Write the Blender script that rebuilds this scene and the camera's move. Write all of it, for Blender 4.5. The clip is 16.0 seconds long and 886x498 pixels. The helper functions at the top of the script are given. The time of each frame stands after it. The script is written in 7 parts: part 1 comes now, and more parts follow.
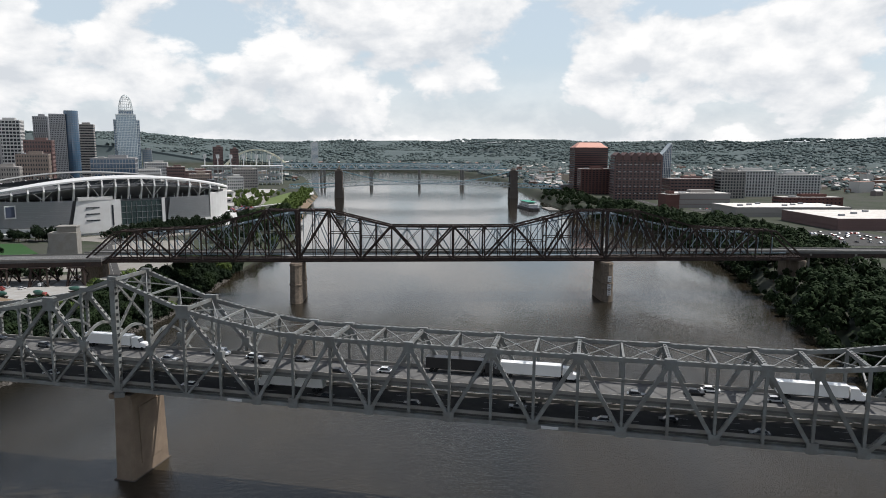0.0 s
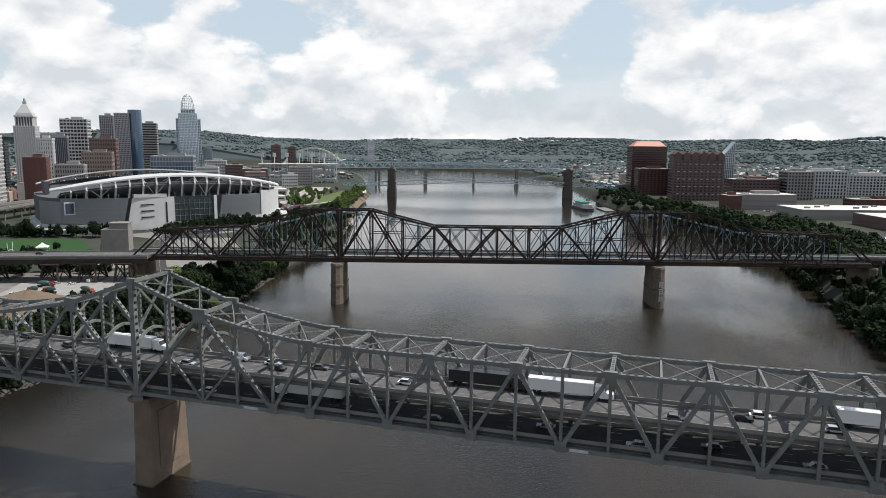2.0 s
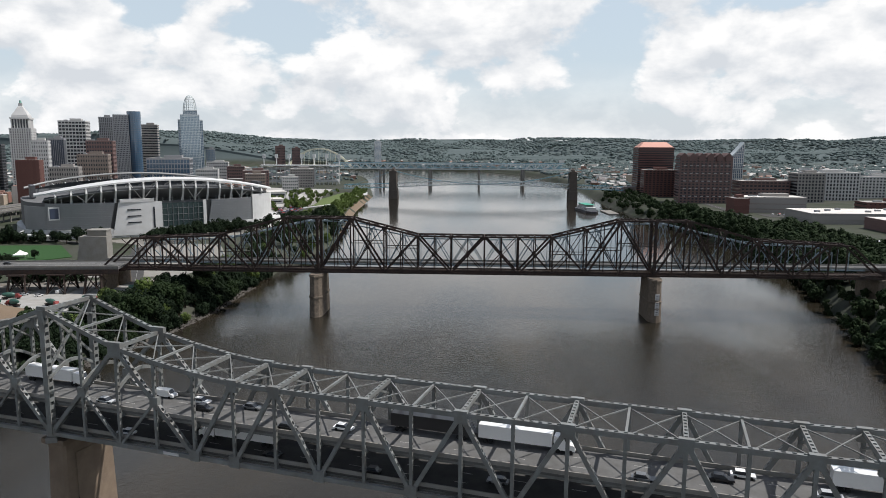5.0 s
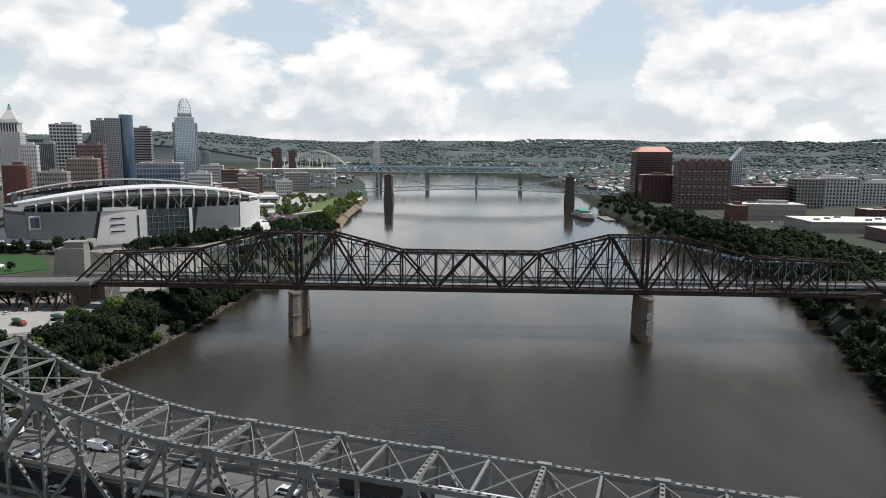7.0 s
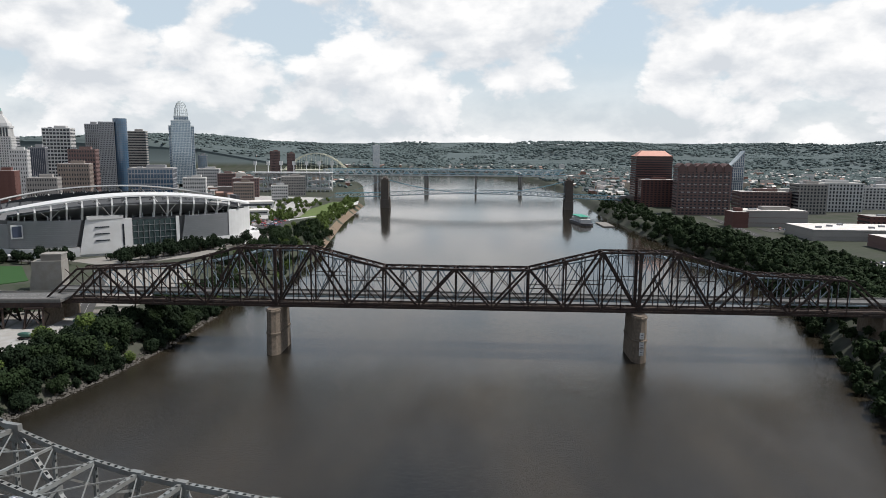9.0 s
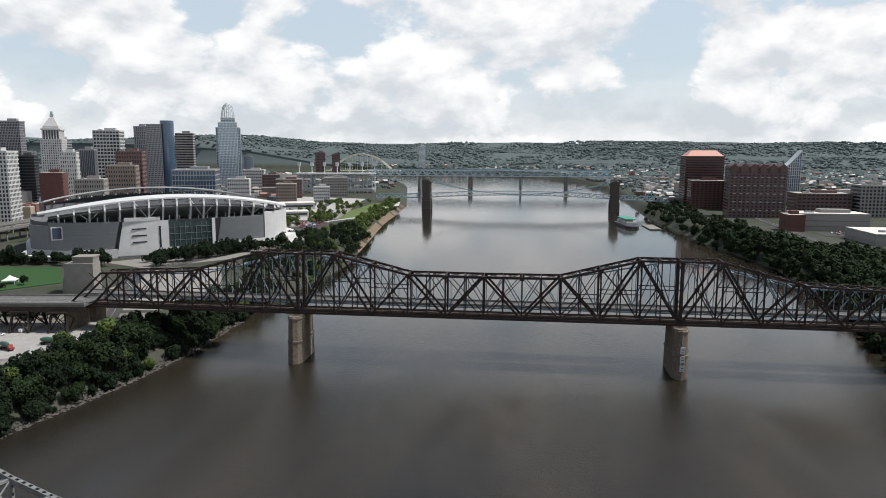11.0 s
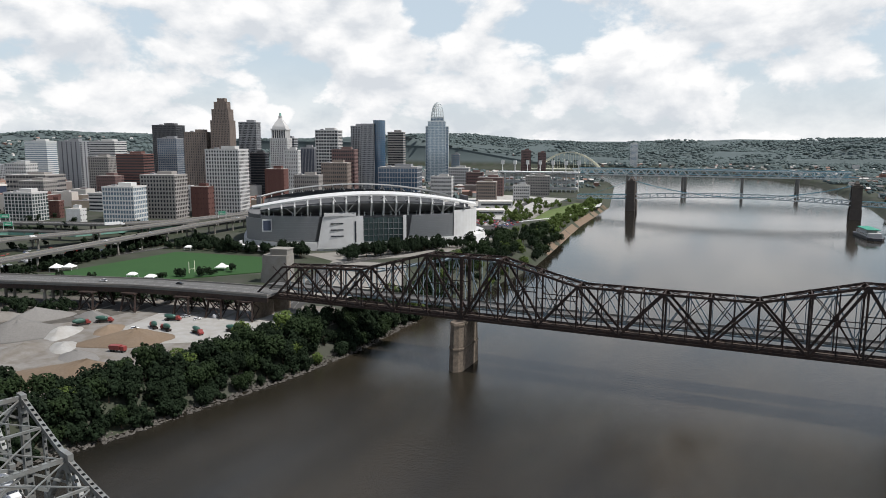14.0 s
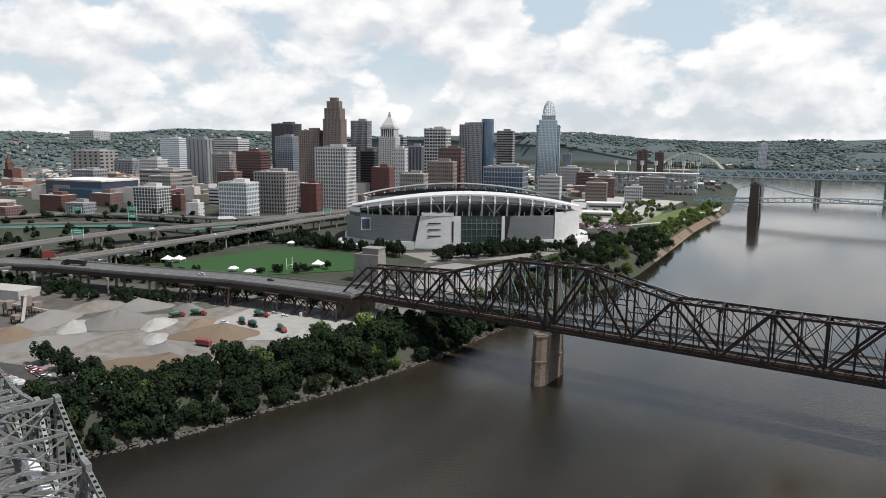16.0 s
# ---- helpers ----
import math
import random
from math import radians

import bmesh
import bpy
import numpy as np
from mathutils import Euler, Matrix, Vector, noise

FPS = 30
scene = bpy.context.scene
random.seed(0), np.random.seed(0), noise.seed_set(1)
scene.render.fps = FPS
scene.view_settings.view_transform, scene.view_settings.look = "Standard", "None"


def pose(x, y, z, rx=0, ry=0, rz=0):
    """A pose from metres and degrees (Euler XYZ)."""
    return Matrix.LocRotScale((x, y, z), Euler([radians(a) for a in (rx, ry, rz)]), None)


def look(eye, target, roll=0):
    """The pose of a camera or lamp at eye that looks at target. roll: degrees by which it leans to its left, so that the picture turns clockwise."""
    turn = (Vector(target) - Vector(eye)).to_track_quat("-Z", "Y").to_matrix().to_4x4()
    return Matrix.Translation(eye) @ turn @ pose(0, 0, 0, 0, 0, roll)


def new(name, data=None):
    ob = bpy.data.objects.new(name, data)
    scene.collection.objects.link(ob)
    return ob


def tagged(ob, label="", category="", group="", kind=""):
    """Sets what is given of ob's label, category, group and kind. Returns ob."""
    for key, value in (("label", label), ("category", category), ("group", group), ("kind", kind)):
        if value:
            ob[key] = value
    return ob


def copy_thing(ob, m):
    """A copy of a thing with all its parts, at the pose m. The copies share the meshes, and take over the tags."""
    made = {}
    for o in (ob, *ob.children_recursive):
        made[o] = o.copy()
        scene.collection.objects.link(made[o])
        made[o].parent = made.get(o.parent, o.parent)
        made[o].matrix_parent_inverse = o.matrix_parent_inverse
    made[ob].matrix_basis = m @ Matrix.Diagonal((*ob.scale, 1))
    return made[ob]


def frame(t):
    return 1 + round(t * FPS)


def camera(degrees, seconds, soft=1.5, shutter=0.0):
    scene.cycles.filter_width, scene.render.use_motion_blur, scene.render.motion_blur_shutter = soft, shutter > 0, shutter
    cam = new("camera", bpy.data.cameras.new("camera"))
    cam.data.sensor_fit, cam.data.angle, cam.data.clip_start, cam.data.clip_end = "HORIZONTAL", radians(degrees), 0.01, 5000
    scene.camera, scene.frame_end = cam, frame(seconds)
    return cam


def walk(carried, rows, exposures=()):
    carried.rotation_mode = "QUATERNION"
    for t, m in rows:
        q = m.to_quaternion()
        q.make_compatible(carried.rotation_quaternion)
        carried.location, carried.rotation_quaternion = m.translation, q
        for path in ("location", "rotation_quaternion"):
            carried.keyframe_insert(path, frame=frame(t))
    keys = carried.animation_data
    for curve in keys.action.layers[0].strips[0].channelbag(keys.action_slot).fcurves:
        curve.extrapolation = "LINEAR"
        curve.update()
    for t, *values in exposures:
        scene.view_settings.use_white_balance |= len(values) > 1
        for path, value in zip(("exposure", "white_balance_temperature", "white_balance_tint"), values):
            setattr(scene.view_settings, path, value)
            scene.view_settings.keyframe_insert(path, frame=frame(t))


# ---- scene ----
cam = camera(65.5, 16.0, soft=0.9)
PATH = [
    (0, (72.809, -421.745, 94.293), (72.914, -419.768, 94.007), 0.3),
    (0.5, (74.733, -419.188, 94.448), (74.781, -417.209, 94.16), 0.4),
    (1, (76.652, -416.436, 94.421), (76.661, -414.457, 94.132), 0.4),
    (1.5, (78.635, -413.43, 94.337), (78.605, -411.452, 94.048), 0.4),
    (2, (80.923, -410.572, 94.479), (80.866, -408.594, 94.188), 0.4),
    (2.5, (83.143, -407.193, 94.37), (83.072, -405.215, 94.079), 0.3),
    (3, (85.672, -403.932, 94.416), (85.59, -401.956, 94.125), 0.3),
    (3.5, (88.059, -400.367, 94.421), (87.976, -398.39, 94.129), 0.2),
    (4, (90.707, -396.566, 95.053), (90.62, -394.59, 94.761), 0.3),
    (6.5, (101.59, -376.33, 102.371), (101.503, -374.353, 102.08), 0.3),
    (7, (103.794, -372.27, 104.158), (103.706, -370.294, 103.868), 0.4),
    (7.5, (106.399, -368.568, 106.327), (106.309, -366.591, 106.035), 0.3),
    (8, (108.572, -364.744, 107.791), (108.481, -362.767, 107.501), 0.3),
    (8.5, (110.609, -360.382, 109.166), (110.517, -358.405, 108.878), 0.4),
    (11, (121.848, -337.728, 110.777), (121.616, -335.762, 110.489), 0.2),
    (11.5, (124.417, -333.11, 110.676), (124.085, -331.159, 110.387), 0.3),
    (12, (126.339, -328.271, 110.739), (125.886, -326.344, 110.449), 0.3),
    (12.5, (128.898, -322.988, 111.026), (128.344, -321.088, 110.734), 0.2),
    (13, (131.174, -318.221, 111.262), (130.527, -316.352, 110.968), 0.3),
    (13.5, (133.16, -313.062, 111.383), (132.421, -311.227, 111.088), 0.2),
    (14, (135.0, -308.573, 111.605), (134.191, -306.768, 111.309), 0.2),
    (14.5, (136.239, -302.903, 111.805), (135.356, -301.133, 111.508), 0.3),
    (15, (137.85, -298.801, 111.922), (136.89, -297.071, 111.624), 0.4),
    (15.5, (139.376, -293.914, 112.168), (138.338, -292.231, 111.868), 0.4),
    (16, (140.276, -287.874, 112.39), (139.182, -286.227, 112.088), 0.5),
]
walk(cam, [(t, look(eye, target, roll)) for t, eye, target, roll in PATH], exposures=[(0.0, 0.2, 6340, 11), (16.0, 0.2, 6340, 11)])

# ---------------------------------------------------------------- light and sky
SUN_AZ, SUN_EL = 80.0, 58.0          # degrees: azimuth from +y towards +x, elevation
az, el = radians(SUN_AZ), radians(SUN_EL)
sun_dir = Vector((math.sin(az) * math.cos(el), math.cos(az) * math.cos(el), math.sin(el)))
sun = new("sun", bpy.data.lights.new("sun", "SUN"))
sun.data.energy, sun.data.angle, sun.data.color = 4.5, radians(0.8), (1.0, 0.96, 0.90)
sun.matrix_world = look((0, 0, 900), Vector((0, 0, 900)) - sun_dir)

world = bpy.data.worlds.new("sky")
scene.world = world
world.use_nodes = True
wn, wl = world.node_tree.nodes, world.node_tree.links
wn.clear()


def wnode(kind, **kw):
    n = wn.new(kind)
    for k, v in kw.items():
        n.inputs[k].default_value = v
    return n


def wmath(op, a, b=None, c=None):
    n = wn.new("ShaderNodeMath")
    n.operation = op
    for i, v in enumerate((a, b, c)):
        if v is None:
            continue
        if isinstance(v, (int, float)):
            n.inputs[i].default_value = v
        else:
            wl.new(v, n.inputs[i])
    return n.outputs[0]


sky = wn.new("ShaderNodeTexSky")
sky.sky_type, sky.sun_disc = "NISHITA", False
sky.sun_elevation, sky.sun_rotation = el, az
sky.air_density, sky.dust_density, sky.altitude = 1.0, 2.0, 200
coords = wn.new("ShaderNodeTexCoord")
sep = wn.new("ShaderNodeSeparateXYZ")
wl.new(coords.outputs["Generated"], sep.inputs[0])
azim = wmath("ARCTAN2", sep.outputs[0], sep.outputs[1])
# banks of cumulus (+) and blue gaps (-): azimuth, elevation, their half widths, weight
BANKS = [(-0.02, 0.150, 0.17, 0.085, 0.11), (-0.37, 0.125, 0.07, 0.05, 0.10), (-0.50, 0.13, 0.06, 0.07, 0.09), (0.52, 0.15, 0.22, 0.09, 0.09), (0.37, 0.13, 0.09, 0.04, 0.09), (-0.66, 0.18, 0.15, 0.06, 0.10), (-1.02, 0.10, 0.22, 0.07, 0.08), (-0.45, 0.18, 0.035, 0.05, -0.12), (-0.225, 0.140, 0.06, 0.05, -0.17), (0.19, 0.172, 0.045, 0.035, -0.16), (0.39, 0.20, 0.07, 0.02, -0.13), (-0.85, 0.16, 0.05, 0.02, -0.10)]
bias = None
for ba, be, bra, bre, bw in BANKS:
    u_ = wmath("MULTIPLY", wmath("SUBTRACT", azim, ba), 1 / bra)
    v_ = wmath("MULTIPLY", wmath("SUBTRACT", sep.outputs[2], be), 1 / bre)
    d_ = wmath("ADD", wmath("MULTIPLY", u_, u_), wmath("MULTIPLY", v_, v_))
    g_ = wmath("MULTIPLY", wmath("EXPONENT", wmath("MULTIPLY", d_, -1.0)), bw)
    bias = g_ if bias is None else wmath("ADD", bias, g_)


def puffs(rise):
    """The thickness of the cumulus, read a little higher up for rise above 0."""
    m = wn.new("ShaderNodeMapping")
    m.inputs["Scale"].default_value = (1.0, 1.0, 1.7)
    m.inputs["Location"].default_value = (0.31, 0.18, rise)
    wl.new(coords.outputs["Generated"], m.inputs[0])
    n = wnode("ShaderNodeTexNoise", Scale=7.5, Detail=12.0, Roughness=0.56, Distortion=0.15)
    wl.new(m.outputs[0], n.inputs["Vector"])
    c = wn.new("ShaderNodeTexVoronoi")
    c.feature = "SMOOTH_F1"
    c.inputs["Scale"].default_value, c.inputs["Smoothness"].default_value = 19.0, 0.35
    wl.new(m.outputs[0], c.inputs["Vector"])
    return wmath("ADD", n.outputs["Fac"], wmath("MULTIPLY", wmath("SUBTRACT", 0.5, c.outputs["Distance"]), 0.12))


thick = puffs(0.0)
over = puffs(0.045)
aloft = wn.new("ShaderNodeMapRange")
aloft.interpolation_type = "SMOOTHSTEP"
aloft.inputs["From Min"].default_value, aloft.inputs["From Max"].default_value = 0.21, 0.52
wl.new(sep.outputs[2], aloft.inputs["Value"])
body = wmath("SUBTRACT", wmath("ADD", thick, bias), wmath("MULTIPLY", aloft.outputs[0], 0.05))
cover = wn.new("ShaderNodeValToRGB")
cover.color_ramp.interpolation = "EASE"
cover.color_ramp.elements[0].position, cover.color_ramp.elements[1].position = 0.435, 0.54
wl.new(body, cover.inputs[0])
# lit tops and grey undersides: compare with the thickness above
relief = wn.new("ShaderNodeMapRange")
relief.inputs["From Min"].default_value, relief.inputs["From Max"].default_value = -0.13, 0.10
wl.new(wmath("SUBTRACT", thick, over), relief.inputs["Value"])
tone = wn.new("ShaderNodeValToRGB")
tone.color_ramp.elements[0].color, tone.color_ramp.elements[1].color = (6.1, 6.35, 6.55, 1), (8.9, 8.8, 8.55, 1)
wl.new(relief.outputs[0], tone.inputs[0])
# overhead the flat grey bases of the clouds are seen
base_ = wn.new("ShaderNodeMixRGB")
base_.inputs[2].default_value = (3.0, 3.35, 3.8, 1)
wl.new(aloft.outputs[0], base_.inputs[0])
wl.new(tone.outputs[0], base_.inputs[1])
# near the horizon the veil closes
veil = wn.new("ShaderNodeMapRange")
veil.inputs["From Min"].default_value, veil.inputs["From Max"].default_value = 0.0, 0.12
veil.inputs["To Min"].default_value, veil.inputs["To Max"].default_value = 0.85, 0.0
wl.new(sep.outputs[2], veil.inputs["Value"])
mix = wn.new("ShaderNodeMixRGB")
wl.new(wmath("MAXIMUM", cover.outputs[0], veil.outputs[0]), mix.inputs[0])
thin = wn.new("ShaderNodeMixRGB")
thin.inputs[2].default_value = (6.1, 6.95, 7.4, 1)
wl.new(wmath("MULTIPLY_ADD", aloft.outputs[0], -0.6, 0.7), thin.inputs[0])
wl.new(sky.outputs[0], thin.inputs[1])
wl.new(thin.outputs[0], mix.inputs[1])
wl.new(base_.outputs[0], mix.inputs[2])
back = wnode("ShaderNodeBackground", Strength=0.099)
wl.new(mix.outputs[0], back.inputs[0])
wout = wn.new("ShaderNodeOutputWorld")
wl.new(back.outputs[0], wout.inputs[0])

# ---------------------------------------------------------------- materials
MATS = {}


def mat(name, color, rough=0.8, metal=0.0, vary=0.12, scale=0.15, fine=2.0, bump=0.0, bump_scale=4.0, per="object", dirt=None, dirt_amount=0.0, spec=0.5):
    """A surface with broad stains, fine grain, a tint for each piece and a fine relief."""
    if name in MATS:
        return MATS[name]
    m = bpy.data.materials.new(name)
    MATS[name] = m
    m.use_nodes = True
    n, l = m.node_tree.nodes, m.node_tree.links
    bsdf = n["Principled BSDF"]
    bsdf.inputs["Roughness"].default_value = rough
    bsdf.inputs["Metallic"].default_value = metal
    bsdf.inputs["Specular IOR Level"].default_value = min(spec, 0.2) if rough >= 0.85 else spec
    tc = n.new("ShaderNodeTexCoord")
    pos = n.new("ShaderNodeNewGeometry")
    a = n.new("ShaderNodeTexNoise")
    a.inputs["Scale"].default_value, a.inputs["Detail"].default_value = scale, 4
    l.new(pos.outputs["Position"], a.inputs["Vector"])
    b = n.new("ShaderNodeTexNoise")
    b.inputs["Scale"].default_value, b.inputs["Detail"].default_value = fine, 5
    l.new(pos.outputs["Position"], b.inputs["Vector"])
    add = n.new("ShaderNodeMath")
    add.operation = "ADD"
    l.new(a.outputs["Fac"], add.inputs[0])
    l.new(b.outputs["Fac"], add.inputs[1])
    if per == "object":
        info = n.new("ShaderNodeObjectInfo")
        rnd = info.outputs["Random"]
    else:
        rnd = pos.outputs["Random Per Island"]
    add2 = n.new("ShaderNodeMath")
    add2.operation = "MULTIPLY_ADD"
    add2.inputs[1].default_value = 0.6
    l.new(rnd, add2.inputs[0])
    l.new(add.outputs[0], add2.inputs[2])
    mr = n.new("ShaderNodeMapRange")
    mr.inputs["From Min"].default_value, mr.inputs["From Max"].default_value = 0.7, 1.9
    mr.inputs["To Min"].default_value, mr.inputs["To Max"].default_value = 1 - vary, 1 + vary
    l.new(add2.outputs[0], mr.inputs["Value"])
    mul = n.new("ShaderNodeVectorMath")
    mul.operation = "SCALE"
    mul.inputs[0].default_value = color
    l.new(mr.outputs[0], mul.inputs["Scale"])
    last = mul.outputs[0]
    if dirt:
        d = n.new("ShaderNodeTexNoise")
        d.inputs["Scale"].default_value, d.inputs["Detail"].default_value = scale * 3.1, 7
        l.new(pos.outputs["Position"], d.inputs["Vector"])
        ramp = n.new("ShaderNodeValToRGB")
        ramp.color_ramp.elements[0].position, ramp.color_ramp.elements[1].position = 0.5 - 0.12, 0.5 + 0.14
        l.new(d.outputs["Fac"], ramp.inputs[0])
        amount = n.new("ShaderNodeMath")
        amount.operation = "MULTIPLY"
        amount.inputs[1].default_value = dirt_amount
        l.new(ramp.outputs[0], amount.inputs[0])
        mx = n.new("ShaderNodeMixRGB")
        mx.inputs[2].default_value = (*dirt, 1)
        l.new(amount.outputs[0], mx.inputs[0])
        l.new(last, mx.inputs[1])
        last = mx.outputs[0]
    l.new(last, bsdf.inputs["Base Color"])
    if bump:
        bn = n.new("ShaderNodeTexNoise")
        bn.inputs["Scale"].default_value, bn.inputs["Detail"].default_value = bump_scale, 6
        l.new(pos.outputs["Position"], bn.inputs["Vector"])
        bp = n.new("ShaderNodeBump")
        bp.inputs["Strength"].default_value, bp.inputs["Distance"].default_value = bump, 0.3
        l.new(bn.outputs["Fac"], bp.inputs["Height"])
        l.new(bp.outputs[0], bsdf.inputs["Normal"])
    return m


GREY_STEEL = mat("grey_painted_steel", (0.165, 0.175, 0.17), 0.55, 0.0, 0.2, 0.12, 1.5, dirt=(0.10, 0.085, 0.07), dirt_amount=0.5)
DARK_STEEL = mat("rusty_dark_steel", (0.026, 0.020, 0.018), 0.75, 0.0, 0.4, 0.2, 2.0, dirt=(0.060, 0.035, 0.026), dirt_amount=0.6, spec=0.25)
BLUE_STEEL = mat("pale_blue_steel", (0.20, 0.26, 0.30), 0.6, 0.0, 0.15, 0.1, 1.0, dirt=(0.12, 0.12, 0.11), dirt_amount=0.4)
PALE_STEEL = mat("pale_grey_steel", (0.52, 0.56, 0.56), 0.6, 0.0, 0.1)
CYAN_STEEL = mat("blue_green_steel", (0.20, 0.36, 0.42), 0.6, 0.0, 0.12)
YELLOW_STEEL = mat("pale_yellow_steel", (0.74, 0.71, 0.56), 0.6, 0.0, 0.08)
CONCRETE = mat("concrete", (0.215, 0.206, 0.19), 0.9, 0.0, 0.16, 0.08, 1.2, 0.15, 3.0, dirt=(0.17, 0.15, 0.12), dirt_amount=0.5)
PIER_CONCRETE = mat("brown_stained_concrete", (0.175, 0.134, 0.098), 0.9, 0.0, 0.2, 0.08, 0.8, 0.2, 2.0, dirt=(0.13, 0.10, 0.075), dirt_amount=0.6)
STONE = mat("weathered_stone", (0.15, 0.122, 0.096), 0.95, 0.0, 0.3, 0.2, 1.5, 0.4, 2.0, dirt=(0.08, 0.065, 0.05), dirt_amount=0.6)
DARK_STONE = mat("dark_sandstone", (0.092, 0.078, 0.068), 0.95, 0.0, 0.3, 0.2, 1.5, 0.4, 2.0)
ASPHALT = mat("asphalt", (0.045, 0.044, 0.043), 0.92, 0.0, 0.25, 0.08, 1.5, 0.1, 8.0, dirt=(0.075, 0.072, 0.066), dirt_amount=0.5)
OLD_ROAD = mat("worn_concrete_road", (0.118, 0.117, 0.114), 0.9, 0.0, 0.2, 0.1, 1.2, 0.1, 6.0, dirt=(0.07, 0.066, 0.062), dirt_amount=0.5)
PAINT = mat("road_paint", (0.34, 0.33, 0.31), 0.8, vary=0.2)
TURF = mat("sports_turf", (0.026, 0.066, 0.020), 0.95, 0.0, 0.12, 0.05, 0.9, 0.2, 2.0)
GRASS = mat("grass", (0.085, 0.125, 0.035), 0.95, 0.0, 0.3, 0.06, 0.6, 0.3, 1.0, dirt=(0.16, 0.14, 0.08), dirt_amount=0.3)
SAND = mat("sand_and_gravel", (0.18, 0.170, 0.156), 0.97, 0.0, 0.18, 0.05, 0.7, 0.4, 1.0, dirt=(0.125, 0.108, 0.088), dirt_amount=0.75)
BROWN_SAND = mat("brown_sand", (0.165, 0.125, 0.090), 0.97, 0.0, 0.2, 0.06, 0.8, 0.4, 1.2, dirt=(0.145, 0.105, 0.07), dirt_amount=0.5)
GRAVEL = mat("grey_gravel", (0.165, 0.158, 0.148), 0.97, 0.0, 0.2, 0.08, 1.0, 0.5, 1.5)
DARK_GROUND = mat("dark_yard_ground", (0.072, 0.066, 0.058), 0.97, 0.0, 0.3, 0.05, 0.8, 0.4, 1.0, dirt=(0.12, 0.11, 0.095), dirt_amount=0.5)
RIPRAP = mat("pale_rocks", (0.085, 0.078, 0.069), 0.95, 0.0, 0.4, 0.3, 2.0, per="island")
BARK = mat("bark", (0.10, 0.075, 0.05), 0.95, vary=0.25)
# cloud shade is put into the two dark leaf colours, sunlight into the light one
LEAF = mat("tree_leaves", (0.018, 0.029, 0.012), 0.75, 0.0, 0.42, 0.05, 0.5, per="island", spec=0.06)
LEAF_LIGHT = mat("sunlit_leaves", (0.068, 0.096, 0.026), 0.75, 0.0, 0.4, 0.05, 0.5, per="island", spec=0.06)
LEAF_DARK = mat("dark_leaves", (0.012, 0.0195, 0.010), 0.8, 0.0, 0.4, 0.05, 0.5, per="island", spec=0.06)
# distance haze is put into this colour: paler and bluer than the near leaves
WOODS = mat("hazed_far_woods", (0.082, 0.104, 0.102), 0.95, 0.0, 0.28, 0.004, 0.03, per="island", spec=0.1)


def mixed(name, colors, rough=0.9):
    """A different colour for every separate piece, with fine grain over it."""
    m = mat(name, (1, 1, 1), rough, 0.0, 0.2, 0.02, 0.6, per="island")
    n, l = m.node_tree.nodes, m.node_tree.links
    ramp = n.new("ShaderNodeValToRGB")
    ramp.color_ramp.interpolation = "CONSTANT"
    e = ramp.color_ramp.elements
    while len(e) < len(colors):
        e.new(0.5)
    for i, c in enumerate(colors):
        e[i].position, e[i].color = i / len(colors), (*c, 1)
    g = n.new("ShaderNodeNewGeometry")
    l.new(g.outputs["Random Per Island"], ramp.inputs[0])
    scale = next(k for k in n if k.type == "VECT_MATH")
    l.new(ramp.outputs[0], scale.inputs[0])
    return m


HOUSES = mixed("far_house_walls", [(0.52, 0.50, 0.47), (0.24, 0.13, 0.10), (0.40, 0.33, 0.26), (0.62, 0.60, 0.57), (0.20, 0.17, 0.155), (0.30, 0.19, 0.145), (0.46, 0.42, 0.38)])
ROOFS = mixed("far_roofs", [(0.24, 0.23, 0.225), (0.40, 0.385, 0.36), (0.16, 0.145, 0.14), (0.28, 0.18, 0.145), (0.50, 0.485, 0.46), (0.30, 0.28, 0.26)])
CARS_FAR = mixed("far_car_paint", [(0.6, 0.6, 0.6), (0.03, 0.03, 0.033), (0.3, 0.31, 0.32), (0.10, 0.105, 0.11), (0.28, 0.03, 0.03), (0.05, 0.07, 0.14)], 0.35)
WHITE = mat("white_cladding", (0.54, 0.54, 0.53), 0.6, 0.0, 0.06, 0.05, 0.8, dirt=(0.42, 0.41, 0.39), dirt_amount=0.35)
LOUVRE = mat("grey_metal_louvre", (0.21, 0.215, 0.22), 0.5, 0.3, 0.1)
SEATS = mat("dark_seating", (0.055, 0.058, 0.062), 0.8, vary=0.2)
ROOF_GREY = mat("flat_roof_gravel", (0.33, 0.315, 0.29), 0.95, 0.0, 0.2, 0.06, 0.6)
PALE_ROOF = mat("pale_roof_membrane", (0.62, 0.59, 0.55), 0.9, 0.0, 0.14, 0.05, 0.5, dirt=(0.42, 0.38, 0.33), dirt_amount=0.5)
BRICK = mat("red_brown_brick", (0.115, 0.058, 0.050), 0.9, 0.0, 0.15, 0.05, 1.0)
BROWN_BRICK = mat("brown_brick", (0.145, 0.095, 0.088), 0.9, 0.0, 0.15, 0.05, 1.0)
TAN_BRICK = mat("tan_brick", (0.195, 0.160, 0.138), 0.9, 0.0, 0.14, 0.05, 1.0)
TAN = mat("tan_stone", (0.255, 0.24, 0.225), 0.9, 0.0, 0.12, 0.05, 1.0)
PAVING = mat("pale_paving", (0.42, 0.41, 0.385), 0.9, 0.0, 0.2, 0.03, 0.5, dirt=(0.24, 0.23, 0.21), dirt_amount=0.7)
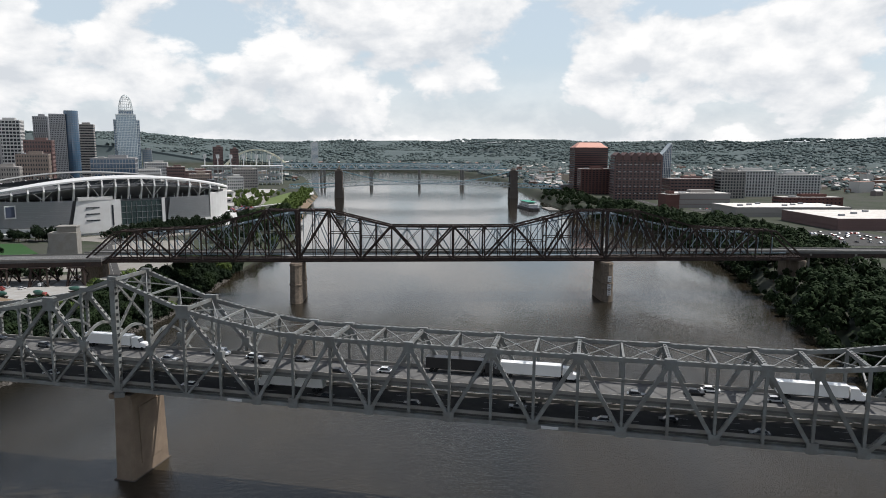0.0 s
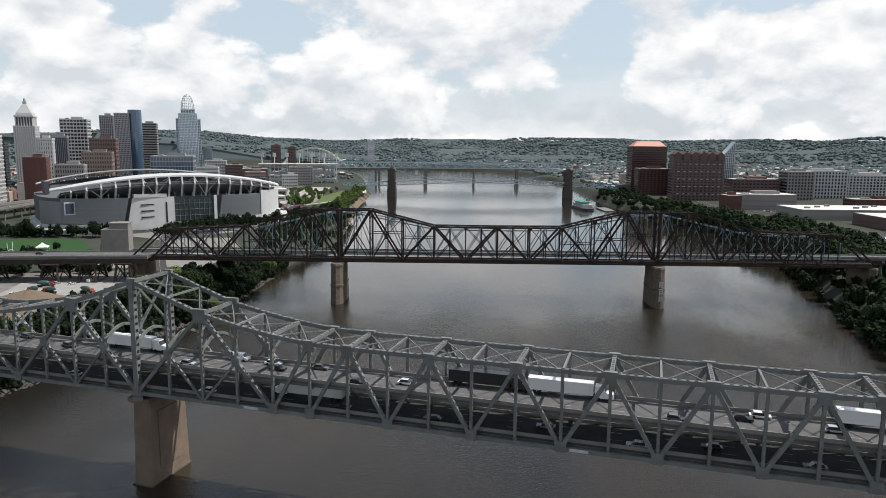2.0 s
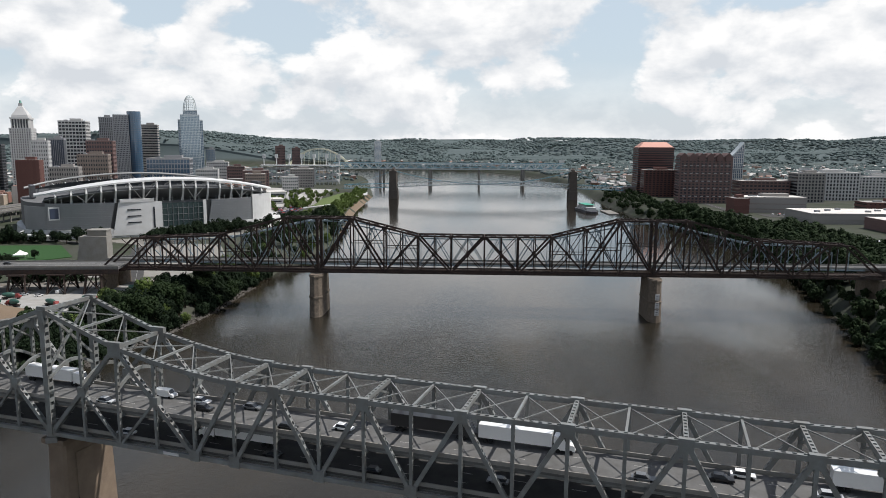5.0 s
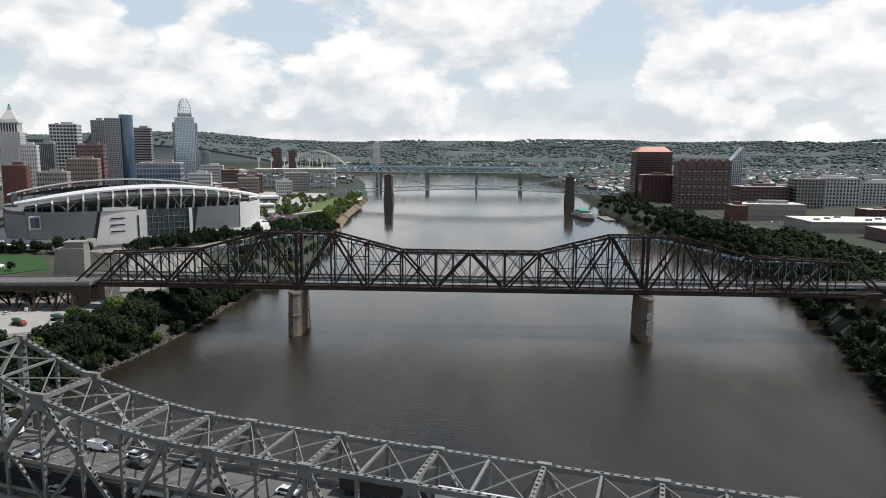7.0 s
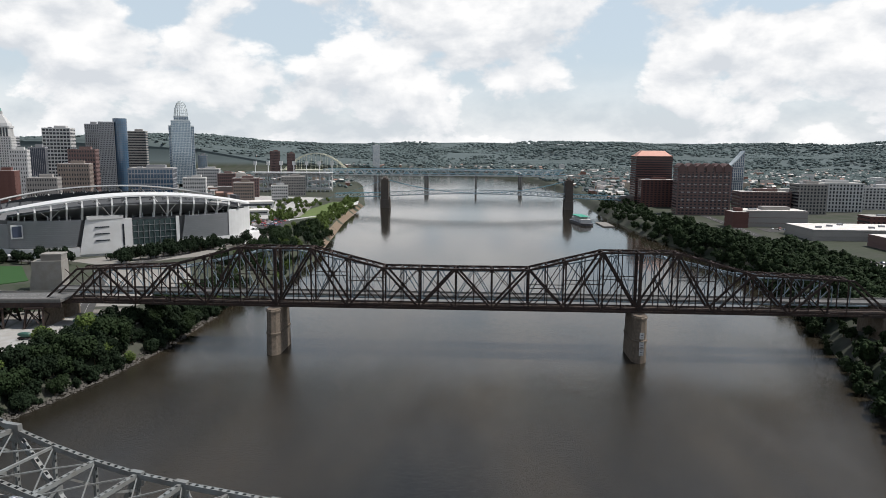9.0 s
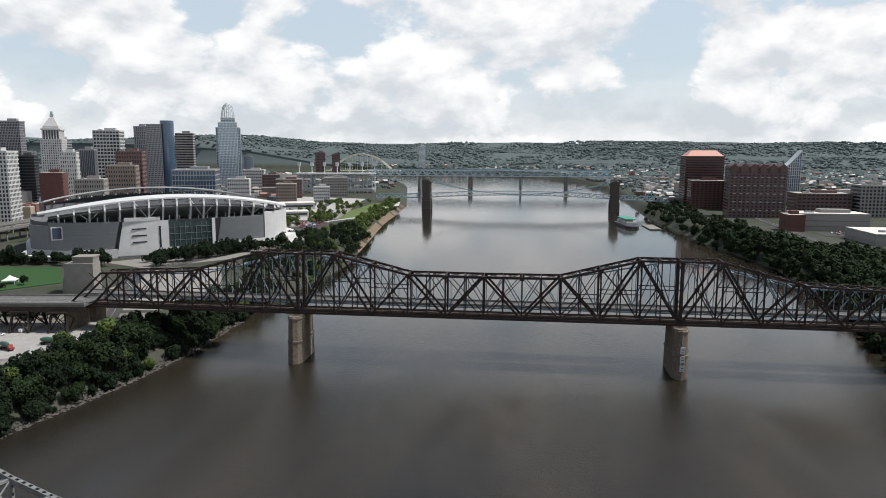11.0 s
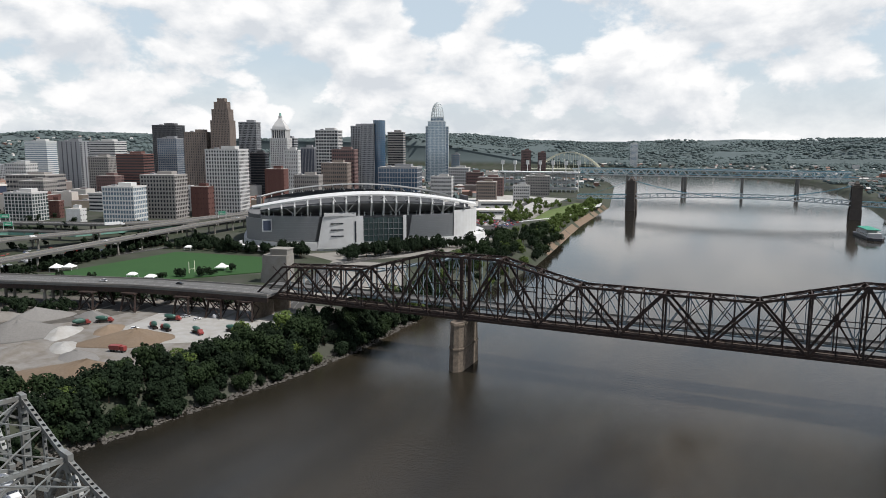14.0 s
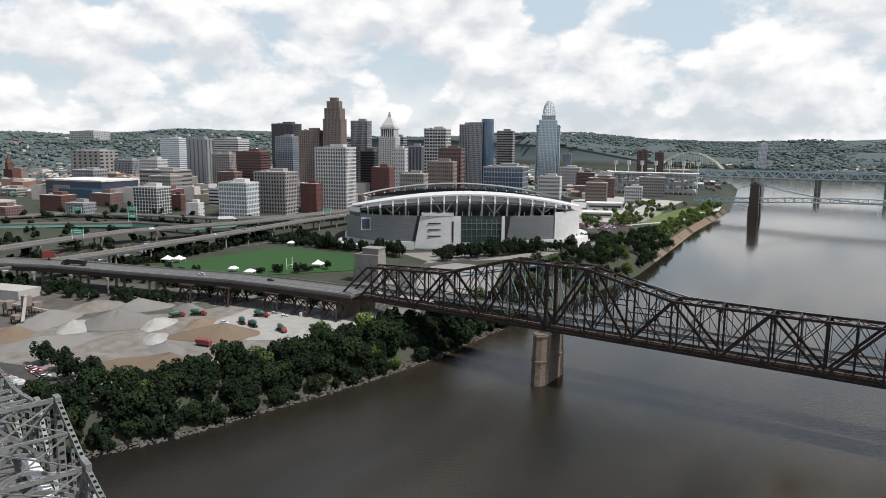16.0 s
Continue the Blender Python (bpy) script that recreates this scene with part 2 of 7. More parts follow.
PALE_GRAVEL = mat("pale_crushed_stone", (0.30, 0.295, 0.28), 0.97, 0.0, 0.16, 0.06, 0.8, 0.4, 1.2, dirt=(0.24, 0.225, 0.20), dirt_amount=0.6)
PALE = mat("pale_stone", (0.45, 0.445, 0.435), 0.85, 0.0, 0.1, 0.05, 1.0)
GREY = mat("grey_precast", (0.235, 0.24, 0.25), 0.85, 0.0, 0.1, 0.05, 1.0)
DARK = mat("dark_cladding", (0.055, 0.055, 0.06), 0.5, 0.0, 0.15)
NAVY = mat("navy_cladding", (0.035, 0.045, 0.075), 0.45, 0.0, 0.15)
PINK_ROOF = mat("salmon_metal_roof", (0.55, 0.27, 0.20), 0.6, 0.0, 0.08)
COPPER = mat("green_copper", (0.16, 0.33, 0.27), 0.7, 0.0, 0.12)
GLASS_DARK = mat("dark_window_glass", (0.028, 0.032, 0.038), 0.16, 0.0, 0.4, 0.05, 0.4, spec=0.5)
GLASS_BLUE = mat("blue_window_glass", (0.055, 0.105, 0.165), 0.10, 0.2, 0.25, 0.05, 0.4, spec=1.0)
GLASS_PALE = mat("pale_blue_glass", (0.22, 0.30, 0.37), 0.12, 0.3, 0.2, 0.05, 0.4, spec=1.0)
GLASS_GREEN = mat("green_grey_glass", (0.045, 0.068, 0.068), 0.12, 0.1, 0.25, 0.05, 0.4, spec=0.9)
TENT = mat("white_tent_cloth", (0.70, 0.69, 0.67), 0.8, vary=0.04)
GREEN_SIGN = mat("green_sign", (0.02, 0.24, 0.13), 0.5, vary=0.05)
TYRE = mat("tyre_rubber", (0.02, 0.02, 0.02), 0.9)
CAR_PAINTS = [mat("paint_" + n, c, 0.3, 0.1, 0.05) for n, c in (("white", (0.75, 0.75, 0.74)), ("black", (0.02, 0.02, 0.022)), ("silver", (0.42, 0.43, 0.44)), ("grey", (0.14, 0.145, 0.15)), ("red", (0.36, 0.03, 0.03)), ("blue", (0.04, 0.07, 0.16)))]
MIXER_GREEN = mat("dark_green_paint", (0.025, 0.075, 0.055), 0.5)
RED_PAINT = mat("red_truck_paint", (0.20, 0.035, 0.03), 0.5)
TEAL_ROOF = mat("green_canopy_roof", (0.03, 0.24, 0.16), 0.6)


def water_material():
    m = bpy.data.materials.new("muddy_river_water")
    m.use_nodes = True
    n, l = m.node_tree.nodes, m.node_tree.links
    bsdf = n["Principled BSDF"]
    bsdf.inputs["Roughness"].default_value = 0.09
    bsdf.inputs["IOR"].default_value = 1.35
    pos = n.new("ShaderNodeNewGeometry")
    drift = n.new("ShaderNodeMapping")
    drift.inputs["Scale"].default_value = (1.0, 0.35, 1.0)
    l.new(pos.outputs["Position"], drift.inputs[0])
    silt = n.new("ShaderNodeTexNoise")
    silt.inputs["Scale"].default_value, silt.inputs["Detail"].default_value, silt.inputs["Distortion"].default_value = 0.012, 7, 0.8
    l.new(drift.outputs[0], silt.inputs["Vector"])
    ramp = n.new("ShaderNodeValToRGB")
    ramp.color_ramp.elements[0].position, ramp.color_ramp.elements[1].position = 0.35, 0.68
    ramp.color_ramp.elements[0].color, ramp.color_ramp.elements[1].color = (0.0105, 0.0100, 0.0082, 1), (0.031, 0.025, 0.0165, 1)
    l.new(silt.outputs["Fac"], ramp.inputs[0])
    l.new(ramp.outputs[0], bsdf.inputs["Base Color"])
    waves = n.new("ShaderNodeTexNoise")
    waves.inputs["Scale"].default_value, waves.inputs["Detail"].default_value, waves.inputs["Roughness"].default_value = 0.55, 7, 0.66
    l.new(pos.outputs["Position"], waves.inputs["Vector"])
    calm = n.new("ShaderNodeTexNoise")
    calm.inputs["Scale"].default_value, calm.inputs["Detail"].default_value = 0.02, 4
    l.new(drift.outputs[0], calm.inputs["Vector"])
    amount = n.new("ShaderNodeMapRange")
    amount.inputs["From Min"].default_value, amount.inputs["From Max"].default_value = 0.35, 0.65
    amount.inputs["To Min"].default_value, amount.inputs["To Max"].default_value = 0.25, 0.8
    l.new(calm.outputs["Fac"], amount.inputs["Value"])
    bp = n.new("ShaderNodeBump")
    bp.inputs["Distance"].default_value = 0.3
    # the wind ruffles the open reach below the bridges more than the reach above them
    split = n.new("ShaderNodeSeparateXYZ")
    l.new(pos.outputs["Position"], split.inputs[0])
    lee = n.new("ShaderNodeMapRange")
    lee.interpolation_type = "SMOOTHSTEP"
    lee.inputs["From Min"].default_value, lee.inputs["From Max"].default_value = -120, 170
    lee.inputs["To Min"].default_value, lee.inputs["To Max"].default_value = 1.8, 0.08
    l.new(split.outputs[1], lee.inputs["Value"])
    ruffle = n.new("ShaderNodeMath")
    ruffle.operation = "MULTIPLY"
    l.new(amount.outputs[0], ruffle.inputs[0])
    l.new(lee.outputs[0], ruffle.inputs[1])
    l.new(ruffle.outputs[0], bp.inputs["Strength"])
    l.new(waves.outputs["Fac"], bp.inputs["Height"])
    l.new(bp.outputs[0], bsdf.inputs["Normal"])
    return m


WATER = water_material()

# ---------------------------------------------------------------- mesh helpers


class Build:
    """Collects boxes, beams and slabs into one mesh."""

    def __init__(self):
        self.v, self.f = [], []

    def quad_box(self, pts):
        b = len(self.v)
        self.v += [tuple(p) for p in pts]
        self.f += [(b, b + 3, b + 2, b + 1), (b + 4, b + 5, b + 6, b + 7), (b, b + 1, b + 5, b + 4), (b + 1, b + 2, b + 6, b + 5), (b + 2, b + 3, b + 7, b + 6), (b + 3, b, b + 4, b + 7)]
        return self

    def box(self, c, s, rz=0.0):
        cs, sn = math.cos(radians(rz)), math.sin(radians(rz))
        pts = []
        for z in (-0.5, 0.5):
            for x, y in ((-0.5, -0.5), (0.5, -0.5), (0.5, 0.5), (-0.5, 0.5)):
                a, b = x * s[0], y * s[1]
                pts.append((c[0] + a * cs - b * sn, c[1] + a * sn + b * cs, c[2] + z * s[2]))
        return self.quad_box(pts)

    def beam(self, p, q, w, h, up=(0, 0, 1)):
        """A bar from p to q, w wide across and h high."""
        p, q = Vector(p), Vector(q)
        d = (q - p).normalized()
        side = d.cross(Vector(up))
        if side.length < 1e-3:
            side = d.cross(Vector((0, 1, 0)))
        side.normalize()
        top = side.cross(d)
        pts = []
        for e in (-0.5, 0.5):
            for c, s in ((p, -0.5), (q, -0.5), (q, 0.5), (p, 0.5)):
                pts.append(c + side * (s * w) + top * (e * h))
        return self.quad_box(pts)

    def prism(self, ring, z0, z1):
        """An upright prism over a ring of (x, y) points, counter-clockwise."""
        b, n = len(self.v), len(ring)
        self.v += [(x, y, z0) for x, y in ring] + [(x, y, z1) for x, y in ring]
        self.f.append(tuple(range(b + n - 1, b - 1, -1)))
        self.f.append(tuple(range(b + n, b + 2 * n)))
        self.f += [(b + i, b + (i + 1) % n, b + n + (i + 1) % n, b + n + i) for i in range(n)]
        return self

    def loft(self, rings, close=True, cap=True):
        """Rings of equally many 3D points, joined one to the next."""
        b, n = len(self.v), len(rings[0])
        for r in rings:
            self.v += [tuple(p) for p in r]
        for k in range(len(rings) - 1):
            for i in range(n if close else n - 1):
                a, c = b + k * n + i, b + k * n + (i + 1) % n
                self.f.append((a, c, c + n, a + n))
        if cap:
            self.f.append(tuple(range(b + n - 1, b - 1, -1)))
            e = b + (len(rings) - 1) * n
            self.f.append(tuple(range(e, e + n)))
        return self

    def tube(self, p, q, r0, r1, n=8):
        p, q = Vector(p), Vector(q)
        d = (q - p).normalized()
        s = d.cross(Vector((0, 0, 1)))
        if s.length < 1e-3:
            s = Vector((1, 0, 0))
        s.normalize()
        t = d.cross(s)
        return self.loft([[c + (s * math.cos(a) + t * math.sin(a)) * r for a in (2 * math.pi * i / n for i in range(n))] for c, r in ((p, r0), (q, r1))])

    def mesh(self, name, material):
        me = bpy.data.meshes.new(name)
        me.from_pydata(self.v, [], self.f)
        me.materials.append(material)
        me.update()
        return me


def part(name, b, material, parent, label=""):
    """Links a Build (or a mesh) as one mesh object under a thing or a part."""
    ob = new(name, b.mesh(name, material) if isinstance(b, Build) else b)
    ob.parent = parent
    if label:
        tagged(ob, label)
    return ob


def thing(name, label, category, m=None, group="", kind=""):
    ob = new(name)
    if m is not None:
        ob.matrix_basis = m
    return tagged(ob, label, category, group, kind)


def solid(name, b, material, label, category, group="", kind="", m=None):
    ob = new(name, b.mesh(name, material))
    if m is not None:
        ob.matrix_basis = m
    return tagged(ob, label, category, group, kind)


def smooth(a, b, x):
    t = min(1.0, max(0.0, (x - a) / (b - a)))
    return t * t * (3 - 2 * t)


# ---------------------------------------------------------------- ground, river
LEFT_Y = [-1500, -450, -250, -161, -137, -103, -49, 10, 63, 294, 436, 653, 978, 1665, 2000, 2450, 2750, 3000, 4950]
LEFT_X = [-330, -165, -115, -92, -82, -75, -63, -56, -57, -40, -55, -79, -100, -218, -420, -1100, -2700, -4400, -4800]
RIGHT_Y = [-1500, -400, -104, 17, 130, 330, 500, 842, 1320, 2060, 2500, 2800, 3050, 3300, 4950]
RIGHT_X = [150, 205, 272, 304, 336, 352, 330, 318, 335, 290, 140, -250, -1000, -4300, -4700]


def bank_left(y):
    return float(np.interp(y, LEFT_Y, LEFT_X))


def bank_right(y):
    return float(np.interp(y, RIGHT_Y, RIGHT_X))


def land(d, x, y):
    """The height of the land d metres from the water."""
    z = -1.5 + 13.5 * smooth(0, 24, d) + 9 * smooth(340, 720, d)
    r = math.hypot(x - 100, y + 100)
    n = noise.fractal(Vector((x / 900.0, y / 900.0, 0.3)), 1.0, 2.0, 4)
    near_edge = 2300 + 600 * smooth(-2000, -900, x)
    hill = smooth(near_edge, near_edge + 1500, r + 420 * n)
    return z + hill * (127 + 34 * n) + smooth(900, 2300, r) * 4 * n


OFFS = [0, 3, 6, 9, 12, 16, 20, 24, 32, 45, 60, 80, 105, 135, 170, 210, 260, 320, 390, 470, 560, 660, 780, 920, 1080, 1260, 1460, 1680, 1900, 2120, 2340, 2560, 2780, 3000, 3250, 3500, 3800, 4200, 4700, 5400, 5800, 6200, 6600, 7000, 7500, 8200, 9200]


def ground_sheet():
    ys = list(np.arange(-1200, -300, 45)) + list(np.arange(-300, 700, 14)) + list(np.arange(700, 1700, 30)) + list(np.arange(1700, 4950, 55))
    rows = []
    for y in ys:
        xl, xr = bank_left(y), bank_right(y)
        wob = 2.2 * noise.noise(Vector((y / 21.0, 0.0, 5.0)))
        row = [(xl - d - wob * (d < 60), y, land(d, xl - d, y)) for d in reversed(OFFS)]
        row += [(xl + (xr - xl) * k / 6, y, -3.5) for k in range(1, 6)]
        row += [(xr + d + wob * (d < 60), y, land(d, xr + d, y)) for d in OFFS]
        rows.append(row)
    return Build().loft(rows, close=False, cap=False)


ground_mat = mat("city_ground", (0.034, 0.041, 0.025), 0.95, 0.0, 0.4, 0.012, 0.3, 0.2, 1.0, dirt=(0.064, 0.061, 0.054), dirt_amount=0.6)
# the hills are wooded: the land cover changes with the height, distance haze in its colour
gn, gl_ = ground_mat.node_tree.nodes, ground_mat.node_tree.links
g_bsdf = gn["Principled BSDF"]
g_from = g_bsdf.inputs["Base Color"].links[0].from_socket
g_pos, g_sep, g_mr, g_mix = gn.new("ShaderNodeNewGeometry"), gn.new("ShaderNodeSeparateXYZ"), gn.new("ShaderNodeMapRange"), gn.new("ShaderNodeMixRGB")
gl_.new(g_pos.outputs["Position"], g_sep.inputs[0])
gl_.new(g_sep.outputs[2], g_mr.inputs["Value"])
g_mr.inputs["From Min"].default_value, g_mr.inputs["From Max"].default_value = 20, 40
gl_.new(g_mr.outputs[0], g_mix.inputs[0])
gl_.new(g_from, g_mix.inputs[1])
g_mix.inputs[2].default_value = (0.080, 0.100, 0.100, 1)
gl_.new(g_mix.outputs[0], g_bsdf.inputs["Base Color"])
gb = ground_sheet()
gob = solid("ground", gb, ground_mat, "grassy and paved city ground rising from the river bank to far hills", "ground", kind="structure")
for p in gob.data.polygons:
    p.use_smooth = True
solid("water", Build().prism([(-4800, -1500), (1400, -1500), (1400, 4900), (-4800, 4900)], -3.0, 0.0), WATER, "muddy brown rippled river water", "river", kind="structure")

# ---------------------------------------------------------------- truss bridges


def member(name, p, q, w, h, material, parent, step=0.0, label=""):
    """A built-up truss member: two side plates joined by battens every step metres; a plain bar where step is 0."""
    b = Build()
    p, q = Vector(p), Vector(q)
    if not step:
        b.beam(p, q, w, h)
    else:
        d = (q - p).normalized()
        side = d.cross(Vector((0, 0, 1)))
        side = Vector((BRIDGE_SIDE[0], BRIDGE_SIDE[1], 0)) if side.length < 0.05 else side.normalized()
        t = 0.16 * w
        for s in (-1, 1):
            o = side * (s * (w - t) / 2)
            b.beam(p + o, q + o, t, h, up=side.cross(d))
        length = (q - p).length
        n = max(2, int(length / step))
        for i in range(n):
            c = p + d * (length * (i + 0.5) / n)
            e = d * (step * 0.29)
            for s in (-1, 1):
                o = side.cross(d) * (s * (h / 2 - 0.05))
                b.beam(c - e + o, c + e + o, w, 0.08, up=side.cross(d))
    return part(name, b, material, parent, label)


BRIDGE_SIDE = (0.0, 1.0)


def pier(name, c, ang, length, width, z0, z1, material, label, batter=0.06, bands=(), nose=True, shaft=True):
    """A river pier with a pointed nose at both ends, a batter and projecting courses."""
    def ring(k, z, grow=0.0):
        L, W = length / 2 * k + grow, width / 2 * k + grow
        pts = [(-L + W, -W), (L - W, -W), (L - W * 0.35, -W * 0.6), (L, 0), (L - W * 0.35, W * 0.6), (L - W, W), (-L + W, W), (-L + W * 0.35, W * 0.6), (-L, 0), (-L + W * 0.35, -W * 0.6)] if nose else \
              [(-L, -W + 0.6), (-L + 0.6, -W), (L - 0.6, -W), (L, -W + 0.6), (L, W - 0.6), (L - 0.6, W), (-L + 0.6, W), (-L, W - 0.6)]
        return [(x, y, z) for x, y in pts]
    t = thing(name, label, "bridge pier", pose(c[0], c[1], 0, 0, 0, ang))
    n = 8
    part("shaft", Build().loft([ring(1 - batter * (k / n), z0 + (z1 - z0) * k / n) for k in range(n + 1)]), material, t)
    for z, g in bands:
        k = 1 - batter * (z - z0) / (z1 - z0)
        part("course", Build().loft([ring(k, z - 0.5, 0.45), ring(k, z + 0.3, 0.45), ring(k, z + 0.6, 0.05)]), material, t)
    return t


def deck_slab(parent, name, P, s0, s1, v0, v1, z, thick, material, label=""):
    b = Build()
    pts = [P(s, v, zz) for zz in (z - thick, z) for s, v in ((s0, v0), (s1, v0), (s1, v1), (s0, v1))]
    return part(name, b.quad_box(pts), material, parent, label)


# ---- the near cantilever bridge: grey painted steel, two road decks
BS_O, BS_U, BS_V = Vector((-7.84, -231.35, 0)), Vector((0.9648, -0.2630, 0)), Vector((0.2630, 0.9648, 0))
BP, BW, BZ = 10.5, 14.6, 27.2


def bs(s, v, z):
    return BS_O + BS_U * s + BS_V * v + Vector((0, 0, z))


def bs_top(k):
    if k > 11:
        k = 22 - k
    return float(np.interp(k, [-11, -10, -5, -4, -2, -1, 0, 1, 2, 3.5, 5, 6, 11], [38.5, 44.5, 45.8, 47.2, 51.0, 54.6, 58.4, 54.6, 51.0, 47.6, 45.9, 45.6, 45.4]))


grey_bridge = thing("truss_bridge", "grey painted steel cantilever truss bridge with two traffic decks", "bridge")
BRIDGE_SIDE = (BS_V.x, BS_V.y)
KS = list(range(-12, 35))
for v in (0.0, BW):
    def nb(k):
        return bs(k * BP, v, BZ)

    def nt(k):
        return bs(k * BP, v, bs_top(k))

    def nm(k, half=0.5):
        return bs(k * BP, v, BZ + (bs_top(k) - BZ) * half)
    for k in KS[:-1]:
        member("bottom_chord", nb(k), nb(k + 1), 0.75, 1.0, GREY_STEEL, grey_bridge)
    for k in range(-10, 32):
        member("top_chord", nt(k), nt(k + 1), 0.95, 1.05, GREY_STEEL, grey_bridge, 1.7)
    for a, c in ((-12, -10), (34, 32)):
        member("end_post", nb(a), nt(c), 0.95, 1.0, GREY_STEEL, grey_bridge, 1.7)
    for k in range(-10, 33):
        if k in (0, 22):
            member("tower_post", nb(k), nt(k), 1.5, 1.5, GREY_STEEL, grey_bridge, 1.9)
        else:
            w = 0.62 if k % 2 else 0.74
            member("post", nb(k), nt(k), w, 0.7, GREY_STEEL, grey_bridge, 1.5)
    # wide diagonals of the arms, each propped at its middle
    for a, c in ((0, 2), (4, 2), (0, -2), (-4, -2), (22, 20), (18, 20), (22, 24), (26, 24)):
        member("diagonal", nb(a), nt(c), 1.0, 1.0, GREY_STEEL, grey_bridge, 1.6)
        m_ = (a + c) / 2
        mid = (nb(a) + nt(c)) / 2
        member("prop", mid, nb(c), 0.6, 0.6, GREY_STEEL, grey_bridge, 1.5)
        part("gusset_plate", Build().beam(mid - Vector((0, 0, 1.2)), mid + Vector((0, 0, 1.2)), 2.2, 1.2, up=BS_V), GREY_STEEL, grey_bridge)
    for a, c in ((4, 5), (18, 17)):
        member("diagonal", nb(a), nt(c), 0.9, 0.9, GREY_STEEL, grey_bridge, 1.6)
    for k in range(5, 17):
        a, c = (nb(k), nt(k + 1)) if k % 2 else (nt(k), nb(k + 1))
        member("diagonal", a, c, 0.9, 0.9, GREY_STEEL, grey_bridge, 1.6)
    for k0, s in ((-4, -1), (26, 1)):
        for i in range(0, 6, 2):
            a, c = (nb(k0 + s * i), nt(k0 + s * (i + 2))) if i % 4 == 0 else (nt(k0 + s * i), nb(k0 + s * (i + 2)))
            member("diagonal", a, c, 0.9, 0.9, GREY_STEEL, grey_bridge, 1.6)
            mid = (Vector(a) + Vector(c)) / 2
            member("prop", mid, nb(k0 + s * (i if i % 4 else i + 2)), 0.55, 0.55, GREY_STEEL, grey_bridge)
    # gusset plates at the main joints
    for k in [0, 2, 4, -2, -4, -6, -8, 22, 20, 18, 24] + list(range(5, 18)):
        top = (k in (0, 2, -2, 20, 22, 24, -6, 5, 17)) or (5 < k < 17 and k % 2 == 0)
        bot = (k in (0, 4, -4, -8, 18, 22, 5, 17, -12)) or (5 < k < 17 and k % 2 == 1)
        for on, p0, sz in ((top, nt(k), 3.7 if k in (2, -2, 20, 24) else 2.7), (bot, nb(k), 2.6)):
            if on:
                c = p0 + Vector((0, 0, -0.5 if p0.z > 35 else 0.5))
                part("gusset_plate", Build().beam(c - BS_U * sz / 2, c + BS_U * sz / 2, 1.1, sz, up=(0, 0, 1)), GREY_STEEL, grey_bridge)
# bracing between the two trusses
for k in range(-10, 33):
    big = k % 2 == 0 or k in (5, 17)
    a, c = bs(k * BP, 0, bs_top(k)), bs(k * BP, BW, bs_top(k))
    member("top_strut", a, c, 0.9 if big else 0.5, 0.9 if big else 0.5, GREY_STEEL, grey_bridge, 1.6 if big else 0)
    if k < 32:
        mid = bs((k + 0.5) * BP, BW / 2, (bs_top(k) + bs_top(k + 1)) / 2)
        for v in (0, BW):
            for kk in (k, k + 1):
                member("lateral_brace", bs(kk * BP, v, bs_top(kk) - 0.2), mid, 0.22, 0.25, GREY_STEEL, grey_bridge)
    if k in (-2, 0, 2, 4, 5, 17, 18, 20, 22, 24) or k % 2 == 0:
        z1 = bs_top(k)
        low = z1 - (5.0 if z1 > 47 else 3.2)
        zlow = max(low, BZ + 13.5)
        c0 = bs(k * BP, BW / 2, z1)
        for v in (0, BW):
            member("sway_brace", bs(k * BP, v, zlow), c0, 0.4, 0.45, GREY_STEEL, grey_bridge)
    if k in (-2, -1, 0, 1, 2):
        # curved portal over the upper deck
        pts = [bs(k * BP, BW * i / 10, BZ + 13.6 + 3.2 * math.sin(math.pi * i / 10)) for i in range(11)]
        b = Build().loft([[q + BS_U * e + Vector((0, 0, f)) for e, f in ((-0.3, -0.4), (0.3, -0.4), (0.3, 0.4), (-0.3, 0.4))] for q in pts])
        part("portal", b, GREY_STEEL, grey_bridge)
for k in (0, 22):
    for z0, z1 in ((BZ + 16, bs_top(0)),):
        member("sway_brace", bs(k * BP, 0, z0), bs(k * BP, BW, z1), 0.6, 0.6, GREY_STEEL, grey_bridge, 1.5)
        member("sway_brace", bs(k * BP, 0, z1), bs(k * BP, BW, z0), 0.6, 0.6, GREY_STEEL, grey_bridge, 1.5)
S0, S1 = -12 * BP, 34 * BP
Z_LOW, Z_UP = BZ + 1.3, BZ + 8.3
for z, name, m_ in ((Z_LOW, "lower_deck", ASPHALT), (Z_UP, "upper_deck", OLD_ROAD)):
    deck_slab(grey_bridge, name, bs, S0, S1, 0.9, BW - 0.9, z, 0.5, m_)
    for v in (0.95, BW - 1.25):
        deck_slab(grey_bridge, "parapet", bs, S0, S1, v, v + 0.3, z + 0.85, 0.85, CONCRETE, "stained concrete parapet")
    for v in (1.6, 6.9, 12.4):
        deck_slab(grey_bridge, "stringer", bs, S0, S1, v, v + 0.35, z - 0.5, 0.9, GREY_STEEL)
    for k in KS:
        member("floor_beam", bs(k * BP, 0, z - 1.1), bs(k * BP, BW, z - 1.1), 0.45, 1.2, GREY_STEEL, grey_bridge)
    for lane in (5.1, 9.3):
        b = Build()
        for i in range(int((S1 - S0) / 12)):
            s = S0 + 12 * i
            b.quad_box([bs(s + a, lane + c, z + zz) for zz in (0.006, 0.022) for a, c in ((0, 0), (3, 0), (3, 0.15), (0, 0.15))])
        part("lane_line", b, PAINT, grey_bridge)
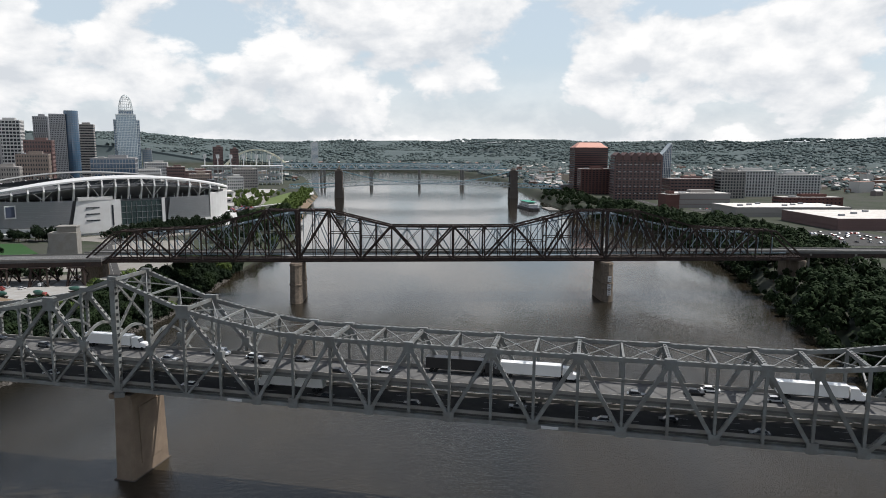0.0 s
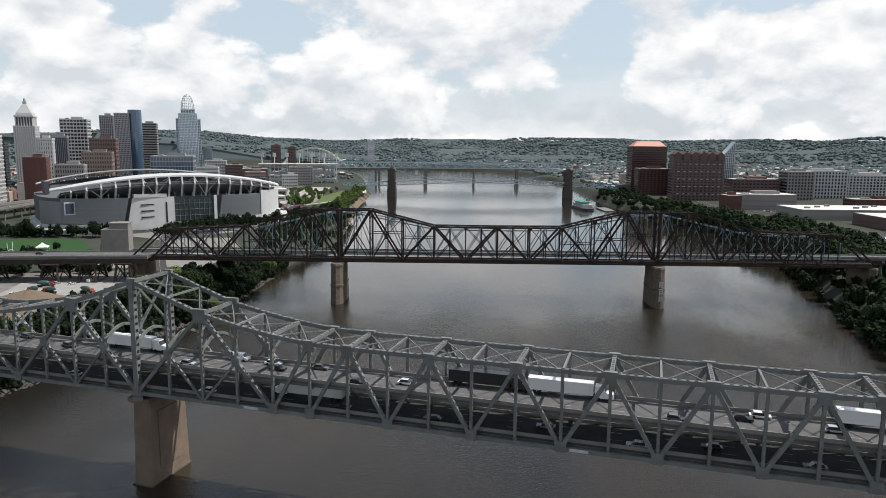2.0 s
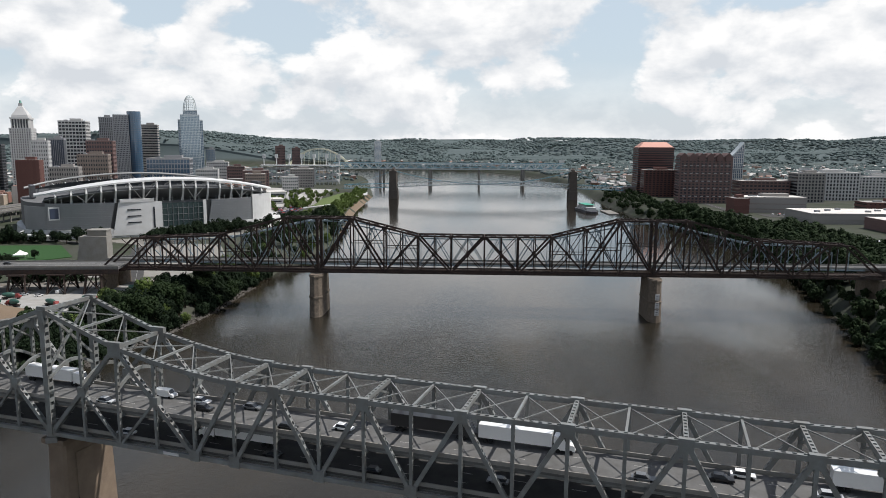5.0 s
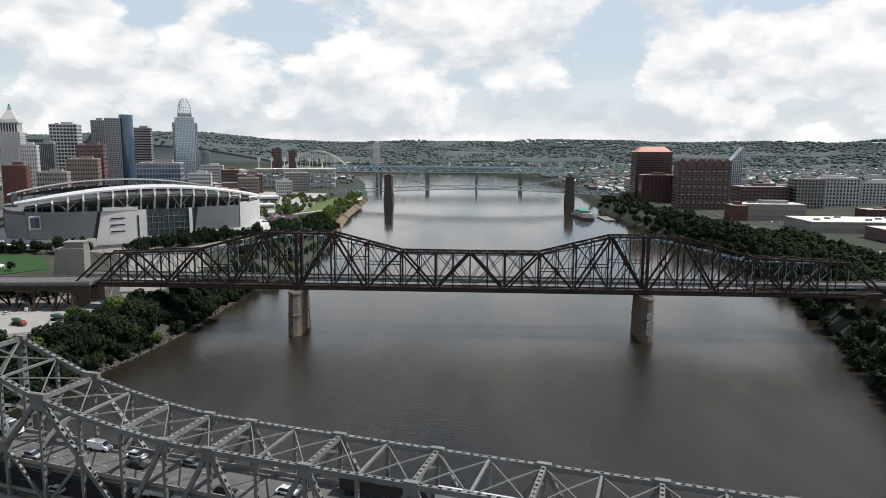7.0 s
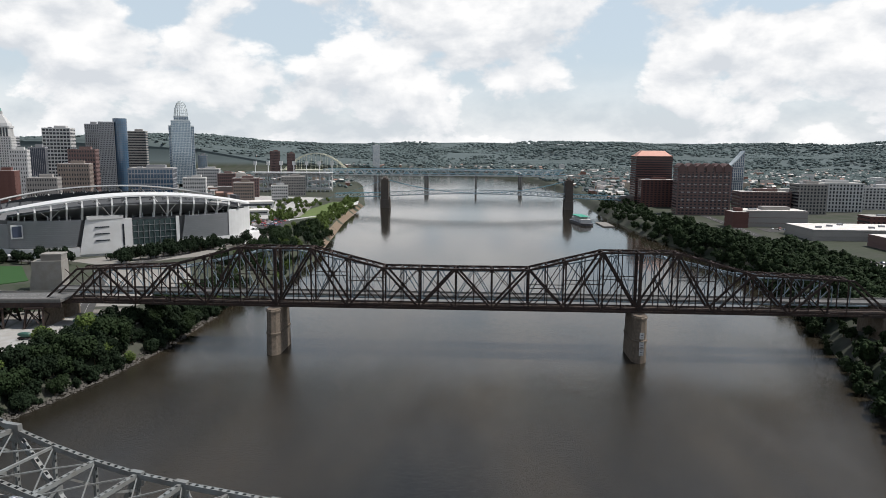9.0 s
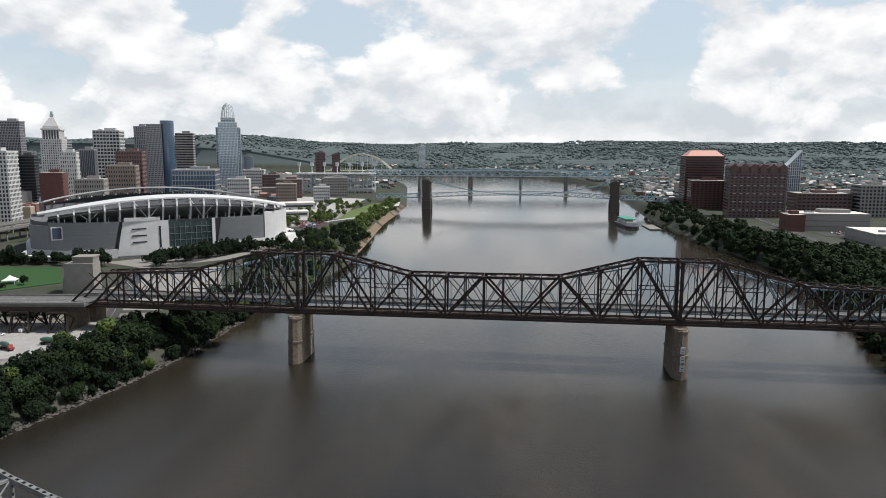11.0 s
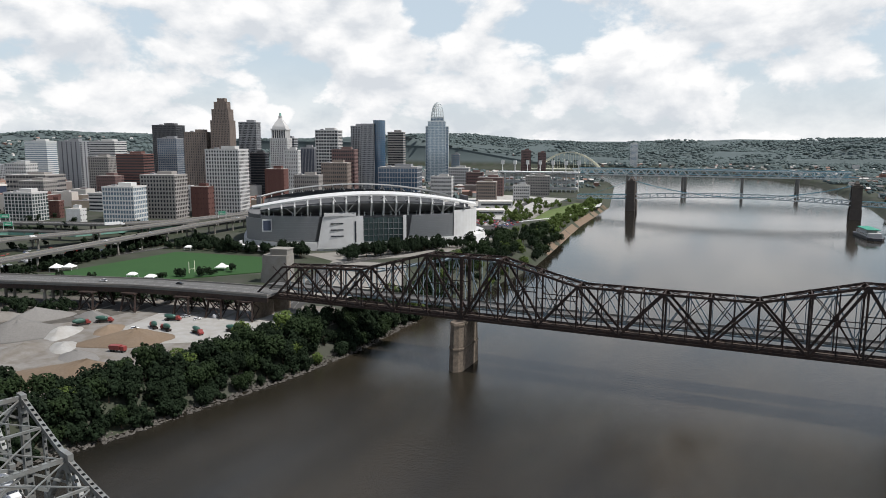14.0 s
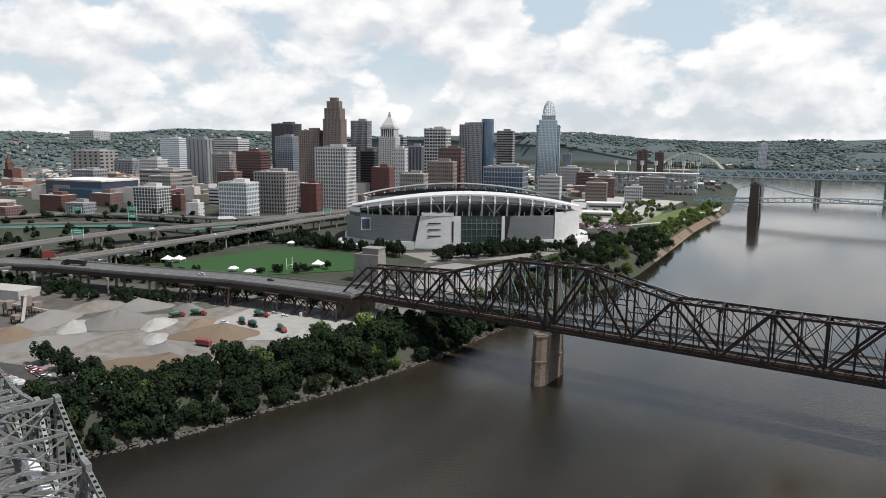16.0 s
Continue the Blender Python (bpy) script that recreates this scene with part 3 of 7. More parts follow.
for k in range(-12, 34):
    for a, c in ((0, BW), (BW, 0)):
        member("bottom_lateral", bs(k * BP, a, BZ - 0.2), bs((k + 1) * BP, c, BZ - 0.2), 0.35, 0.35, GREY_STEEL, grey_bridge)
for s in (3.2, 11.2):
    part("notice_plate", Build().beam(bs(s * BP, -0.65, BZ + 0.1), bs(s * BP + 4.2, -0.65, BZ + 0.1), 0.08, 0.7), WHITE, grey_bridge, "small white notice plate on the lower chord")
ang_bs = math.degrees(math.atan2(BS_V.y, BS_V.x))
for k in (0, 22):
    c = bs(k * BP, BW / 2 + 1.0, 0)
    bs_pier = pier("bridge_pier", c, ang_bs, 17.2, 6.2, -3, BZ - 2.0, PIER_CONCRETE, "brown stained concrete river pier under the grey bridge", 0.10, (), nose=False)
    for side_ in (-1, 1):
        part("wall_panel", Build().box((0, side_ * 3.0, 12.5), (9.5, 0.5, 17)), PIER_CONCRETE, bs_pier)
    part("cap", Build().box((0, 0, BZ - 2.3), (17.2, 6.9, 1.3)), PIER_CONCRETE, bs_pier, "pale worn pier cap")
    part("waterline_footing", Build().box((0, 0, -1.4), (17.6, 6.7, 3.2)), DARK_STONE, bs_pier, "dark wet footing at the water")
    for v in (0, BW):
        q = bs(k * BP, v, 0)
        part("bearing", Build().box((q.x, q.y, BZ - 1.4), (2.6, 2.6, 1.4), 15), GREY_STEEL, grey_bridge)
for k, zz in ((-12, 20), (34, 20)):
    c = bs(k * BP, BW / 2, 0)
    pier("bridge_pier", c, ang_bs, 24, 5, 8, BZ - 1, PIER_CONCRETE, "brown stained concrete end pier on the bank", 0.04, (), nose=False)
# the approach decks beyond the truss
for s0, s1 in ((-12 * BP - 150, -12 * BP), (34 * BP, 34 * BP + 150)):
    t = thing("approach_viaduct", "two-level concrete approach viaduct of the grey bridge", "viaduct")
    for z in (Z_LOW, Z_UP):
        deck_slab(t, "deck", bs, s0, s1, 0.9, BW - 0.9, z, 1.6, OLD_ROAD)
        for v in (0.95, BW - 1.25):
            deck_slab(t, "parapet", bs, s0, s1, v, v + 0.3, z + 0.85, 0.85, CONCRETE)
    for i in range(4):
        for v in (2, BW - 2):
            p = bs(s0 + 20 + 37 * i, v, 0)
            part("column", Build().tube((p.x, p.y, 4), (p.x, p.y, Z_UP - 1.6), 1.0, 1.0, 10), CONCRETE, t)

# ---- the rusty railway bridge
CX, CP, CZ, CY0, CY1 = 5.0, 9.71, 25.2, 4.5, 15.0
rail_bridge = thing("railway_bridge", "rusty dark brown steel railway truss bridge on stone piers", "bridge")
BRIDGE_SIDE = (0.0, 1.0)


def co_top(k):
    if k > 10:
        k = 20 - k
    return float(np.interp(k, [-11.3, -6, -2, 2, 6, 10], [43.6, 46.0, 56.6, 56.6, 46.8, 46.6]))


C_END = -13.4
for y in (CY0, CY1):
    def nb(k):
        return Vector((CX + k * CP, y, CZ))

    def nt(k):
        return Vector((CX + k * CP, y, co_top(k)))
    ks = [C_END] + list(range(-13, 34)) + [33.4]
    for a, c in zip(ks[:-1], ks[1:]):
        member("bottom_chord", nb(a), nb(c), 0.7, 1.1, DARK_STEEL, rail_bridge, 1.9)
    tops = [-11.3] + list(range(-11, 32)) + [31.3]
    for a, c in zip(tops[:-1], tops[1:]):
        member("top_chord", nt(a), nt(c), 0.95, 1.0, DARK_STEEL, rail_bridge, 1.8)
    member("end_post", nb(C_END), nt(-11.3), 0.9, 0.9, DARK_STEEL, rail_bridge, 1.8)
    member("end_post", nb(33.4), nt(31.3), 0.9, 0.9, DARK_STEEL, rail_bridge, 1.8)
    for k in range(-11, 32):
        w = 1.5 if k in (0, 20) else 0.75 if k % 2 == 0 else 0.5
        member("post", nb(k), nt(k), w, w, DARK_STEEL, rail_bridge, 1.6)
    # main diagonals, from the bottom at every fourth joint to the top between, each with a prop at its middle
    for k in range(-12, 32, 4):
        for s in (-2, 2):
            t = max(-11.3, min(31.3, k + s))
            if abs(t - (k + s)) > 1:
                continue
            member("diagonal", nb(k), nt(t), 1.0, 1.0, DARK_STEEL, rail_bridge, 1.7)
            mid = (nb(k) + nt(t)) / 2
            member("prop", mid, nb(k + s), 0.5, 0.5, DARK_STEEL, rail_bridge, 1.6)
            part("gusset_plate", Build().beam(mid - Vector((0.9, 0, 0)), mid + Vector((0.9, 0, 0)), 0.95, 1.6), DARK_STEEL, rail_bridge)
            if co_top(k) < 54:
                member("hanger_brace", mid, nt(k), 0.35, 0.35, DARK_STEEL, rail_bridge)
    for k in range(-10, 32, 2):
        part("gusset_plate", Build().beam(nt(k) - Vector((1.1, 0, 0.5)), nt(k) + Vector((1.1, 0, -0.5)), 1.05, 2.0), DARK_STEEL, rail_bridge)
    for k in range(-12, 34, 2):
        part("gusset_plate", Build().beam(nb(k) - Vector((1.2, 0, -0.4)), nb(k) + Vector((1.2, 0, 0.4)), 0.9, 1.8), DARK_STEEL, rail_bridge)
    # level struts half way up the tall bays
    for a in (-6, -2, 2, 4, 14, 16, 18, 22):
        z = CZ + 0.55 * (co_top(a) - CZ)
        member("level_strut", (CX + a * CP, y, z), (CX + (a + 2) * CP, y, z), 0.35, 0.4, DARK_STEEL, rail_bridge)
for k in range(-11, 32):
    z = co_top(k)
    member("top_strut", (CX + k * CP, CY0, z), (CX + k * CP, CY1, z), 0.5, 0.7, DARK_STEEL, rail_bridge)
    member("floor_beam", (CX + k * CP, CY0, CZ + 0.3), (CX + k * CP, CY1, CZ + 0.3), 0.5, 1.3, DARK_STEEL, rail_bridge)
    if k < 31:
        z2 = co_top(k + 1)
        member("lateral_brace", (CX + k * CP, CY0, z), (CX + (k + 1) * CP, CY1, z2), 0.3, 0.3, DARK_STEEL, rail_bridge)
        member("lateral_brace", (CX + k * CP, CY1, z), (CX + (k + 1) * CP, CY0, z2), 0.3, 0.3, DARK_STEEL, rail_bridge)
    if k % 2 == 0:
        for ya, yb in ((CY0, CY1), (CY1, CY0)):
            member("sway_brace", (CX + k * CP, ya, max(z - 7, CZ + 8)), (CX + k * CP, yb, z), 0.3, 0.35, DARK_STEEL, rail_bridge)
X0, X1 = CX + C_END * CP, CX + 33.4 * CP
for y in (6.2, 7.9, 11.3, 13.0):
    part("stringer", Build().box(((X0 + X1) / 2, y, CZ + 0.6), (X1 - X0, 0.4, 2.2)), DARK_STEEL, rail_bridge)
    part("rail", Build().box(((X0 + X1) / 2, y + 0.1, CZ + 1.52), (X1 - X0, 0.12, 0.18)), DARK_STEEL, rail_bridge)
for y in (CY0 + 0.7, CY1 - 0.7):
    part("side_girder", Build().box(((X0 + X1) / 2, y, CZ + 0.9), (X1 - X0, 0.3, 1.5)), DARK_STEEL, rail_bridge)
part("track_bed", Build().box(((X0 + X1) / 2, 9.7, CZ + 1.2), (X1 - X0, 9.0, 0.3)), mat("old_ties", (0.07, 0.055, 0.045), 0.95, vary=0.35), rail_bridge, "dark timber sleepers and track bed")
for x, lab in ((CX, "weathered stone river pier of the railway bridge"), (CX + 20 * CP, "weathered stone river pier with a white depth gauge")):
    p = pier("stone_pier", (x - 0.3, 9.0), 90, 29, 7.8, -3, CZ - 0.6, STONE, lab, 0.12, ((11.5, 0.5), (CZ - 1.6, 0.6)))
    if x > 100:
        for z0 in (6.0, 10.0, 14.8):
            part("gauge_board", Build().box((-13.9, -0.3, z0), (0.25, 2.3, 3.4)), PALE, p, "faded white depth gauge board")
        for i in range(9):
            part("gauge_mark", Build().box((-14.06, -0.3, 4.8 + i * 1.3), (0.06, 1.2, 0.35)), DARK, p)
for x in (X0 + 1.5, X1 - 1.5):
    pier("stone_pier", (x, 10), 90, 18, 5.5, 6, CZ - 0.6, STONE, "weathered stone end pier on the river bank", 0.12, ((CZ - 1.6, 0.5),))

# ---- the blue-grey road bridge right behind it
road_bridge = thing("road_bridge", "pale blue steel truss road bridge behind the railway bridge", "bridge")
RY0, RY1, RZ = 20.5, 33.0, 27.2


def rb_top(k):
    if k > 10:
        k = 20 - k
    return float(np.interp(k, [-12, -10, -6, -1, 0, 1, 6, 10], [34, 41, 42, 53, 53.5, 53, 43.5, 43]))


for y in (RY0, RY1):
    for k in range(-13, 33):
        member("bottom_chord", (CX + k * CP, y, RZ), (CX + (k + 1) * CP, y, RZ), 0.5, 0.8, BLUE_STEEL, road_bridge)
    for k in range(-11, 31):
        member("top_chord", (CX + k * CP, y, rb_top(k)), (CX + (k + 1) * CP, y, rb_top(k + 1)), 0.6, 0.7, BLUE_STEEL, road_bridge)
    for k in range(-12, 33):
        member("post", (CX + k * CP, y, RZ), (CX + k * CP, y, rb_top(max(-11, min(31, k)))), 0.35, 0.4, BLUE_STEEL, road_bridge)
        if k < 31 and k > -12:
            up = k % 2 == 0
            a = (CX + k * CP, y, RZ if up else rb_top(k))
            c = (CX + (k + 1) * CP, y, rb_top(k + 1) if up else RZ)
            member("diagonal", a, c, 0.45, 0.5, BLUE_STEEL, road_bridge)
for k in range(-10, 31):
    member("top_strut", (CX + k * CP, RY0, rb_top(k)), (CX + k * CP, RY1, rb_top(k)), 0.35, 0.5, BLUE_STEEL, road_bridge)
part("deck", Build().box(((X0 + X1) / 2, (RY0 + RY1) / 2, RZ + 0.4), (X1 - X0 + 12, RY1 - RY0 - 1, 0.8)), OLD_ROAD, road_bridge)
for y in (RY0 + 0.7, RY1 - 0.7):
    part("parapet", Build().box(((X0 + X1) / 2, y, RZ + 1.2), (X1 - X0 + 12, 0.25, 0.9)), CONCRETE, road_bridge)
for x in (X0, X1):
    pier("stone_pier", (x + 1, 28), 90, 16, 5.5, 6, RZ - 0.6, STONE, "stone pier of the pale blue road bridge", 0.1, ((RZ - 1.6, 0.4),))

# ---- the suspension bridge
ROE_Y, RXL, RXR = 935.0, -58.5, 283.0
susp = thing("suspension_bridge", "historic suspension bridge with blue-green deck truss and stone towers", "bridge")
for x in (RXL, RXR):
    t = thing("stone_tower", "tall dark sandstone bridge tower with an arched portal and turrets", "bridge tower", pose(x, ROE_Y, 0))
    for y in (-9, 9):
        part("leg", Build().loft([[(sx * w, y + sy * w * 0.66, z) for sx, sy in ((-1, -1), (1, -1), (1, 1), (-1, 1))] for w, z in ((8.2, -3), (7.9, 16), (7.2, 16.3), (6.8, 38), (6.6, 50))]), DARK_STONE, t)
    part("lower_wall", Build().box((0, 0, 6), (13, 16, 18)), DARK_STONE, t)
    arch = Build()
    for i in range(12):
        a0, a1 = math.pi * i / 12, math.pi * (i + 1) / 12
        arch.quad_box([(sx, 4.6 * math.cos(a), zz) for zz_ in (0,) for sx, a, zz in ((-5.6, a0, 34 + 6 * math.sin(a0)), (-5.6, a1, 34 + 6 * math.sin(a1)), (5.6, a1, 34 + 6 * math.sin(a1)), (5.6, a0, 34 + 6 * math.sin(a0)), (-5.6, a0, 47), (-5.6, a1, 47), (5.6, a1, 47), (5.6, a0, 47))])
    part("arch", arch, DARK_STONE, t)
    part("cornice", Build().box((0, 0, 50.6), (15.6, 30, 1.4)), DARK_STONE, t)
    part("parapet", Build().box((0, 0, 52.3), (13.4, 27, 2.2)), DARK_STONE, t)
    part("course", Build().box((0, 0, 30.5), (14.8, 29, 1.0)), DARK_STONE, t)
    for y in (-8.2, 8.2):
        part("turret", Build().loft([[(sx * w, y + sy * w, z) for sx, sy in ((-1, -1), (1, -1), (1, 1), (-1, 1))] for w, z in ((3.0, 53.4), (2.8, 56), (1.2, 58.5), (0.2, 60.5))]), DARK_STONE, t)


def susp_deck(x):
    u = (x - (RXL + RXR) / 2) / ((RXR - RXL) / 2)
    return 27.5 - 6.0 * max(0.0, abs(u) - 0.0) ** 2 if abs(u) <= 1 else 21.5 - 5 * (abs(u) - 1)


xs = np.linspace(RXL - 95, RXR + 95, 43)
for y in (-5.5, 5.5):
    for a, c in zip(xs[:-1], xs[1:]):
        za, zc = susp_deck(a), susp_deck(c)
        for dz, w in ((0, 1.1), (7.0, 0.9)):
            member("chord", (a, ROE_Y + y, za + dz), (c, ROE_Y + y, zc + dz), w * 1.3, w * 1.3, PALE_STEEL if RXL < a < RXR else CYAN_STEEL, susp)
        member("post", (a, ROE_Y + y, za), (a, ROE_Y + y, za + 7.0), 1.0, 1.0, PALE_STEEL, susp)
        member("diagonal", (a, ROE_Y + y, za), (c, ROE_Y + y, zc + 7.0), 0.8, 0.8, PALE_STEEL, susp)
    cable = Build()
    for i in range(40):
        pts = []
        for j in (i, i + 1):
            u = -1 + 2 * j / 40
            pts.append(((RXL + RXR) / 2 + u * (RXR - RXL) / 2, ROE_Y + y, 28.6 + 25.0 * u * u))
        cable.beam(pts[0], pts[1], 0.7, 0.7)
    for s, x in ((-1, RXL), (1, RXR)):
        for i in range(14):
            a, c = i / 14, (i + 1) / 14
            cable.beam((x + s * 118 * a, ROE_Y + y, 53.5 - 40 * a + 7 * a * (1 - a) * -1), (x + s * 118 * c, ROE_Y + y, 53.5 - 40 * c - 7 * c * (1 - c)), 0.5, 0.5)
    part("main_cable", cable, CYAN_STEEL, susp)
    for i in range(1, 40, 2):
        u = -1 + i / 20
        x = (RXL + RXR) / 2 + u * (RXR - RXL) / 2
        z = 28.6 + 25 * u * u
        if z - susp_deck(x) > 5:
            part("suspender", Build().beam((x, ROE_Y + y, susp_deck(x) + 4), (x, ROE_Y + y, z), 0.14, 0.14), CYAN_STEEL, susp)
for a, c in zip(xs[:-1:3], [*xs[3::3], xs[-1]]):
    part("deck", Build().quad_box([(p, ROE_Y + y, susp_deck(p) + dz) for dz in (0.2, 0.7) for p, y in ((a, -5.2), (c, -5.2), (c, 5.2), (a, 5.2))]), OLD_ROAD, susp)

# ---- the pale truss bridges farther up the river
for yy, zz, hh, pw, xa, xb, m_, lab in ((1560, 37, 15, 26.0, -330, 360, PALE_STEEL, "long pale grey steel truss bridge far up the river"), (1640, 39, 13, 24.0, -330, 372, CYAN_STEEL, "long faded blue truss bridge far up the river")):
    t = thing("truss_bridge", lab, "bridge")
    n = int((xb - xa) / pw)
    for y in (yy, yy + 12):
        part("bottom_chord", Build().box(((xa + xb) / 2, y, zz), (xb - xa, 1.6, 2.4)), m_, t)
        part("top_chord", Build().box(((xa + xb) / 2, y, zz + hh), (xb - xa - pw, 1.6, 2.0)), m_, t)
        for i in range(n):
            x = xa + i * pw
            if i:
                member("post", (x, y, zz), (x, y, zz + hh), 0.9, 0.9, m_, t)
                member("diagonal", (x, y, zz), (x + pw / 2, y, zz + hh), 1.4, 1.4, m_, t)
            if i < n - 1:
                member("diagonal", (x + pw / 2, y, zz + hh), (x + pw, y, zz), 1.4, 1.4, m_, t)
    part("deck", Build().box(((xa + xb) / 2, yy + 6, zz + 0.6), (xb - xa + 300, 11, 0.8)), OLD_ROAD, t)
    for x in (-170, -30, 110, 235):
        pier("bridge_pier", (x, yy + 6), 90, 18, 6, -3, zz - 0.8, CONCRETE, "pale concrete pier of the far truss bridge", 0.1, ())
arch = thing("arch_bridge", "pale yellow steel tied-arch bridge far up the river", "bridge")
for yo in (0, 26):
    pts = []
    for i in range(25):
        u = -1 + 2 * i / 24
        pts.append((-500 + 118 * u, 2250 + yo + 10 * u, 28 + 62 * (1 - u * u)))
    for i in range(24):
        member("arch_rib", pts[i], pts[i + 1], 3.4, 4.6, YELLOW_STEEL, arch)
    for i in range(2, 23, 2):
        member("hanger", pts[i], (pts[i][0], pts[i][1], 28), 0.6, 0.6, YELLOW_STEEL, arch)
part("deck", Build().box((-500, 2263, 27), (300, 32, 3)), YELLOW_STEEL, arch)
for i in range(3, 22, 3):
    u = -1 + 2 * i / 24
    member("cross_strut", (-500 + 118 * u, 2250 + 10 * u, 28 + 62 * (1 - u * u)), (-500 + 118 * u, 2276 + 10 * u, 28 + 62 * (1 - u * u)), 1.5, 1.5, YELLOW_STEEL, arch)

# ---------------------------------------------------------------- buildings


def ground_z(x, y):
    xl, xr = bank_left(y), bank_right(y)
    if x < xl:
        return land(xl - x, x, y)
    if x > xr:
        return land(x - xr, x, y)
    return 0.0


def frame_building(name, label, x, y, w, d, top, rot=18.0, floors=12, cols=8, wall=GREY, glass=GLASS_DARK, band=0.42, pierw=0.35, roof=ROOF_GREY, base=None, parent=None, z0=None, sidecols=None, proud=0.45, plant=True, crown=None):
    """A block: a glazed core, a wall band at every floor and piers between the windows, all standing proud of the glass."""
    g = (ground_z(x, y) - 1.0) if z0 is None else z0
    h = top - g
    t = thing(name, label, "building", pose(x, y, g, 0, 0, rot)) if parent is None else parent
    off = Vector((0, 0, 0)) if parent is None else Vector((x, y, g))
    part("glazing", Build().box(off + Vector((0, 0, h / 2)), (w - 2 * proud, d - 2 * proud, h - 0.2)), glass, t)
    fh = h / floors
    if band:
        ring = Build()
        bh = fh * band
        for c, s in (((0, -d / 2 + proud / 2), (w, proud)), ((0, d / 2 - proud / 2), (w, proud)), ((-w / 2 + proud / 2, 0), (proud, d - 2 * proud)), ((w / 2 - proud / 2, 0), (proud, d - 2 * proud))):
            ring.box((c[0], c[1], bh / 2), (s[0], s[1], bh))
        me = ring.mesh("floor_band", wall)
        for i in range(floors):
            o = part("floor_band", me, wall, t)
            o.location = off + Vector((0, 0, i * fh))
    if pierw and cols:
        sc = sidecols or max(2, round(cols * d / w))
        pw = w / cols * pierw
        me = Build().box((0, 0, h / 2), (pw, proud + 0.12, h)).mesh("wall_pier", wall)
        for i in range(cols + 1):
            for yy in (-1,):
                o = part("wall_pier", me, wall, t)
                o.location = off + Vector((-w / 2 + pw / 2 + (w - pw) * i / cols, yy * (d / 2 - proud / 2), 0))
        pw = d / sc * pierw
        me = Build().box((0, 0, h / 2), (proud + 0.12, pw, h)).mesh("wall_pier", wall)
        for i in range(1, sc):
            for xx in (1,):
                o = part("wall_pier", me, wall, t)
                o.location = off + Vector((xx * (w / 2 - proud / 2), -d / 2 + d * i / sc, 0))
    part("parapet", Build().box(off + Vector((0, 0, h + 0.4)), (w + 0.2, d + 0.2, 2.2)), wall, t)
    part("roof", Build().box(off + Vector((0, 0, h + 1.56)), (w - 1.2, d - 1.2, 0.16)), roof, t)
    if plant:
        part("roof_plant", Build().box(off + Vector((w * 0.08, d * 0.05, h + 3.6)), (w * 0.42, d * 0.4, 4.0)), wall, t)
    if plant and w > 36:
        part("vent", Build().box(off + Vector((-w * 0.28, -d * 0.1, h + 2.5)), (w * 0.12, d * 0.14, 1.8)), GREY, t)
    return t


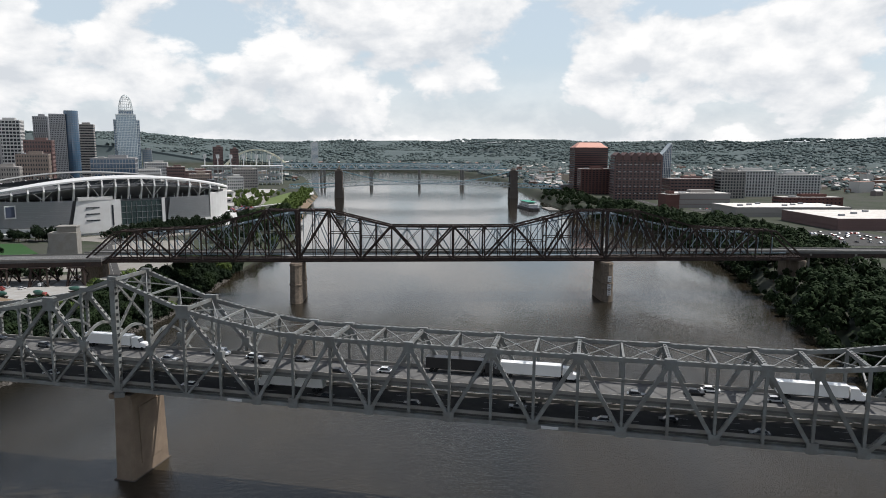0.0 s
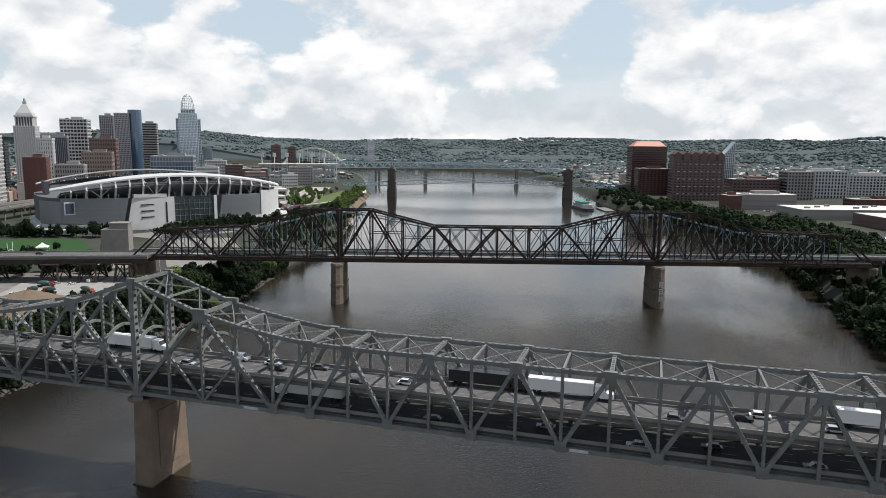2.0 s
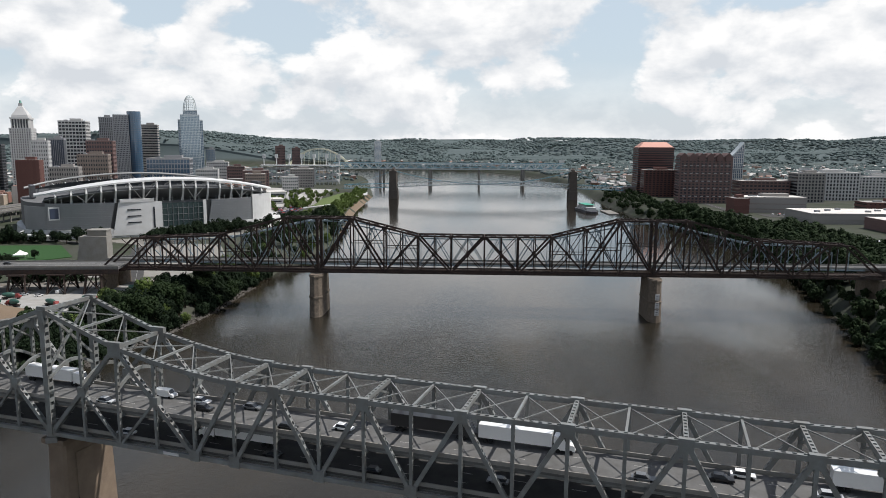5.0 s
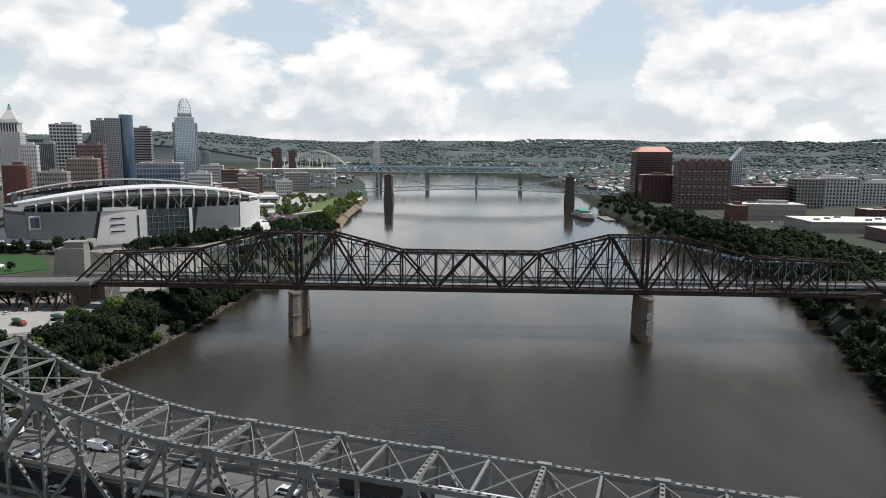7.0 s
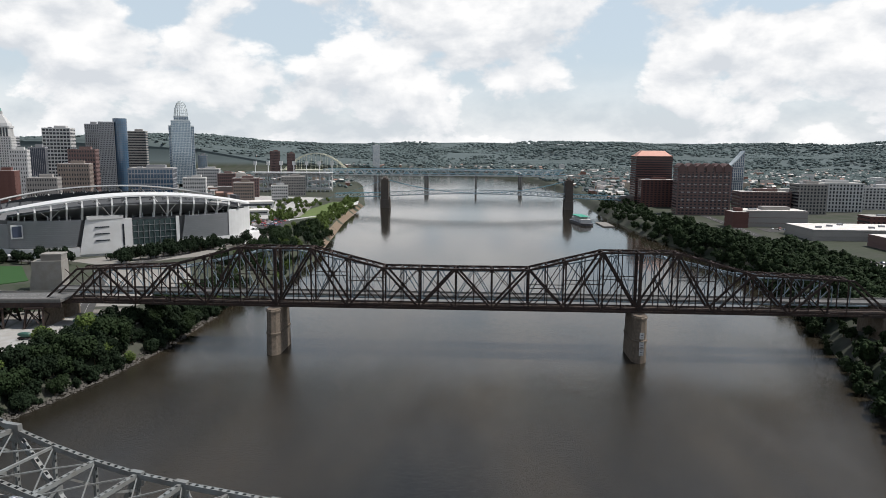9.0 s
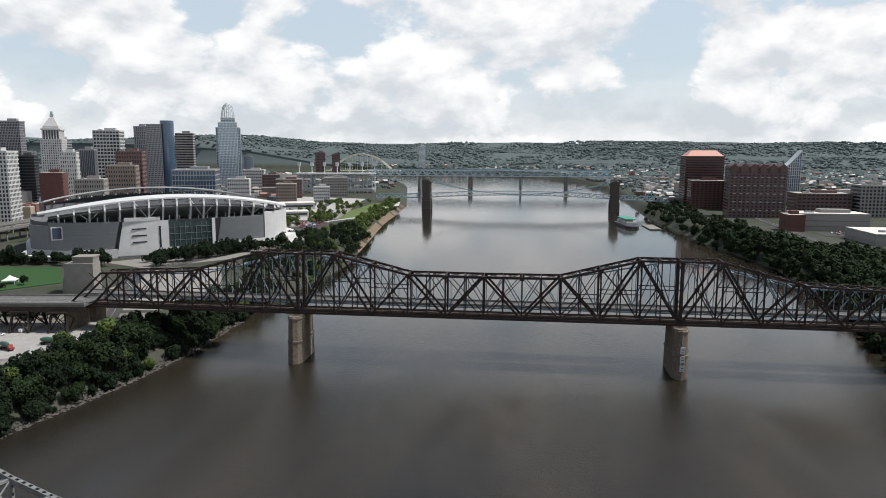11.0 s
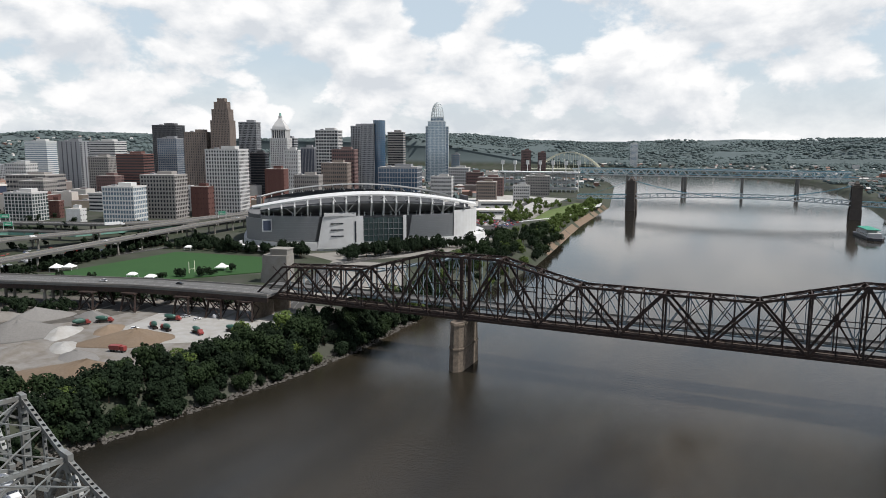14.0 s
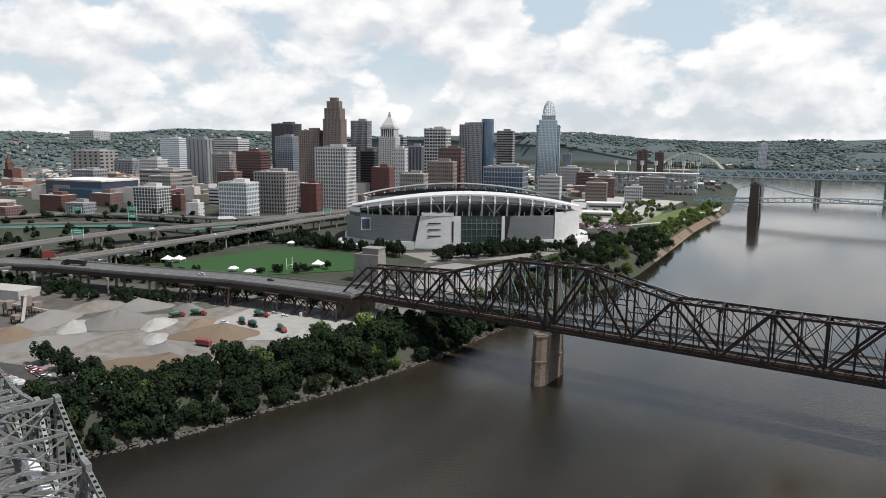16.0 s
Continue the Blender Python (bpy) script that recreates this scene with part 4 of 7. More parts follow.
# name, label, x, y, seen width, top, floors, cols, wall, glass, band, pier width
ROWS = [
    ("office_tower", "broad tan office block with dark window strips", -1332, 552, 92, 90, 9, 5, TAN, GLASS_DARK, 0.5, 0.5),
    ("office_block", "grey precast office block with a fine window grid", -1221, 562, 56, 72, 11, 12, GREY, GLASS_DARK, 0.35, 0.4),
    ("office_tower", "white office tower with horizontal window bands", -1455, 839, 68, 119, 20, 0, WHITE, GLASS_PALE, 0.55, 0),
    ("office_tower", "tall grey tower with a tan stone flank", -1014, 586, 51, 117, 26, 4, GREY, GLASS_DARK, 0.3, 0.6),
    ("office_block", "grey office block with a regular window grid", -930, 576, 47, 89, 15, 9, TAN, GLASS_DARK, 0.4, 0.4),
    ("office_tower", "white stepped office building with dark bands", -1249, 855, 84, 119, 18, 0, PALE, GLASS_DARK, 0.6, 0),
    ("office_block", "red brick office block with ribbon windows", -830, 558, 59, 95, 16, 0, BRICK, GLASS_DARK, 0.55, 0),
    ("office_tower", "dark grey office tower with a flat top", -988, 791, 64, 151, 30, 18, DARK, GLASS_DARK, 0.3, 0.3),
    ("office_tower", "blue-grey glass office tower", -910, 717, 48, 123, 24, 10, GREY, GLASS_BLUE, 0.3, 0.2),
    ("apartment_block", "glass and white framed apartment block", -676, 252, 46, 53, 8, 8, PALE, GLASS_GREEN, 0.22, 0.16),
    ("brick_building", "small dark red brick building", -672, 288, 18, 40, 5, 4, BRICK, GLASS_DARK, 0.6, 0.6),
    ("office_block", "white framed office block with blue glass", -574, 309, 50, 60, 8, 11, WHITE, GLASS_PALE, 0.34, 0.2),
    ("office_block", "grey precast office block with square windows", -573, 372, 58, 72, 11, 11, TAN, GLASS_DARK, 0.4, 0.4),
    ("brick_building", "plain red brick warehouse with few windows", -546, 412, 30, 55, 6, 6, BRICK, GLASS_DARK, 0.7, 0.7),
    ("parking_garage", "tan concrete parking garage with open floors", -977, 481, 87, 60, 5, 12, TAN, GLASS_DARK, 0.55, 0.12),
    ("parking_garage", "pale concrete parking garage with open floors", -1072, 265, 47, 33, 3, 8, TAN, GLASS_DARK, 0.5, 0.2),
    ("hospital", "long pale hospital building on the hilltop", -2700, 1320, 150, 150, 6, 14, PALE, GLASS_DARK, 0.5, 0.3),
    ("office_tower", "broad white office tower with square dark windows", -529, 444, 58, 105, 18, 12, PALE, GLASS_DARK, 0.36, 0.38),
    ("office_tower", "brown art deco tower with stepped top", -724, 599, 48, 132, 26, 9, TAN_BRICK, GLASS_DARK, 0.4, 0.6),
    ("office_tower", "plain dark grey office tower", -754, 765, 42, 154, 30, 14, GREY, GLASS_DARK, 0.3, 0.3),
    ("office_block", "white stone office block beside the pyramid tower", -546, 615, 28, 103, 15, 7, PALE, GLASS_DARK, 0.45, 0.55),
    ("office_block", "black glass office block with pale bands", -671, 689, 34, 97, 17, 0, DARK, GLASS_DARK, 0.3, 0),
    ("office_block", "dark office block with pale vertical fins", -571, 696, 29, 107, 16, 9, GREY, NAVY, 0.0, 0.2),
    ("office_tower", "white banded office tower with a stepped corner", -628, 846, 55, 140, 20, 8, PALE, GLASS_DARK, 0.4, 0.2),
    ("office_block", "brown stone office block", -508, 713, 48, 104, 14, 10, BROWN_BRICK, GLASS_DARK, 0.45, 0.4),
    ("office_block", "low tan brick office block", -486, 651, 52, 83, 11, 12, TAN_BRICK, GLASS_DARK, 0.5, 0.5),
    ("office_tower", "tan terraced tower with pale balcony bands", -589, 1054, 43, 140, 24, 0, TAN, GLASS_DARK, 0.55, 0),
    ("office_tower", "grey stone tower with vertical piers", -609, 922, 30, 150, 28, 7, GREY, GLASS_DARK, 0.25, 0.5),
    ("office_block", "pale blue glass office block", -576, 1357, 26, 89, 16, 6, GREY, GLASS_PALE, 0.25, 0.15),
    ("office_block", "broad low glass office building with a pale roof", -365, 645, 74, 78, 9, 14, GREY, GLASS_BLUE, 0.2, 0.14),
    ("brick_tower", "dark red brick building with few windows", -490, 501, 34, 77, 12, 6, BRICK, GLASS_DARK, 0.75, 0.8),
    ("office_block", "low pale stone building with small windows", -481, 566, 46, 66, 8, 12, TAN, GLASS_DARK, 0.5, 0.5),
    ("apartment_tower", "twin dark brick apartment tower", -500, 1725, 36, 98, 18, 8, BROWN_BRICK, GLASS_DARK, 0.45, 0.4),
    ("apartment_tower", "twin dark brick apartment tower", -455, 1740, 30, 92, 17, 7, BROWN_BRICK, GLASS_DARK, 0.45, 0.4),
    ("brick_building", "long brick apartment building near the park", -350, 1010, 62, 48, 6, 14, BROWN_BRICK, GLASS_DARK, 0.5, 0.5),
    ("apartment_block", "long tan apartment building near the park", -270, 1070, 60, 50, 7, 14, TAN, GLASS_DARK, 0.5, 0.45),
    ("apartment_tower", "lone white apartment tower up the river", -363, 2902, 38, 124, 20, 6, WHITE, GLASS_PALE, 0.45, 0.3),
    ("office_block", "small tan office block behind the stadium", -430, 760, 40, 62, 8, 8, TAN, GLASS_DARK, 0.5, 0.4),
    ("office_block", "low pale block beside the glass tower", -500, 1200, 60, 60, 7, 10, PALE, GLASS_DARK, 0.5, 0.4),
    ("office_block", "low brick block beside the glass tower", -440, 1150, 46, 52, 6, 9, BROWN_BRICK, GLASS_DARK, 0.5, 0.4),
    ("office_block", "dark brown block of the inner city", -800, 480, 40, 62, 8, 9, BROWN_BRICK, GLASS_DARK, 0.5, 0.5),
    ("office_block", "low white block of the inner city", -620, 460, 34, 48, 5, 7, PALE, GLASS_DARK, 0.5, 0.5),
    ("brick_building", "old red brick warehouse by the highway", -760, 330, 50, 42, 5, 10, BRICK, GLASS_DARK, 0.6, 0.6),
    ("brick_building", "old brown warehouse by the highway", -800, 262, 42, 38, 4, 9, BROWN_BRICK, GLASS_DARK, 0.6, 0.6),
    ("brick_building", "red brick loft building near the arena", -790, 190, 44, 40, 5, 10, BRICK, GLASS_DARK, 0.55, 0.55),
    ("parking_garage", "long pale parking garage near the arena", -870, 130, 80, 32, 4, 14, PALE, GLASS_DARK, 0.5, 0.12),
    ("office_block", "dark grey low office near the arena", -700, 170, 34, 36, 4, 8, GREY, GLASS_DARK, 0.5, 0.4),
    ("brick_building", "brown brick loft building near the ramps", -740, 100, 40, 34, 4, 9, BROWN_BRICK, GLASS_DARK, 0.55, 0.55),
    ("office_block", "low white office with ribbon windows", -690, 380, 46, 44, 5, 0, PALE, GLASS_DARK, 0.55, 0),
    ("brick_building", "old dark brick block of the inner city", -650, 400, 30, 50, 6, 7, BRICK, GLASS_DARK, 0.6, 0.6),
    ("office_block", "tan low block of the inner city", -860, 400, 52, 56, 6, 10, TAN, GLASS_DARK, 0.5, 0.45),
    ("office_block", "grey block of the inner city", -1120, 420, 60, 58, 6, 12, GREY, GLASS_DARK, 0.45, 0.4),
    ("office_block", "pale block behind the city centre", -1040, 500, 50, 78, 9, 9, PALE, GLASS_DARK, 0.5, 0.4),
    ("office_block", "slim brown tower of the inner city", -760, 690, 26, 112, 20, 6, BROWN_BRICK, GLASS_DARK, 0.45, 0.5),
    ("office_block", "grey tower with ribbon windows", -690, 800, 36, 124, 22, 0, GREY, GLASS_DARK, 0.5, 0),
    ("office_block", "low pale block of the waterfront", -400, 880, 48, 54, 6, 10, PALE, GLASS_DARK, 0.5, 0.4),
    ("office_block", "tan waterfront apartment block", -310, 880, 44, 46, 6, 9, TAN_BRICK, GLASS_DARK, 0.5, 0.4),
    ("office_block", "white waterfront block with pale roof", -250, 900, 36, 40, 5, 8, PALE, GLASS_DARK, 0.5, 0.4),
    ("white_building", "small white building by the highway", -610, 268, 22, 34, 3, 4, WHITE, GLASS_DARK, 0.7, 0.7),
]
for n, lab, x, y, wv, top, fl, co, wa, gl, ba, pw in ROWS:
    frame_building(n, lab, x, y, wv * 0.82, wv * 0.6, top, 18 + (int(x * 7 + y) % 5 - 2), fl, co, wa, gl, ba, pw)

# river-side towers on the other bank
KROWS = [
    ("office_tower", "red-brown brick office tower under a salmon hipped roof", 436, 950, 66, 44, 98, 0, 20, 0, BRICK, GLASS_DARK, 0.5, 0),
    ("office_block", "lower red-brown brick wing of the office tower", 428, 880, 56, 30, 58, 0, 12, 8, BRICK, GLASS_DARK, 0.5, 0.4),
    ("office_block", "stepped red-brown brick block with a pale penthouse", 470, 850, 34, 30, 66, 0, 13, 6, BRICK, GLASS_DARK, 0.5, 0.4),
    ("apartment_tower", "broad brown brick tower with gabled bays and balconies", 462, 738, 80, 34, 84, -4, 16, 13, BROWN_BRICK, GLASS_DARK, 0.45, 0.42),
    ("parking_garage", "long brick parking garage with open floors", 575, 790, 80, 40, 44, 0, 6, 12, BROWN_BRICK, GLASS_DARK, 0.55, 0.3),
    ("office_block", "tan stone office block with a stepped tower", 640, 770, 44, 36, 58, 0, 9, 8, TAN, GLASS_DARK, 0.4, 0.4),
    ("office_block", "large pale stone courthouse with stepped roofs", 700, 822, 84, 50, 58, -8, 8, 16, PALE, GLASS_DARK, 0.35, 0.45),
    ("office_block", "long pale stone wing with regular windows", 800, 850, 90, 40, 50, -8, 7, 16, PALE, GLASS_DARK, 0.4, 0.4),
    ("hotel", "low tan stucco hall with a dark red end", 500, 575, 84, 40, 32, 0, 3, 0, TAN, TAN_BRICK, 0.85, 0),
    ("brick_building", "dark red brick end of the tan hall", 452, 558, 20, 30, 31, 0, 3, 0, BRICK, BRICK, 0.8, 0),
    ("shopping_hall", "wide low shopping hall with a pale flat roof", 640, 330, 230, 110, 23, 0, 2, 0, BROWN_BRICK, BROWN_BRICK, 0.8, 0),
    ("shopping_hall", "second wide low hall with a pale flat roof", 560, 455, 150, 70, 23, 0, 2, 0, TAN, TAN, 0.8, 0),
    ("brick_building", "low brick shop row behind the river trees", 660, 560, 90, 30, 27, 0, 3, 14, BRICK, GLASS_DARK, 0.6, 0.6),
]
for n, lab, x, y, w, d, top, rot, fl, co, wa, gl, ba, pw in KROWS:
    hall = "hall" in n
    t = frame_building(n, lab, x, y, w, d, top, rot, fl, co, wa, gl, ba, pw, roof=PALE_ROOF if hall or "hotel" in n else ROOF_GREY, plant=not hall)
    g = ground_z(x, y) - 1
    if "salmon" in lab:
        part("hipped_roof", Build().loft([[(sx * a, sy * b, top - g + zz) for sx, sy in ((-1, -1), (1, -1), (1, 1), (-1, 1))] for a, b, zz in ((33, 22, 1.8), (31, 20, 2.4), (21, 9, 11.5))]), PINK_ROOF, t, "salmon standing-seam hipped roof")
    if "gabled" in lab:
        for i in range(6):
            xx = -34 + i * 13.4
            part("gable", Build().loft([[(xx + s * 4.6, -19.5, top - g + z) for s, z in ((-1, -6), (1, -6), (1, 3), (0, 7), (-1, 3))], [(xx + s * 4.6, 17, top - g + z) for s, z in ((-1, -6), (1, -6), (1, 3), (0, 7), (-1, 3))]]), BROWN_BRICK, t)
        for i in range(8):
            for j in range(5):
                part("balcony", Build().box((-32 + i * 9.2, -18.6, 12 + j * 12), (3.6, 2.2, 1.2)), PALE, t)
    if hall:
        for i in range(7):
            part("roof_unit", Build().box((-w * 0.4 + i * w * 0.13, (i % 3 - 1) * d * 0.22, top - g + 2.6), (5.5, 4, 2.2)), GREY, t)
# the curved glass tower beside them
asc = thing("apartment_tower", "white and blue curved glass tower with a sweeping sloped roof", "building", pose(596, 995, 12, 0, 0, 0))
rings = []
for i in range(13):
    u = i / 12
    x = -22 + 44 * u
    rings.append((x, 58 + 38 * u ** 1.6))
core = Build()
for (xa, za), (xb, zb) in zip(rings[:-1], rings[1:]):
    core.quad_box([(xa, -10, 0), (xb, -10, 0), (xb, 10, 0), (xa, 10, 0), (xa, -10, za), (xb, -10, zb), (xb, 10, zb), (xa, 10, za)])
part("glazing", core, GLASS_BLUE, asc)
for (xa, za) in rings:
    part("white_fin", Build().box((xa, -10.3, za / 2), (1.1, 1.0, za)), WHITE, asc)
for j in range(1, 20):
    z = j * 4.8
    xs0 = next((xa for xa, za in rings if za > z), None)
    if xs0 is not None:
        part("floor_band", Build().box(((xs0 + 22) / 2, -10.2, z), (22 - xs0, 0.8, 0.9)), WHITE, asc)
rf = Build()
for (xa, za), (xb, zb) in zip(rings[:-1], rings[1:]):
    rf.quad_box([(xa, -11, za), (xb, -11, zb), (xb, 11, zb), (xa, 11, za), (xa, -11, za + 2.5), (xb, -11, zb + 2.5), (xb, 11, zb + 2.5), (xa, 11, za + 2.5)])
part("sloped_roof", rf, PALE_STEEL, asc, "white sweeping roof edge")

# ---- landmark towers of the city
# the brown stepped skyscraper
carew = thing("skyscraper", "tall brown brick art deco skyscraper with stepped crown", "building", pose(-678, 606, 24, 0, 0, 18))
for w, d, z0, z1, nm in ((40, 30, 0, 60, "podium"), (33, 24, 60, 128, "shaft"), (29, 20, 128, 146, "upper_shaft"), (22, 15, 146, 158, "crown"), (13, 9, 158, 164, "cap")):
    b = Build().box((0, 0, (z0 + z1) / 2), (w - 0.8, d - 0.8, z1 - z0))
    part(nm, b, GLASS_DARK if z1 < 150 else TAN_BRICK, carew)
    n = int(w / 2.6)
    me = Build().box((0, 0, (z1 - z0) / 2), (w / n * 0.6, 0.9, z1 - z0 + 1.0)).mesh("wall_pier", TAN_BRICK)
    for i in range(n + 1):
        for s in (-1, 1):
            part("wall_pier", me, TAN_BRICK, carew).location = (-w / 2 + 0.8 + (w - 1.6) * i / n, s * (d / 2 - 0.3), z0)
    n2 = int(d / 2.6)
    me = Build().box((0, 0, (z1 - z0) / 2), (0.9, d / n2 * 0.6, z1 - z0 + 1.0)).mesh("wall_pier", TAN_BRICK)
    for i in range(n2 + 1):
        for s in (-1, 1):
            part("wall_pier", me, TAN_BRICK, carew).location = (s * (w / 2 - 0.3), -d / 2 + 0.8 + (d - 1.6) * i / n2, z0)
    for i in range(int((z1 - z0) / 3.9)):
        part("floor_band", Build().box((0, 0, z0 + 3.9 * i + 0.8), (w - 0.5, d - 0.5, 1.7)), TAN_BRICK, carew)

# the white tower with the pyramid roof
pnc = thing("skyscraper", "white stone tower with a pyramid roof and lantern", "building", pose(-600, 658, 24, 0, 0, 18))
frame_building("", "", 0, 0, 30, 26, 98, 0, 26, 9, PALE, GLASS_DARK, 0.4, 0.5, parent=pnc, z0=0, plant=False)
part("loggia", Build().box((0, 0, 106), (24, 21, 14)), GLASS_DARK, pnc)
for i in range(7):
    for s in (-1, 1):
        part("column", Build().tube((-11.5 + 23 * i / 6, s * 10.6, 99), (-11.5 + 23 * i / 6, s * 10.6, 113), 0.9, 0.8, 8), PALE, pnc)
        part("column", Build().tube((s * 12, -9.5 + 19 * i / 6, 99), (s * 12, -9.5 + 19 * i / 6, 113), 0.9, 0.8, 8), PALE, pnc)
part("cornice", Build().box((0, 0, 114), (27, 24, 2.6)), PALE, pnc)
part("pyramid_roof", Build().loft([[(sx * a, sy * a * 0.9, z) for sx, sy in ((-1, -1), (1, -1), (1, 1), (-1, 1))] for a, z in ((11.5, 115), (10.8, 119), (3.2, 132), (2.6, 132.4), (2.4, 137))]), PALE, pnc)
part("lantern", Build().tube((0, 0, 137), (0, 0, 141.5), 2.0, 1.4, 8), COPPER, pnc, "dark copper lantern")

# stone and blue glass tower
scr = thing("skyscraper", "grey stone tower joined to a round-cornered blue glass shaft", "building", pose(-545, 876, 24, 0, 0, 20))
frame_building("", "", -9, 0, 26, 34, 128, 0, 34, 10, GREY, GLASS_DARK, 0.45, 0.45, parent=scr, z0=0, plant=False)
pts = [(12 * math.cos(a) + 12, 13 * math.sin(a) - 4) for a in (2 * math.pi * i / 20 for i in range(20))]
part("glass_shaft", Build().prism(pts, 0, 136), GLASS_BLUE, scr, "curved blue glass shaft")
for i in range(33):
    part("mullion_ring", Build().prism([(x * 1.0 + (x - 12) * 0.012, y + (y + 4) * 0.012) for x, y in pts], 4 * i + 1, 4 * i + 1.5), NAVY, scr)

# the glass tower with the tiara
ga = thing("skyscraper", "tall pale blue glass skyscraper with an arched steel tiara", "building", pose(-588, 1268, 24, 0, 0, 22))
frame_building("", "", 0, 0, 56, 44, 134, 0, 36, 16, PALE_STEEL, GLASS_BLUE, 0.16, 0.14, parent=ga, z0=0, plant=False)
frame_building("", "", -1, 0, 43, 50, 146, 0, 38, 13, PALE_STEEL, GLASS_PALE, 0.16, 0.16, parent=ga, z0=0, plant=False)
frame_building("", "", 0, 0, 32, 34, 157, 0, 40, 9, PALE_STEEL, GLASS_BLUE, 0.16, 0.14, parent=ga, z0=0, plant=False)
for j in range(18):
    a = 2 * math.pi * j / 18
    rib = []
    for i in range(11):
        u = i / 10
        r, z = 15.0 * math.cos(math.pi * u / 2), 158 + 36 * math.sin(math.pi * u / 2)
        rib.append([((r + dr) * math.cos(a) - ds * math.sin(a), (r + dr) * math.sin(a) + ds * math.cos(a), z) for dr, ds in ((-0.45, -0.45), (0.45, -0.45), (0.45, 0.45), (-0.45, 0.45))])
    part("tiara_rib", Build().loft(rib), PALE_STEEL, ga)
for i in range(1, 8):
    u = i / 8
    r = 15.0 * math.cos(math.pi * u / 2)
    z = 158 + 36 * math.sin(math.pi * u / 2)
    hoop = Build()
    for k in range(16):
        a0, a1 = 2 * math.pi * k / 16, 2 * math.pi * (k + 1) / 16
        hoop.beam((r * math.cos(a0), r * math.sin(a0), z), (r * math.cos(a1), r * math.sin(a1), z), 0.5, 0.5)
    part("tiara_hoop", hoop, PALE_STEEL, ga)

# the dark blue arena
arena = thing("music_venue", "dark navy sports arena with white stripes and a pale flat roof", "building", pose(-905, 285, 20, 0, 0, 12))
part("hall", Build().box((0, 20, 16), (115, 70, 32)), NAVY, arena)
part("roof", Build().box((0, 20, 33), (117, 72, 2.2)), PALE_ROOF, arena)
part("glass_lobby", Build().box((26, -24, 11), (66, 20, 22)), GLASS_BLUE, arena)
for i in range(12):
    for j in range(4):
        part("white_stripe", Build().box((-52 + i * 4.2 + j * 1.0, -15.2, 4 + j * 4.4), (2.4, 0.4, 0.9)), WHITE, arena)
# church with a red brick tower
ch = thing("church", "red brick church with a tall pointed tower", "church", pose(-1487, 447, 22))
part("nave", Build().box((12, 0, 14), (40, 18, 28)), BRICK, ch)
part("tower", Build().box((0, 0, 20), (11, 11, 40)), BRICK, ch)
part("spire", Build().loft([[(sx * a, sy * a, z) for sx, sy in ((-1, -1), (1, -1), (1, 1), (-1, 1))] for a, z in ((6, 40), (0.2, 60))]), BRICK, ch)

# ---- the ball park with its light masts
bp_ = thing("ball_park", "white steel framed baseball park with open stands", "stadium", pose(-300, 1180, 12, 0, 0, 10))
for z, dd in ((8, 0), (22, 6), (36, 10)):
    part("stand", Build().box((0, dd, z), (170, 40, 5)), PALE, bp_)
for i in range(18):
    part("column", Build().box((-82 + i * 9.6, -18, 20), (2.0, 2.0, 40)), WHITE, bp_)
part("canopy", Build().box((0, 4, 43), (178, 46, 2)), WHITE, bp_)
for i in range(7):
    x = -84 + i * 28
    m_ = thing("light_mast", "white stadium floodlight mast", "light mast", pose(-300 + x, 1190 + x * 0.15, 12), group="ball park masts")
    part("pole", Build().tube((0, 0, 0), (0, 0, 62), 1.3, 1.0, 8), WHITE, m_)
    part("lamp_rack", Build().box((0, 0, 64), (7, 2, 9)), WHITE, m_)

# ---------------------------------------------------------------- the football stadium
SA, SB = 122.0, 92.0
stad = thing("football_stadium", "white and grey football stadium with curved white roof canopies", "stadium", pose(-254, 340, 12, 0, 0, 37))


def curve(s, a=SA, b=SB):
    """The outline of one long side: how far it lies from the axis."""
    return -b * max(0.0, 1 - abs(s / a) ** 3.2) ** (1 / 3.2)


def oval(k, n=72):
    pts = []
    for i in range(n):
        t = 2 * math.pi * i / n
        c, s = math.cos(t), math.sin(t)
        pts.append((SA * k * math.copysign(abs(c) ** (2 / 3.2), c), SB * k * math.copysign(abs(s) ** (2 / 3.2), s)))
    return pts


part("plinth", Build().prism(oval(1.01), 0, 8), WHITE, stad, "sloping white base wall")
# a solid dark grey body stands in for the shade of the open concourse
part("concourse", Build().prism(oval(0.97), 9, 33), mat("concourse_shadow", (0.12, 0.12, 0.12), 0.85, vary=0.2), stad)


def facade(name, s0, s1, z0, z1, material, lean0=0.0, lean1=0.0, out=1.0, slats=0, label=""):
    n = 8
    rings = []
    for i in range(n + 1):
        lo = s0 + (s1 - s0) * i / n
        hi_ = s0 + lean0 + (s1 + lean1 - s0 - lean0) * i / n
        rings.append([(lo, curve(lo) - out, z0), (lo, curve(lo) - out + 1.6, z0), (hi_, curve(hi_) - out + 1.6, z1), (hi_, curve(hi_) - out, z1)])
    b = Build().loft(rings)
    p = part(name, b, material, stad, label)
    for k in range(slats):
        z = z0 + (z1 - z0) * (k + 0.5) / slats
        L = (z - z0) / (z1 - z0)
        rr = []
        for i in range(n + 1):
            s = s0 + lean0 * L + (s1 + lean1 * L - s0 - lean0 * L) * i / n
            rr.append([(s, curve(s) - out - 0.35 + e, z + zz) for e, zz in ((0, -0.35), (0.3, -0.35), (0.3, 0.35), (0, 0.35))])
        sb = Build().loft(rr)
        part("slat", sb, LOUVRE, p)
    return p


